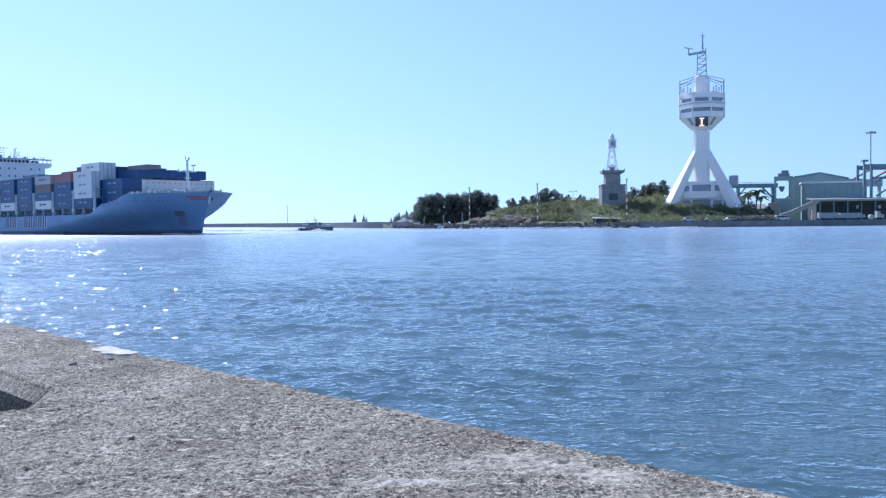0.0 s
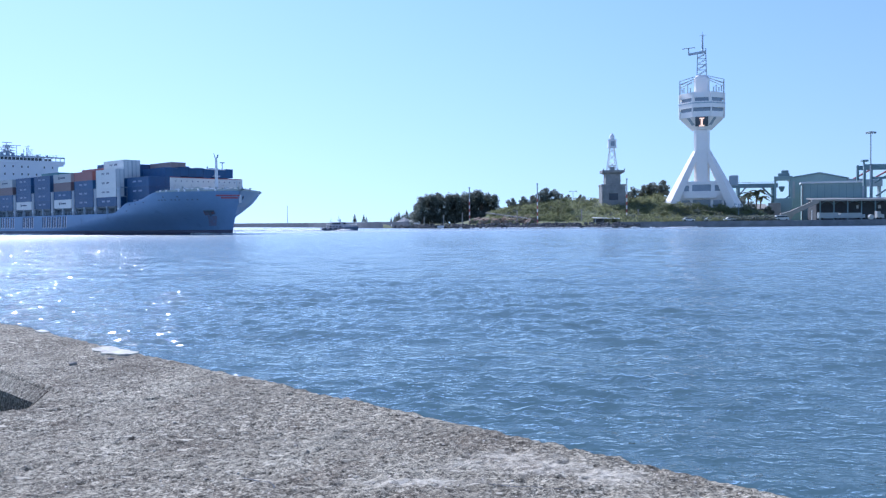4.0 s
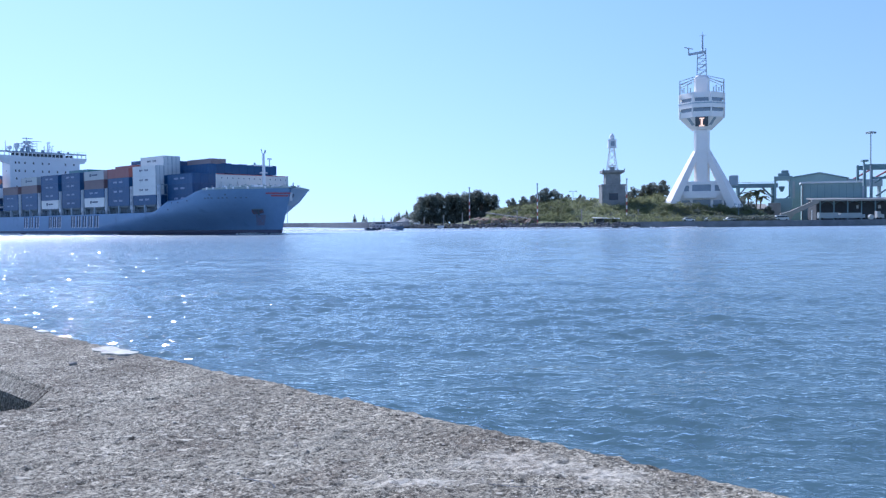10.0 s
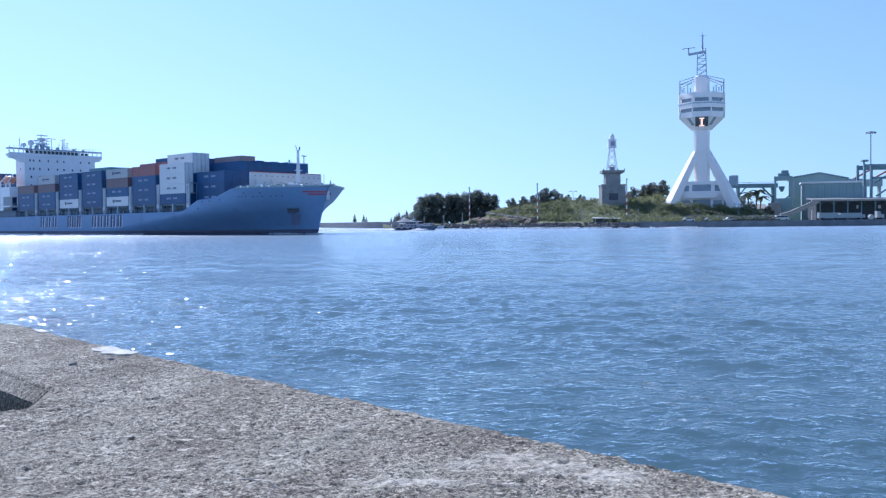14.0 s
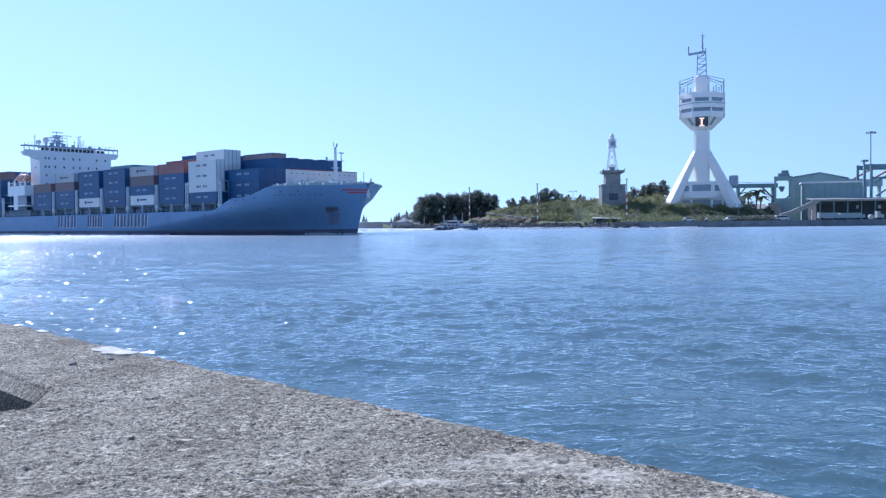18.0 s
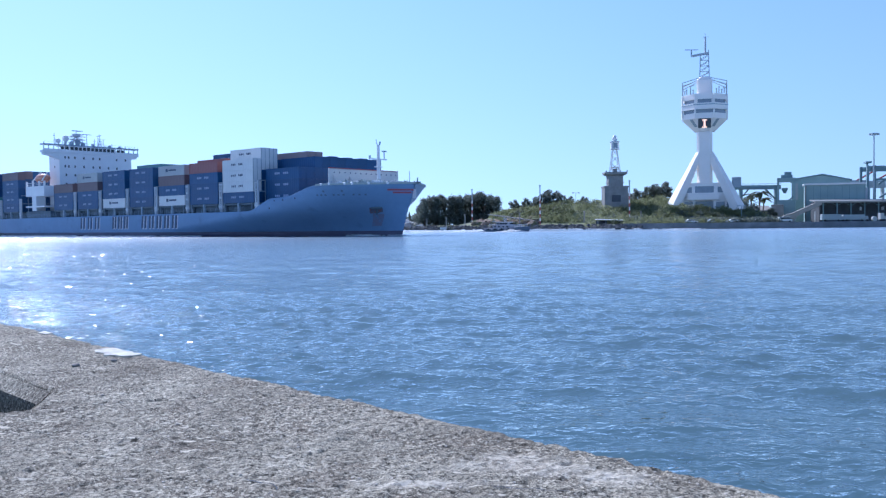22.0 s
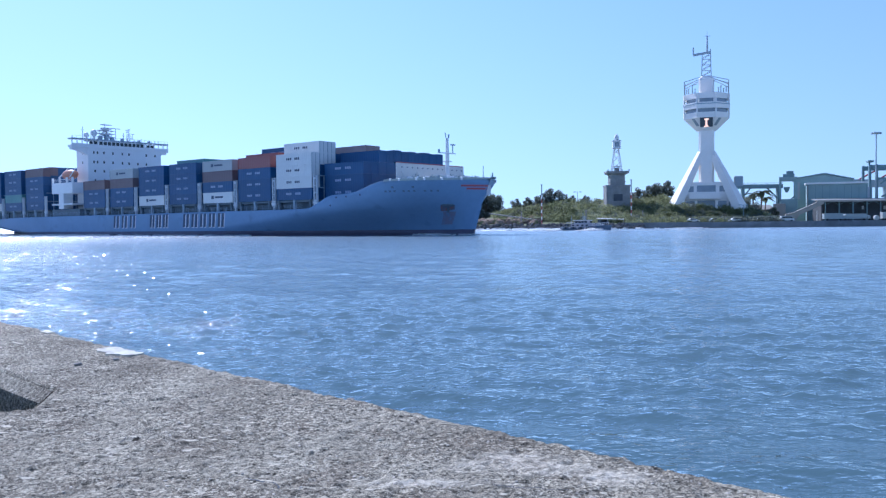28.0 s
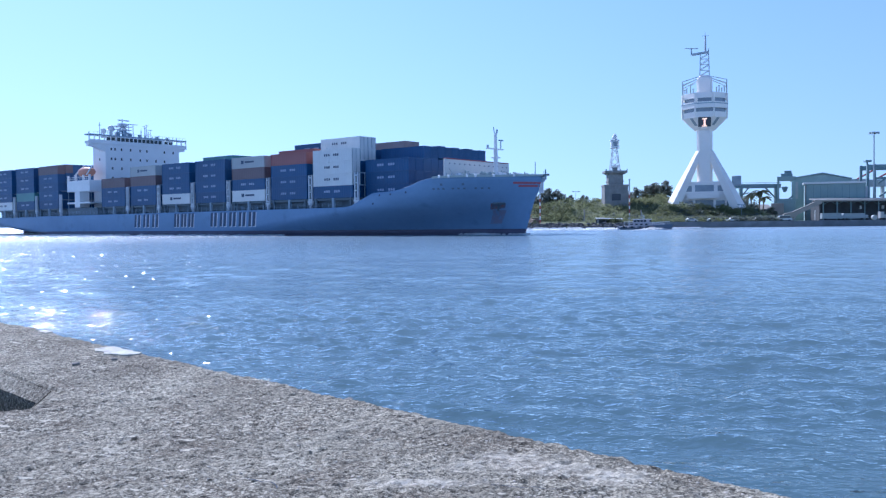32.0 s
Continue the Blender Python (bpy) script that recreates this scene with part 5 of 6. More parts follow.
        single(name, leaf_cloud(blobs, 64000 if seed == 51 else 26000, 0.33, seed), leaf, pose(0, 0, 0), label, "shrubs", kind="stuff")
    r2 = random.Random(19)
    blobs = []
    for i in range(120):
        x = r2.uniform(-14, 27)
        y = r2.uniform(396, 410)
        w = r2.uniform(1.2, 2.4)
        blobs.append((x, y, land_z(x, y) + r2.uniform(0.5, 4.5), w * 1.2, w, w))
    single("undergrowth", leaf_cloud(blobs, 13000, 0.36, 78), LEAF, pose(0, 0, 0), "dense dark undergrowth beneath the casuarina grove", "shrubs", kind="stuff")
    r2 = random.Random(9)
    blobs = []
    for i in range(330):
        x = r2.uniform(80, 121)
        y = r2.uniform(308, 325)
        w = r2.uniform(0.6, 1.4)
        blobs.append((x, y, land_z(x, y) + w * 0.4, w * 1.2, w, w))
    single("hedge", leaf_cloud(blobs, 20000, 0.26, 77), LEAF2, pose(0, 0, 0), "dark clipped hedge and shrubs before the tower", "shrubs", kind="stuff")


# ---- the signal tower ----
TX, TY = 102.4, 335.0


def octagon(w, d, c, cx=0.0, cy=0.0):
    """Plan of a wide block with its corners cut."""
    return [(cx - w + c, cy - d), (cx + w - c, cy - d), (cx + w, cy - d + c), (cx + w, cy + d - c), (cx + w - c, cy + d), (cx - w + c, cy + d), (cx - w, cy + d - c), (cx - w, cy - d + c)]


def tapered(s, lo, hi, z0, z1):
    n = len(lo)
    s.add([(x, y, z0) for x, y in lo] + [(x, y, z1) for x, y in hi],
          [(i, (i + 1) % n, n + (i + 1) % n, n + i) for i in range(n)] + [tuple(range(n - 1, -1, -1)), tuple(range(n, 2 * n))])
    return s


def signal_tower():
    z0 = land_z(TX, TY)
    g = thing("signal_tower", pose(TX, TY, 0, 0, 0, -17), "white concrete harbour signal tower on four splayed legs", "tower")
    for sx in (-1, 1):
        for sy in (-1, 1):
            r = Vector((sx * 0.85, sy * 0.53, 0)).normalized()
            t = Vector((-r.y, r.x, 0))

            def ring(cx, cy, a, b):
                c = Vector((sx * cx, sy * cy, 0))
                return [tuple((c + r * i * a + t * j * b).xy) for i, j in ((-1, -1), (1, -1), (1, 1), (-1, 1))]
            part("leg", tapered(Shape(), ring(12.5, 6.7, 1.9, 2.6), ring(1.85, 1.4, 1.05, 1.0), z0 - 1, 29.4), TOWERWHITE, g)
    part("shaft", Shape().prism(octagon(2.95, 2.9, 0.9), z0 - 1, 37.6), TOWERWHITE, g, "white concrete shaft")
    for x in (-1.8, 1.8):
        part("shaft_rib", Shape().box(x - 0.18, x + 0.18, -3.02, -2.85, z0, 37.4), TOWERWHITE, g)
    # entrance building between the legs
    pod = part("podium", Shape().box(-9.6, 12.0, -5.2, 6, z0 - 1, 12.4, 0.1), TOWERWHITE, g, "white entrance block between the legs")
    part("upper_storey", Shape().box(-8.2, 8.6, -4.4, 5, 12.4, 17.2, 0.1), TOWERWHITE, pod)
    part("balcony", Shape().box(-6.3, 5.3, -7.6, -5.2, 10.6, 12.6, 0.1), TOWERWHITE, pod)
    for x0, x1, za, zb in ((-7.6, -4.4, 7.2, 9.8), (-3.4, 3.2, 6.9, 10.0), (4.2, 7.4, 7.2, 9.8), (8.2, 10.8, 7.2, 9.6)):
        part("doorway", Shape().box(x0, x1, -5.24, -5.1, za, zb), PALEGLASS, pod)
    for x0, x1, za, zb in ((-3.6, 3.4, 13.4, 15.9), (-7.4, -4.8, 13.4, 15.6), (4.8, 7.6, 13.4, 15.6)):
        part("window", Shape().box(x0, x1, -4.45, -4.3, za, zb), PALEGLASS, pod)
    for x in (-8.8, -4.0, 3.8, 9.2):
        part("column", Shape().box(x - 0.3, x + 0.3, -7.3, -6.7, z0 - 1, 10.6), TOWERWHITE, pod)
    part("roof_tank", Shape().box(10.2, 13.6, -1, 3, 15.5, 19.4, 0.3), STEEL, pod)
    # the head
    head = part("head_underside", tapered(Shape(), octagon(3.7, 3.7, 2.17), octagon(8.1, 8.1, 4.75), 37.4, 41.9), TOWERWHITE, g, "splayed underside of the head")
    # display panel and louvres lie just proud of the splayed front
    def on_front(x, z, out):
        return (x, -(3.7 + 4.4 * (z - 37.4) / 4.5) - out, z)

    def slope_plate(x0, x1, za, zb, out, thick):
        p = [on_front(x, z, o) for o in (out, out - thick) for x, z in ((x0, za), (x1, za), (x1, zb), (x0, zb))]
        return Shape().add(p, [(0, 1, 2, 3), (7, 6, 5, 4), (3, 2, 6, 7), (1, 0, 4, 5), (0, 3, 7, 4), (2, 1, 5, 6)])
    part("display_panel", slope_plate(-2.35, 2.35, 38.5, 41.8, 0.2, 0.18), SIGNBLACK, g, "dark display panel")
    for x0, x1, turn in ((0.2, 1.6, -45), (-1.6, -0.2, 45)):
        q = slope_plate(x0, x1, 39.0, 41.7, 0.1, 0.09)
        c, k = math.cos(radians(turn)), math.sin(radians(turn))
        q.v = [(x * c - y * k, x * k + y * c, z) for x, y, z in q.v]
        part("louvre_panel", q, STEEL, g)
    sg = slope_plate(-0.36, 0.36, 38.8, 41.1, 0.36, 0.14)
    for a, b in ((38.5, 38.9), (41.0, 41.4)):
        q = slope_plate(-0.9, 0.9, a, b, 0.37, 0.14)
        sg.add(q.v, q.f)
    part("sign_letter", sg, SIGNGLOW, g, "lit orange-white letter I")
    part("lower_ring", Shape().prism(octagon(8.1, 8.1, 4.75), 41.9, 44.0), TOWERWHITE, head)
    part("window_band", Shape().prism(octagon(7.7, 7.7, 4.51), 44.0, 45.4), PALEGLASS, head)
    # pilasters on the eight corners
    for i in range(8):
        a, r = radians(22.5 + 45 * i), 8.35 / math.cos(radians(22.5))
        ring = [(r * math.cos(a) + 0.34 * math.cos(a + t), r * math.sin(a) + 0.34 * math.sin(a + t)) for t in (0.8, 2.35, 3.93, 5.5)]
        part("pilaster", Shape().prism(ring, 42.2, 51.2), TOWERWHITE, head)
    part("main_ring", Shape().prism(octagon(8.6, 8.6, 5.04), 45.4, 47.8), TOWERWHITE, head)
    part("outer_rail", Shape().prism(octagon(8.75, 8.75, 5.13), 47.0, 47.3), STEEL, head)
    part("upper_windows", Shape().prism(octagon(7.5, 7.5, 4.4), 47.8, 49.3), PALEGLASS, head)
    for x in (-2.9, 2.9):
        part("mullion", Shape().box(x - 0.35, x + 0.35, -7.62, -7.4, 47.8, 49.6), TOWERWHITE, head)
    part("upper_ring", Shape().prism(octagon(8.0, 8.0, 4.69), 49.3, 51.4), TOWERWHITE, head)
    part("core", Shape().prism(octagon(2.95, 2.95, 0.8), 51.4, 57.4), TOWERWHITE, head)
    part("core_cap", tapered(Shape(), octagon(2.95, 2.95, 0.8), octagon(1.8, 1.8, 0.5), 57.4, 58.8), TOWERWHITE, head)
    for sx in (-1, 1):
        for sy in (-1, 1):
            s = Shape().beam((sx * 8.2, sy * 5, 51.2), (sx * 8.2, sy * 5, 56.2), 0.3, 0.3).beam((sx * 8.2, sy * 5, 56.2), (sx * 2.2, sy * 2, 58.3), 0.26, 0.26)
            s.beam((sx * 8.2, sy * 5, 55.0), (sx * 3.0, sy * 2, 57.2), 0.2, 0.2)
            part("rail_frame", s, TOWERGREY, head)
        part("rail_beam", Shape().beam((sx * 8.2, -5, 56.2), (sx * 8.2, 5, 56.2), 0.26, 0.26), TOWERGREY, head)
    for x, h in ((-6.6, 1.6), (-5.2, 3.0), (-4.2, 1.4), (4.4, 1.6), (5.3, 2.2), (6.3, 1.2), (7.2, 1.8), (-7.3, 1.1)):
        part("roof_fitting", Shape().rod((x, -6.5, 51.4), (x, -6.5, 51.4 + h), 0.22, 0.16, 6).box(x - 0.3, x + 0.3, -6.8, -6.2, 51.4 + h, 51.7 + h), TOWERGREY, head)
    part("camera_arm", Shape().beam((-5.2, -6, 51.4), (-5.2, -6, 54.6), 0.25, 0.25).beam((-5.2, -6, 54.6), (-3.6, -4, 55.4), 0.2, 0.2), TOWERGREY, head)
    # lattice mast with its radar arm
    mast = part("lattice_mast", Shape().beam((-1.8, -1.2, 58.6), (-1.5, -1.2, 68.0), 0.32, 0.32).beam((1.8, -1.2, 58.6), (1.5, -1.2, 69.2), 0.32, 0.32)
                .beam((-1.8, 1.2, 58.6), (-1.5, 1.2, 68.0), 0.32, 0.32).beam((1.8, 1.2, 58.6), (1.5, 1.2, 69.2), 0.32, 0.32), TOWERGREY, g, "pale steel lattice mast")
    for k, z in enumerate((58.8, 61.0, 63.2, 65.4)):
        for y in (-1.2, 1.2):
            a, b = ((-1.7, y, z), (1.7, y, z + 2.0)) if k % 2 == 0 else ((-1.7, y, z + 0.2), (1.6, y, z + 2.0))
            part("brace", Shape().beam(a, b, 0.2, 0.2), TOWERGREY, mast)
        part("brace", Shape().beam((-1.7, -1.2, z + 2.0), (1.7, -1.2, z + 2.0), 0.22, 0.22), TOWERGREY, mast)
    part("radar_bracket", Shape().beam((-4.9, -1.2, 67.1), (1.6, -1.2, 67.9), 0.5, 0.9).beam((-4.9, -1.2, 67.0), (-4.9, -1.2, 69.1), 0.5, 0.5), TOWERGREY, mast)
    part("whip_aerial", Shape().rod((0.3, 0, 68.0), (0.3, 0, 74.6), 0.42, 0.3, 6).rod((0.3, 0, 74.6), (0.3, 0, 76.0), 0.08, 0.05, 5), TOWERGREY, mast)
    part("aerial_ring", Shape().box(-1.0, 1.6, -0.06, 0.06, 74.4, 74.5), TOWERGREY, mast)
    radar = part("radar_antenna", Shape().box(-2.6, 2.6, -0.22, 0.22, 0.15, 0.42, 0.05).rod((0, 0, -0.15), (0, 0, 0.2), 0.25, n=8), TOWERGREY, mast, "slim rotating radar scanner")
    radar.matrix_basis = pose(-4.9, -1.2, 69.3)
    return g, radar


# ---- the old lighthouse ----
def lighthouse():
    x, y = 69.0, 345.0
    g = thing("lighthouse", pose(x, y, 0) @ Matrix.Diagonal((0.88, 0.88, 1, 1)), "dark masonry lighthouse base with a white lattice lantern", "lighthouse")
    z = land_z(x, y) - 1.5
    base = part("lower_keep", Shape().box(-5.4, 5.4, -4, 4, z, 16.7, 0.15), STONE, g, "dark square masonry base")
    part("keep_ledge", Shape().box(-5.6, 5.6, -4.2, 4.2, 16.2, 16.9, 0.1), STONE, base)
    part("keep_window", Shape().box(-2.2, 1.9, -4.06, -3.9, 10.5, 13.2), SHEDDARK, base)
    part("upper_keep", Shape().box(-3.4, 3.3, -2.8, 2.8, 16.9, 21.4, 0.1), STONE, g)
    part("keep_band", Shape().box(-3.6, 3.5, -3.0, 3.0, 18.0, 18.4), STONE, g)
    part("gallery", tapered(Shape(), octagon(3.6, 3.2, 0.6), octagon(5.1, 4.4, 0.8), 21.0, 21.7).prism(octagon(5.1, 4.4, 0.8), 21.7, 22.5), STONE, g, "projecting dark gallery")
    for i in range(4):
        part("gallery_lamp", Shape().box(-5.0 + i * 3.2, -4.5 + i * 3.2, -4.3, -3.9, 22.5, 23.1), STEEL, g)
    part("mast_foot", Shape().box(-1.0, 1.0, -1.0, 1.0, 22.5, 24.0), STONE, g)
    for sx in (-1, 1):
        for sy in (-1, 1):
            part("mast_leg", Shape().beam((sx * 2.2, sy * 1.8, 22.5), (sx * 0.9, sy * 0.8, 32.0), 0.26, 0.26), WHITEPAINT, g)
    for za, zb in ((23.4, 26.2), (26.2, 29.2), (29.2, 31.6)):
        wa, wb = 2.2 - 1.3 * (za - 22.5) / 9.5, 2.2 - 1.3 * (zb - 22.5) / 9.5
        for sy in (-1.4, 1.4):
            part("mast_brace", Shape().beam((-wa, sy * 0.8, za), (wb, sy * 0.7, zb), 0.14, 0.14), WHITEPAINT, g)
            part("mast_brace", Shape().beam((wa, sy * 0.8, za), (-wb, sy * 0.7, zb), 0.14, 0.14), WHITEPAINT, g)
    part("mast_platform", Shape().box(-1.7, 1.7, -1.5, 1.5, 24.4, 24.7), WHITEPAINT, g)
    part("lantern_room", Shape().prism(octagon(1.75, 1.6, 0.5), 31.8, 34.9), WHITEPAINT, g, "white lantern room")
    part("lantern_window", Shape().box(-0.9, 0.9, -1.66, -1.5, 32.4, 34.3), PALEGLASS, g)
    for z in (31.7, 34.7):
        part("lantern_rail", Shape().prism(octagon(2.0, 1.85, 0.5), z, z + 0.3), WHITEPAINT, g)
    part("lantern_dome", Shape().turned([(1.15, 34.9), (1.2, 36.0), (0.9, 36.9), (0.4, 37.4), (0.1, 37.7)], 12), WHITEPAINT, g, smooth=True)


# ---- poles, posts and cars along the shore ----
def striped_pole(x, y, z0, z1):
    g = thing("striped_pole", pose(x, y, 0), "tall red and white banded marker pole on the shore", "pole", "marker poles")
    n = 11
    for i in range(n):
        a, b = z0 - 0.5 + (z1 - z0 + 0.5) * i / n, z0 - 0.5 + (z1 - z0 + 0.5) * (i + 1) / n
        part("band", Shape().rod((0, 0, a), (0, 0, b), 0.22, n=8), WHITEPAINT if i % 2 and i < 8 else REDPAINT if i < 8 else STEEL, g)
    part("pole_head", Shape().box(-0.3, 0.3, -0.3, 0.3, z1, z1 + 0.5), STEEL, g)


def lamp_post(x, y, z0, z1, arms=1.2, label="slim grey street lamp with two heads"):
    g = thing("street_lamp", pose(x, y, 0), label, "lamp", "street lamps")
    part("pole", Shape().rod((0, 0, z0 - 0.3), (0, 0, z1), 0.13, 0.08, 7), STEEL, g)
    if arms:
        part("arm", Shape().box(-arms, arms, -0.06, 0.06, z1 - 0.06, z1 + 0.06), STEEL, g)
        for sx in (-1, 1):
            part("lamp_head", Shape().box(sx * arms - 0.45, sx * arms + 0.45, -0.2, 0.2, z1 - 0.16, z1 + 0.16, 0.05), STEEL, g)


def car(x, y, z, body, turn, label, van=False):
    g = thing("car", pose(x, y, z, 0, 0, turn), label, "car", "parked cars on the quay")
    s = Shape()
    if van:
        out = [(-2.4, 0.35), (2.3, 0.35), (2.4, 0.9), (2.0, 1.15), (1.5, 1.95), (-2.3, 2.0), (-2.4, 1.2)]
        win = [(1.45, 1.8), (1.9, 1.2), (-2.0, 1.2), (-2.0, 1.8)]
    else:
        out = [(-2.2, 0.35), (2.2, 0.35), (2.25, 0.7), (1.3, 0.92), (0.6, 1.42), (-1.1, 1.45), (-1.75, 0.98), (-2.25, 0.92)]
        win = [(1.05, 0.97), (0.5, 1.36), (-1.0, 1.38), (-1.5, 1.0)]
    part("body", s.extruded(out, -0.85, 0.85), body, g)
    part("side_windows", Shape().extruded(win[::-1], -0.87, 0.87), GLASS, g)
    for wx in (-1.4, 1.4):
        for wy in (-0.8, 0.8):
            part("wheel", Shape().rod((wx, wy - 0.1, 0.33), (wx, wy + 0.1, 0.33), 0.33, n=12), TYRE, g)


def shore_things():
    striped_pole(11.6, 365, 1.3, 16.7)
    striped_pole(36.9, 330, 2.2, 16.5)
    striped_pole(70.8, 326, 3.0, 17.8)
    for x, y, z0, z1 in ((54.2, 352, 9, 14.6), (89.0, 356, 8, 15.4), (92.3, 358, 8, 15.0), (111.0, 318, 2, 7.9)):
        lamp_post(x, y, z0, z1)
    for x, y, z1 in ((30.0, 342, 6.3), (0.4, 371, 5.2), (8.4, 362, 6.0), (53.4, 326, 6.4), (75.2, 326, 6.2), (-8.5, 391, 4.6)):
        s = Shape().rod((0, 0, land_z(x, y) - 0.3), (0, 0, z1), 0.26, 0.22, 7).box(-0.3, 0.3, -0.2, 0.2, z1 - 0.1, z1 + 0.25)
        single("bollard_post", s, BEIGE, pose(x, y, 0), "plain pale post near the water's edge", "post", "posts along the shore")
    # thin mast far out on the mole
    single("beacon_mast", Shape().rod((0, 0, 2.5), (0, 0, 17.4), 0.25, 0.12, 7), STEEL, pose(-124.4, 680, 0), "thin beacon mast on the breakwater", "mast")
    # notice board, shelter and a banked path on the point
    g = thing("notice_board", pose(-0.9, 368, land_z(-0.9, 368)), "small white notice board on two legs", "sign")
    part("board", Shape().box(-1.5, 1.5, -0.06, 0.06, 1.3, 2.3, 0.02), WHITEPAINT, g)
    for x in (-1.1, 1.1):
        part("leg", Shape().box(x - 0.07, x + 0.07, -0.05, 0.05, -0.2, 1.3), STEEL, g)
    g = thing("shelter", pose(61.0, 316, 1.6), "low shelter with a flat white roof by the water", "shelter")
    part("roof", Shape().add([(-5, -2, 1.6), (5, -2, 1.25), (5, 2, 1.45), (-5, 2, 1.8), (-5, -2, 1.75), (5, -2, 1.4), (5, 2, 1.6), (-5, 2, 1.95)],
         [(3, 2, 1, 0), (4, 5, 6, 7), (0, 1, 5, 4), (1, 2, 6, 5), (2, 3, 7, 6), (3, 0, 4, 7)]), WHITEPAINT, g, "flat white roof")
    part("back_panel", Shape().box(-4.6, 4.6, 1.5, 1.7, -0.3, 1.35), SHEDDARK, g)
    for x in (-4.4, -1.5, 1.5, 4.4):
        part("post", Shape().box(x - 0.08, x + 0.08, -1.7, -1.5, -0.3, 1.35), STEEL, g)
    s = Shape().beam((18, 352, 6.0), (36, 339, 3.2), 1.4, 0.35)
    single("ramp_path", s, BEIGE, pose(0, 0, 0), "pale sloping path with a kerb on the bank", "path", kind="structure")
    s = Shape()
    rnd = random.Random(12)
    for i in range(60):
        x = rnd.uniform(13, 37)
        y = shore_y(x) + rnd.uniform(3, 12)
        s.lump((x, y, land_z(x, y) + 0.4), rnd.uniform(1.2, 2.6), i, 0.6, 7, 4)
    single("earth_bank", s, SOIL, pose(0, 0, 0), "brown earth bank above the rocks", "earth", kind="stuff")
    WHITECAR, GREYCAR = WHITEPAINT, TOWERGREY
    z = 1.55
    for x, b, t, l, v in ((87.8, WHITECAR, 0, "white saloon car parked on the quay", False), (102.5, WHITECAR, 180, "white saloon car parked on the quay", False),
                          (111.9, WHITECAR, 0, "white hatchback car parked on the quay", False), (116.4, GREYCAR, 0, "grey saloon car parked on the quay", False),
                          (121.2, WHITECAR, 0, "white van parked by the warehouses", True), (96.0, STEEL, 0, "dark grey car half hidden by shrubs", False)):
        car(x, 303 if x != 96.0 else 304, z, b, t, l, v)


plants()
TOWER, RADAR = signal_tower()
lighthouse()
shore_things()


# ---- the cargo terminal ----
def drawn_in(d, x, y, turn=0.0):
    """A pose worked out on the 380 m line, brought along the line of sight to a distance d."""
    k = d / 380
    return Matrix.Translation((0, 0, EYE_Z)) @ Matrix.Scale(k, 4) @ Matrix.Translation((0, 0, -EYE_Z)) @ pose(x, y, 0, 0, 0, turn)


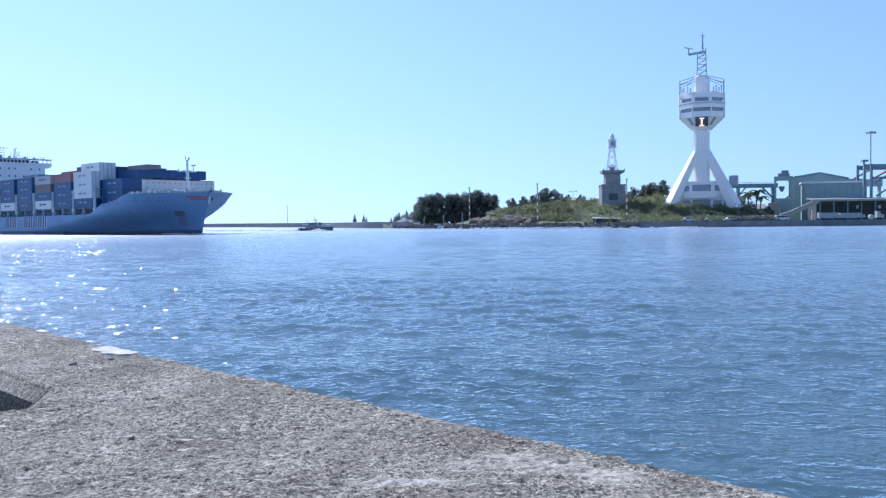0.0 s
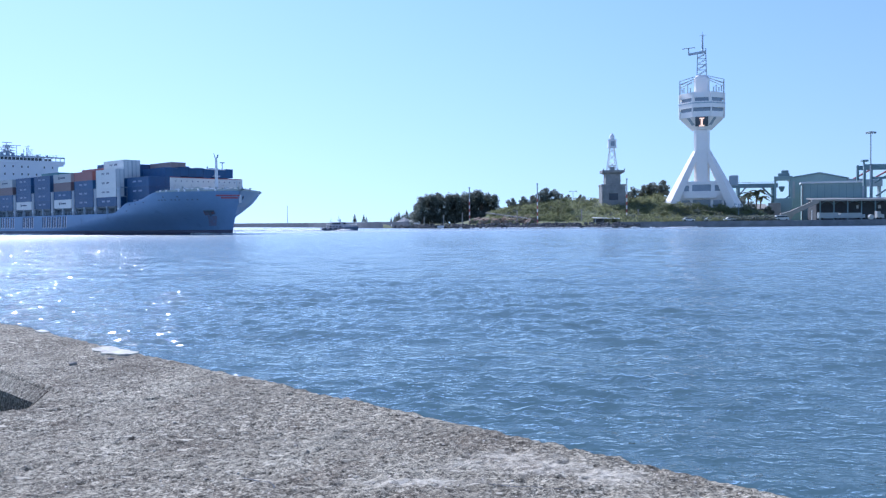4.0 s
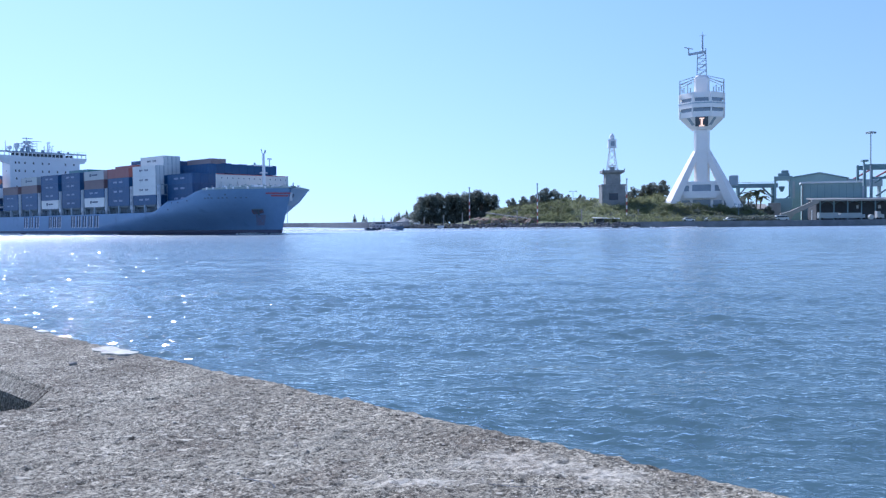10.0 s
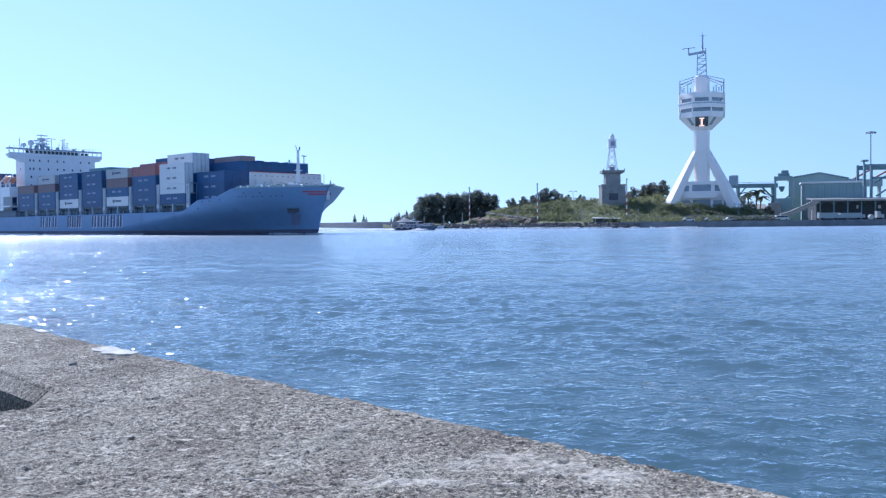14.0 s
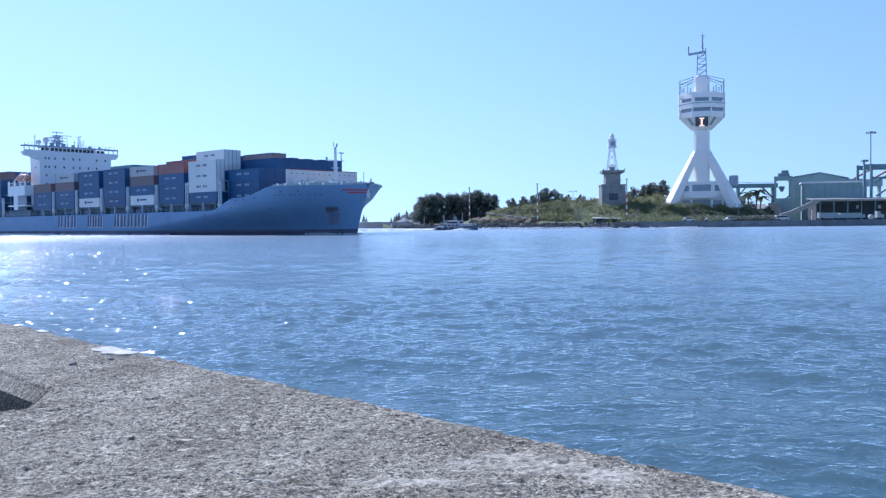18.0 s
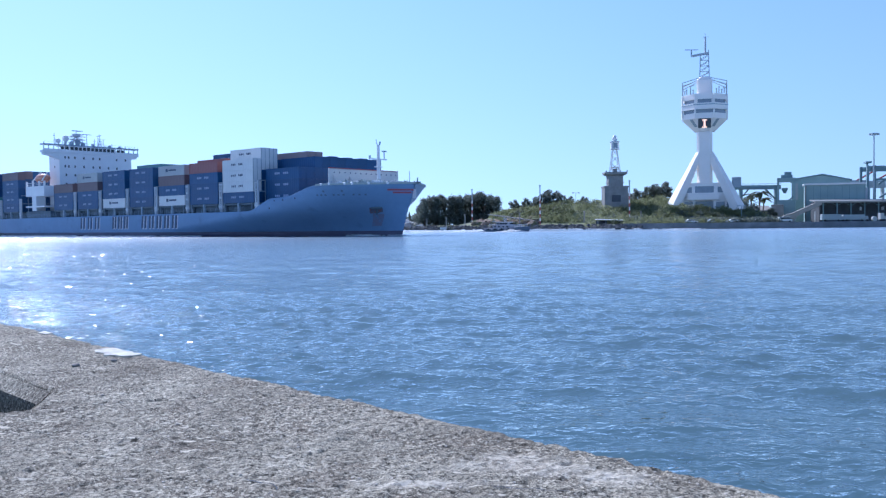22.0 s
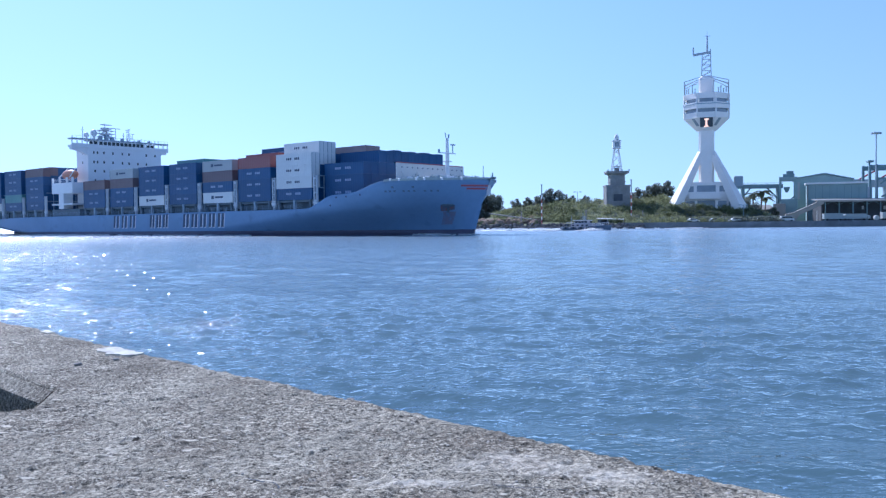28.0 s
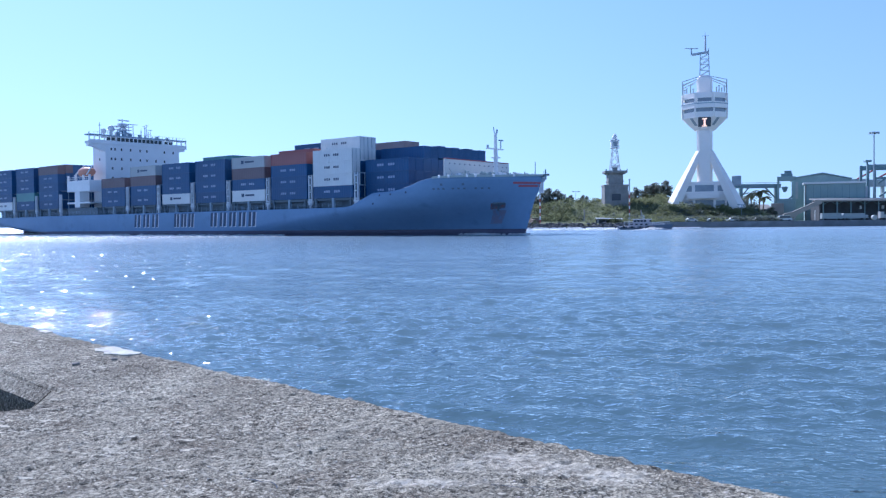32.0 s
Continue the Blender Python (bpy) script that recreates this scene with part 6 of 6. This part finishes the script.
def terminal():
    gz = 1.6
    # conveyor bridge on a portal
    g = thing("conveyor_gantry", pose(0, 378, 0), "dark green steel conveyor bridge on portal legs", "gantry")
    part("bridge_beam", Shape().box(128, 149, -1.2, 1.2, 16.2, 17.9), GREENDARK, g)
    part("bridge_rail", Shape().box(128, 149, -1.25, -1.15, 18.5, 18.65).box(128, 149, -1.25, -1.15, 17.9, 18.0), GREENDARK, g)
    for x in (131.0, 136.5, 142, 147.5):
        part("rail_post", Shape().box(x - 0.08, x + 0.08, -1.28, -1.12, 17.9, 18.6), GREENDARK, g)
    part("portal_leg", Shape().box(146.6, 148.4, -1, 1, gz - 0.5, 16.2, 0.1), GREENDARK, g)
    part("portal_leg", Shape().box(131.0, 132.2, -1, 1, gz - 0.5, 16.2, 0.1), GREENDARK, g)
    part("knee_brace", Shape().beam((146.8, 0, 12.0), (142.5, 0, 16.3), 0.6, 0.6), GREENDARK, g)
    part("knee_brace", Shape().beam((132.0, 0, 12.8), (135, 0, 16.3), 0.5, 0.5), GREENDARK, g)
    # low dark shed and clutter under it
    g = thing("storage_shed", pose(138, 382, gz), "low brown roofed storage shed behind the cars", "shed")
    part("wall", Shape().box(-9, 8, -2, 4, -0.4, 5.2), SHEDDARK, g)
    part("roof", Shape().add([(-10, -3.4, 5.0), (9, -3.4, 5.0), (9, 5, 7.2), (-10, 5, 7.2), (-10, -3.4, 5.3), (9, -3.4, 5.3), (9, 5, 7.5), (-10, 5, 7.5)],
         [(3, 2, 1, 0), (4, 5, 6, 7), (0, 1, 5, 4), (1, 2, 6, 5), (2, 3, 7, 6), (3, 0, 4, 7)]), BEIGE, g)
    for x in (-7, -4.2, -1.4, 1.4, 4.2, 7):
        part("bay_opening", Shape().box(x - 1.0, x + 1.0, -2.05, -1.9, 0.2, 3.4), ROOFGREY, g)
    # loading tower with an open frame
    g = thing("loading_tower", drawn_in(376, 152.8, 380, -22), "green loading tower with an open top frame", "tower")
    for x in (-3.5, 3.2):
        for y in (-2.5, 2.5):
            part("post", Shape().box(x - 0.45, x + 0.45, y - 0.3, y + 0.3, 10.6, 21.2), GREENWALL, g)
    part("top_beam", Shape().box(-3.9, 3.6, -2.8, 2.8, 19.4, 21.2, 0.1), GREENWALL, g)
    part("lower_wall", Shape().box(-3.9, 3.6, -2.8, 2.8, gz - 0.5, 11.4, 0.1), GREENWALL, g)
    part("annex", Shape().box(-6.4, -1.2, -4.0, -2.8, gz - 0.5, 9.4, 0.1), BEIGE, g)
    part("machine", Shape().box(-2.4, 2.4, -2, 2, 21.2, 22.6, 0.2).box(-1.0, 2.0, -1.2, 1.2, 22.6, 23.9, 0.2), GREENDARK, g)
    part("hopper", tapered(Shape(), octagon(0.5, 0.5, 0.1, -0.8), octagon(1.3, 1.2, 0.2, -0.8), 14.4, 16.2).box(-2.1, 0.5, -1.2, 1.2, 16.2, 16.8), GREENDARK, g)
    part("chute", Shape().beam((3.0, -1, 13.0), (0.8, -1, 11.2), 0.6, 0.6), GREENDARK, g)
    # main warehouse with a pitched roof
    g = thing("warehouse", drawn_in(386, 168, 380, -22), "dull green sheet-clad warehouse with a pitched roof", "warehouse")
    out = [(-12, gz - 0.5), (-12, 20.4), (0.8, 22.3), (12, 19.8), (12, gz - 0.5)]
    part("wall", Shape().extruded(out, 0, 30), GREENWALL, g)
    part("roof", Shape().extruded([(-12.5, 20.35), (0.8, 22.4), (12.6, 19.75), (12.6, 20.2), (0.8, 22.95), (-12.5, 20.85)], -0.8, 30.5), GREENDARK, g)
    for i in range(8):
        part("wall_rib", Shape().box(-11 + i * 3.1, -10.8 + i * 3.1, -0.1, 0, gz, 19.6), GREENWALL, g)
    part("wall_panel", Shape().box(-11.4, -9.4, -0.12, 0, 11.5, 19.0), ROOFGREY, g)
    g = thing("front_warehouse", drawn_in(368, 174.5, 380, -20), "lower green warehouse with a white roof edge", "warehouse")
    part("wall", Shape().box(-12.4, 12.2, 0, 11, gz - 0.5, 18.0), GREENWALL, g)
    part("roof_edge", Shape().box(-13.0, 12.4, -0.9, 11.4, 18.0, 18.8, 0.05), WHITEPAINT, g, "white fascia")
    for i in range(9):
        part("wall_rib", Shape().box(-12 + i * 2.95, -11.85 + i * 2.95, -0.1, 0, gz, 17.6), GREENDARK, g)
    part("downpipe_frame", Shape().box(-12.6, -12.0, -0.5, -0.1, gz, 17.7), BEIGE, g)
    part("corner_ladder", Shape().box(12.2, 13.0, -0.2, 0.6, gz, 16.5), TOWERGREY, g)
    # open quay shed
    g = thing("quay_shed", drawn_in(352, 182.5, 384), "long open quay shed with a grey roof and dark interior", "shed")
    part("roof", Shape().add([(-17, -4, 10.2), (60, -4, 10.2), (60, 8, 11.2), (-14.5, 8, 11.2), (-17, -4, 10.7), (60, -4, 10.7), (60, 8, 11.7), (-14.5, 8, 11.7)],
         [(3, 2, 1, 0), (4, 5, 6, 7), (0, 1, 5, 4), (1, 2, 6, 5), (2, 3, 7, 6), (3, 0, 4, 7)]), STONE, g)
    part("fascia", Shape().box(-17.2, 60, -4.3, -4.05, 10.0, 10.75), BEIGE, g)
    part("back_wall", Shape().box(-13, 60, 6.5, 7.4, gz - 0.5, 10.6), SHEDDARK, g)
    part("side_wall", Shape().box(-14.2, -13.6, -2, 7, gz - 0.5, 10.2), SHEDDARK, g)
    for i in range(12):
        x = -13 + i * 6.2
        part("column", Shape().box(x - 0.2, x + 0.2, -3.4, -3.0, gz - 0.5, 10.2), GREENDARK, g)
        part("truss", Shape().beam((x, -3.2, 8.6), (x + 3.1, -3.2, 10.2), 0.15, 0.15).beam((x + 6.2, -3.2, 8.6), (x + 3.1, -3.2, 10.2), 0.15, 0.15), GREENDARK, g)
    # white plates on the back wall stand in for daylight
    for x0, x1 in ((8, 8.9), (18, 19.2)):
        part("light_gap", Shape().box(x0, x1, 6.3, 6.5, 6.6, 8.2), WHITEPAINT, g)
    part("ramp_wall", Shape().extruded([(-32, gz - 0.5), (-31, 4.6), (-27, 5.6), (-16, 10.4), (-14, 10.4), (-14, 9.2), (-25, 4.2), (-27, gz - 0.5)], -4.4, -3.2), BEIGE, g, "pale sloping ramp wall")
    for x, w, h, m in ((-10, 8.5, 3.2, STEEL), (0, 9.5, 3.0, STEEL), (12.5, 1.6, 3.6, TOWERGREY), (18, 2.0, 2.8, TOWERGREY)):
        b = thing("lorry", drawn_in(343, 182.5 + x, 380) @ pose(0, 0, gz), "pale parked lorry inside the quay shed", "lorry", "lorries in the shed")
        part("cargo_box", Shape().box(-w / 2, w / 2, -1.2, 1.2, 0.7, h, 0.08), m, b)
        part("cab", Shape().box(w / 2, w / 2 + 1.6, -1.15, 1.15, 0.6, 2.3, 0.2), m, b)
        for k in (-0.35, 0.35, 0.6):
            part("wheel", Shape().rod((w * k, -1.2, 0.45), (w * k, -0.9, 0.45), 0.45, n=10), TYRE, b)
    # coil of white hose or a tank end
    single("white_drum", Shape().rod((0, -0.6, 1.5), (0, 0.6, 1.5), 1.0, n=18), TOWERGREY, pose(171.0, 338.5, gz - 0.5), "white round drum on its side", "drum")
    for x, h in ((170.5, 5.8), (141.5, 4.0)):
        single("flag_post", Shape().rod((0, 0, 0), (0, 0, h), 0.14, n=6), WHITEPAINT, pose(x, 325, gz - 0.1), "short white post on the quay", "post")
    # quay crane frame and tall light mast
    g = thing("quay_crane", drawn_in(392, 188, 384, -10), "blue-grey steel quay crane frame", "crane")
    for x in (1.6, 4.4):
        for y in (-4, 6):
            part("leg", Shape().box(x - 0.5, x + 0.5, y - 0.5, y + 0.5, gz - 0.5, 26.4), GREENDARK, g)
    part("beam", Shape().box(2, 46, -4.5, -3.5, 24.6, 26.2).box(2, 46, 5.5, 6.5, 24.2, 26.2), GREENDARK, g)
    part("lower_beam", Shape().box(5, 46, -4.4, -3.6, 19.6, 20.6), GREENDARK, g)
    part("stay", Shape().beam((6, -4, 18), (16, -4, 24.4), 0.7, 0.7).beam((6.5, -4, 12), (18, -4, 20), 0.7, 0.7), GREENDARK, g)
    part("winch_house", Shape().box(1.2, 3.6, -3, 1, 27.6, 28.4, 0.1).box(2.0, 2.6, -1, -0.4, 26.2, 27.6), GREENDARK, g)
    for i in range(6):
        part("walkway", Shape().box(10 + i * 3, 12.6 + i * 3, -3.2, -2.6, 9.5 + 1.9 * (i % 4), 10.0 + 1.9 * (i % 4)), TOWERGREY, g)
    g = thing("floodlight_mast", drawn_in(374, 191.7, 380), "tall slim floodlight mast with a ring of lamps", "lamp")
    part("pole", Shape().rod((0, 0, gz - 0.5), (0, 0, 40.6), 0.42, 0.22, 9), STEEL, g)
    part("ring", Shape().turned([(0.5, 40.2), (1.9, 40.4), (1.9, 40.7), (0.5, 40.9)], 12), STEEL, g)
    for i in range(8):
        a = 2 * math.pi * i / 8
        part("floodlight", Shape().box(1.9 * math.cos(a) - 0.32, 1.9 * math.cos(a) + 0.32, 1.9 * math.sin(a) - 0.32, 1.9 * math.sin(a) + 0.32, 39.95, 40.6), STEEL, g)
    # distant cranes between the sheds
    for x, y in ((228, 470), (242, 478)):
        g = thing("harbour_crane", pose(x, y, 0), "distant red and grey harbour crane", "crane", "distant cranes")
        for dx in (-4, 4):
            part("leg", Shape().box(dx - 0.6, dx + 0.6, -1, 1, gz - 0.5, 20), STEEL, g)
        part("cab", Shape().box(-5, 5, -2, 2, 20, 24.0, 0.2), STEEL, g)
        part("boom", Shape().beam((-2, 0, 23), (9, 0, 29), 0.8, 0.8), REDPAINT, g)


# ---- pilot boat ----
def pilot_boat():
    g = thing("pilot_boat", pose(0, 0, 0), "small grey pilot boat with dark hull and white wake", "boat")
    rows = []
    for i in range(17):
        u = i / 16
        x = -9.0 + 16 * u
        w = 2.2 * (1 - max(0, (u - 0.45) / 0.55) ** 2.2)
        top = 1.05 + 0.85 * max(0, u - 0.3) ** 1.3
        rows.append([(x - 0.5 * (1 - k) * u, sd * w * (0.72 + 0.28 * k), -0.5 + (top + 0.5) * k) for sd, k in ((-1, 0), (-1, 0.5), (-1, 1), (1, 1), (1, 0.5), (1, 0))])
    part("hull", Shape().sheet(rows, close=True), BOATHULL, g, "dark hull", smooth=False)
    part("rub_rail", Shape().box(-9, 2.4, -2.26, 2.26, 0.94, 1.07), BOATGREY, g)
    part("transom", Shape().box(-9.05, -8.95, -2, 2, -0.4, 1.05), BOATHULL, g)
    cab = part("cabin", Shape().prism([(-5.6, -1.65), (0.7, -1.65), (1.3, -0.9), (1.3, 0.9), (0.7, 1.65), (-5.6, 1.65)], 1.0, 2.0, 0.97), BOATGREY, g, "pale grey cabin")
    part("wheelhouse", Shape().prism([(-4.6, -1.45), (-0.4, -1.45), (0.3, -0.8), (0.3, 0.8), (-0.4, 1.45), (-4.6, 1.45)], 1.98, 3.0, 0.94), BOATGREY, cab)
    part("wheelhouse_roof", Shape().box(-4.9, 0.3, -1.6, 1.6, 3.0, 3.12, 0.04), WHITEPAINT, cab, "white roof")
    for x in (-4.2, -3.2, -2.2, -1.2):
        part("window", Shape().box(x, x + 0.75, -1.47, 1.47, 2.3, 2.8), GLASS, cab)
    for x in (-5.2, -3.7, -2.2, -0.7):
        part("window", Shape().box(x, x + 0.7, -1.68, 1.68, 1.4, 1.75), GLASS, cab)
    part("front_window", Shape().box(0.24, 0.34, -0.7, 0.7, 2.3, 2.8), GLASS, cab)
    part("mast", Shape().rod((-2.2, 0, 3.1), (-2.4, 0, 5.3), 0.11, 0.07, 6).box(-2.6, -2.0, -0.8, 0.8, 4.1, 4.22).rod((-1.7, 0, 3.1), (-1.7, 0, 4.3), 0.2, 0.12, 6).beam((-2.9, 0, 3.65), (-1.4, 0, 3.75), 0.16, 0.16), STEEL, cab)
    part("fore_trunk", Shape().prism([(1.2, -1.2), (4.3, -0.8), (4.6, 0), (4.3, 0.8), (1.2, 1.2)], 1.1, 1.85, 0.9), BOATGREY, g, "low grey cabin trunk")
    part("aft_mast", Shape().rod((-6.2, 0, 1.05), (-6.2, 0, 4.5), 0.09, 0.06, 6).box(-6.5, -5.9, -0.5, 0.5, 3.2, 3.32), STEEL, g)
    part("canopy", Shape().box(-7.1, -5.4, -1.7, 1.7, 2.3, 2.42, 0.04), WHITEPAINT, g)
    for x in (-7.0, -5.9):
        for y in (-1.6, 1.6):
            part("stanchion", Shape().rod((x, y, 1.0), (x, y, 2.3), 0.06, n=5), STEEL, g)
    s = Shape()
    for i in range(9):
        s.rod((1.6 + 0.55 * i, -1.9 + 0.2 * i, 1.2), (1.6 + 0.55 * i, -1.9 + 0.2 * i, 2.1 + 0.03 * i), 0.045, n=4)
    s.rod((1.6, -1.9, 2.1), (6.0, -0.3, 2.34), 0.06, n=5).rod((1.6, 1.9, 2.1), (6.0, 0.3, 2.34), 0.06, n=5)
    part("bow_rail", s, WHITEPAINT, g)
    for i in range(9):
        part("fender", Shape().turned([(0.1, -0.22), (0.27, -0.15), (0.27, 0.15), (0.1, 0.22)], 8), TYRE if i % 2 else BOATGREY, g, at=pose(-8.2 + 1.25 * i, -2.28, 0.78, 90))
    rnd = random.Random(6)
    s = Shape()
    for i in range(1900):
        q = -9.3 - 95 * rnd.random() ** 1.5
        w = 1.6 + 0.07 * (-9.3 - q)
        k = len(s.v)
        y = rnd.gauss(0, w * 0.55)
        s.lump((0, 0, 0), rnd.uniform(0.3, 0.7), i, 0.6, 6, 3)
        s.v[k:] = [(a * 2.2 + q, b + y, c + 0.02) for a, b, c in s.v[k:]]
    # thin ragged crests: the bow wave curling off the hull and the ridges of the stern wash

    def crest(q0, q1, high, side):
        n = max(3, int((q0 - q1) / 0.3))
        for lane in range(3):
            base, lip = [], []
            for i in range(n + 1):
                f = i / n
                q = q0 + (q1 - q0) * f
                y = side(q) - 0.22 * lane + rnd.gauss(0, 0.08)
                base.append((q, y, -0.12))
                lip.append((q - 0.15, y - 0.16 - 0.1 * rnd.random(), high(f) * rnd.uniform(0.55, 1.1) * (1 - 0.22 * lane)))
            s.sheet([[p, r] for p, r in zip(base, lip)])

    crest(6.5, -3.5, lambda f: 0.12 + 0.68 * math.sin(math.pi * min(1, f * 1.15)) ** 1.2, lambda q: -min(2.35, 0.35 + (6.6 - q) * 0.6) - 0.12)
    for k in (-1.0, 0.0):
        crest(-8.6, -46, lambda f: 0.62 * (1 - 0.5 * f), lambda q, k=k: -1.5 - 0.07 * (-8.6 - q) - k * 1.4)
    crest(-46, -100, lambda f: 0.34 * (1 - 0.6 * f), lambda q: -4.0 - 0.03 * (-46 - q))
    tagged(part("wake", s, FOAM, g, "white wake"), kind="stuff")
    return g


terminal()
BOAT = pilot_boat()
# patch of foam that stays at the foot of the quay
rnd_foam = random.Random(2)
foam = Shape()
for k_foam in range(160):
    foam.lump((rnd_foam.gauss(0, 2.6), rnd_foam.gauss(0, 0.5), 0.02), rnd_foam.uniform(0.2, 0.55), k_foam, 0.7, 5, 3)
single("foam_patch", foam, FOAM, pose(80.5, 284, SEA_Z), "patch of white foam below the quay wall", "foam", kind="stuff")


# ---- motion ----
def motions():
    rows = []
    for t in range(0, 33, 4):
        k = t - 32
        rows.append((t, pose(-38.93 + 2.505 * k, 216.275 - 2.161 * k, 0, 0, 0, math.degrees(-0.672 + 0.076 * k / 32))))
    walk(SHIP, rows)
    # the boat runs ahead of the ship, at a growing bearing and a shrinking distance
    bearing = [(0, -218), (3, -187), (6, -149), (9, -109), (13, -58), (16, -6), (19, 51), (23, 138), (28, 253), (32, 361)]
    walk(BOAT, [(t, pose(b / FOCAL * (318 - 2.2 * t), 318 - 2.2 * t, SEA_Z, 0, 0, -34)) for t, b in bearing])
    # the scanner turns once in 5 seconds; broadside to the camera at 6.75 s
    walk(RADAR, [(0.5 * i, pose(-4.9, -1.2, 69.3, 0, 0, (0.5 * i - 6.75) * 360 / 5.0)) for i in range(65)])
    # the swell drifts slowly towards the wall
    walk(SEA, [(t, pose(0.12 * (t - 16), -0.30 * (t - 16), SEA_Z)) for t in (0, 8, 16, 24, 32)])


motions()
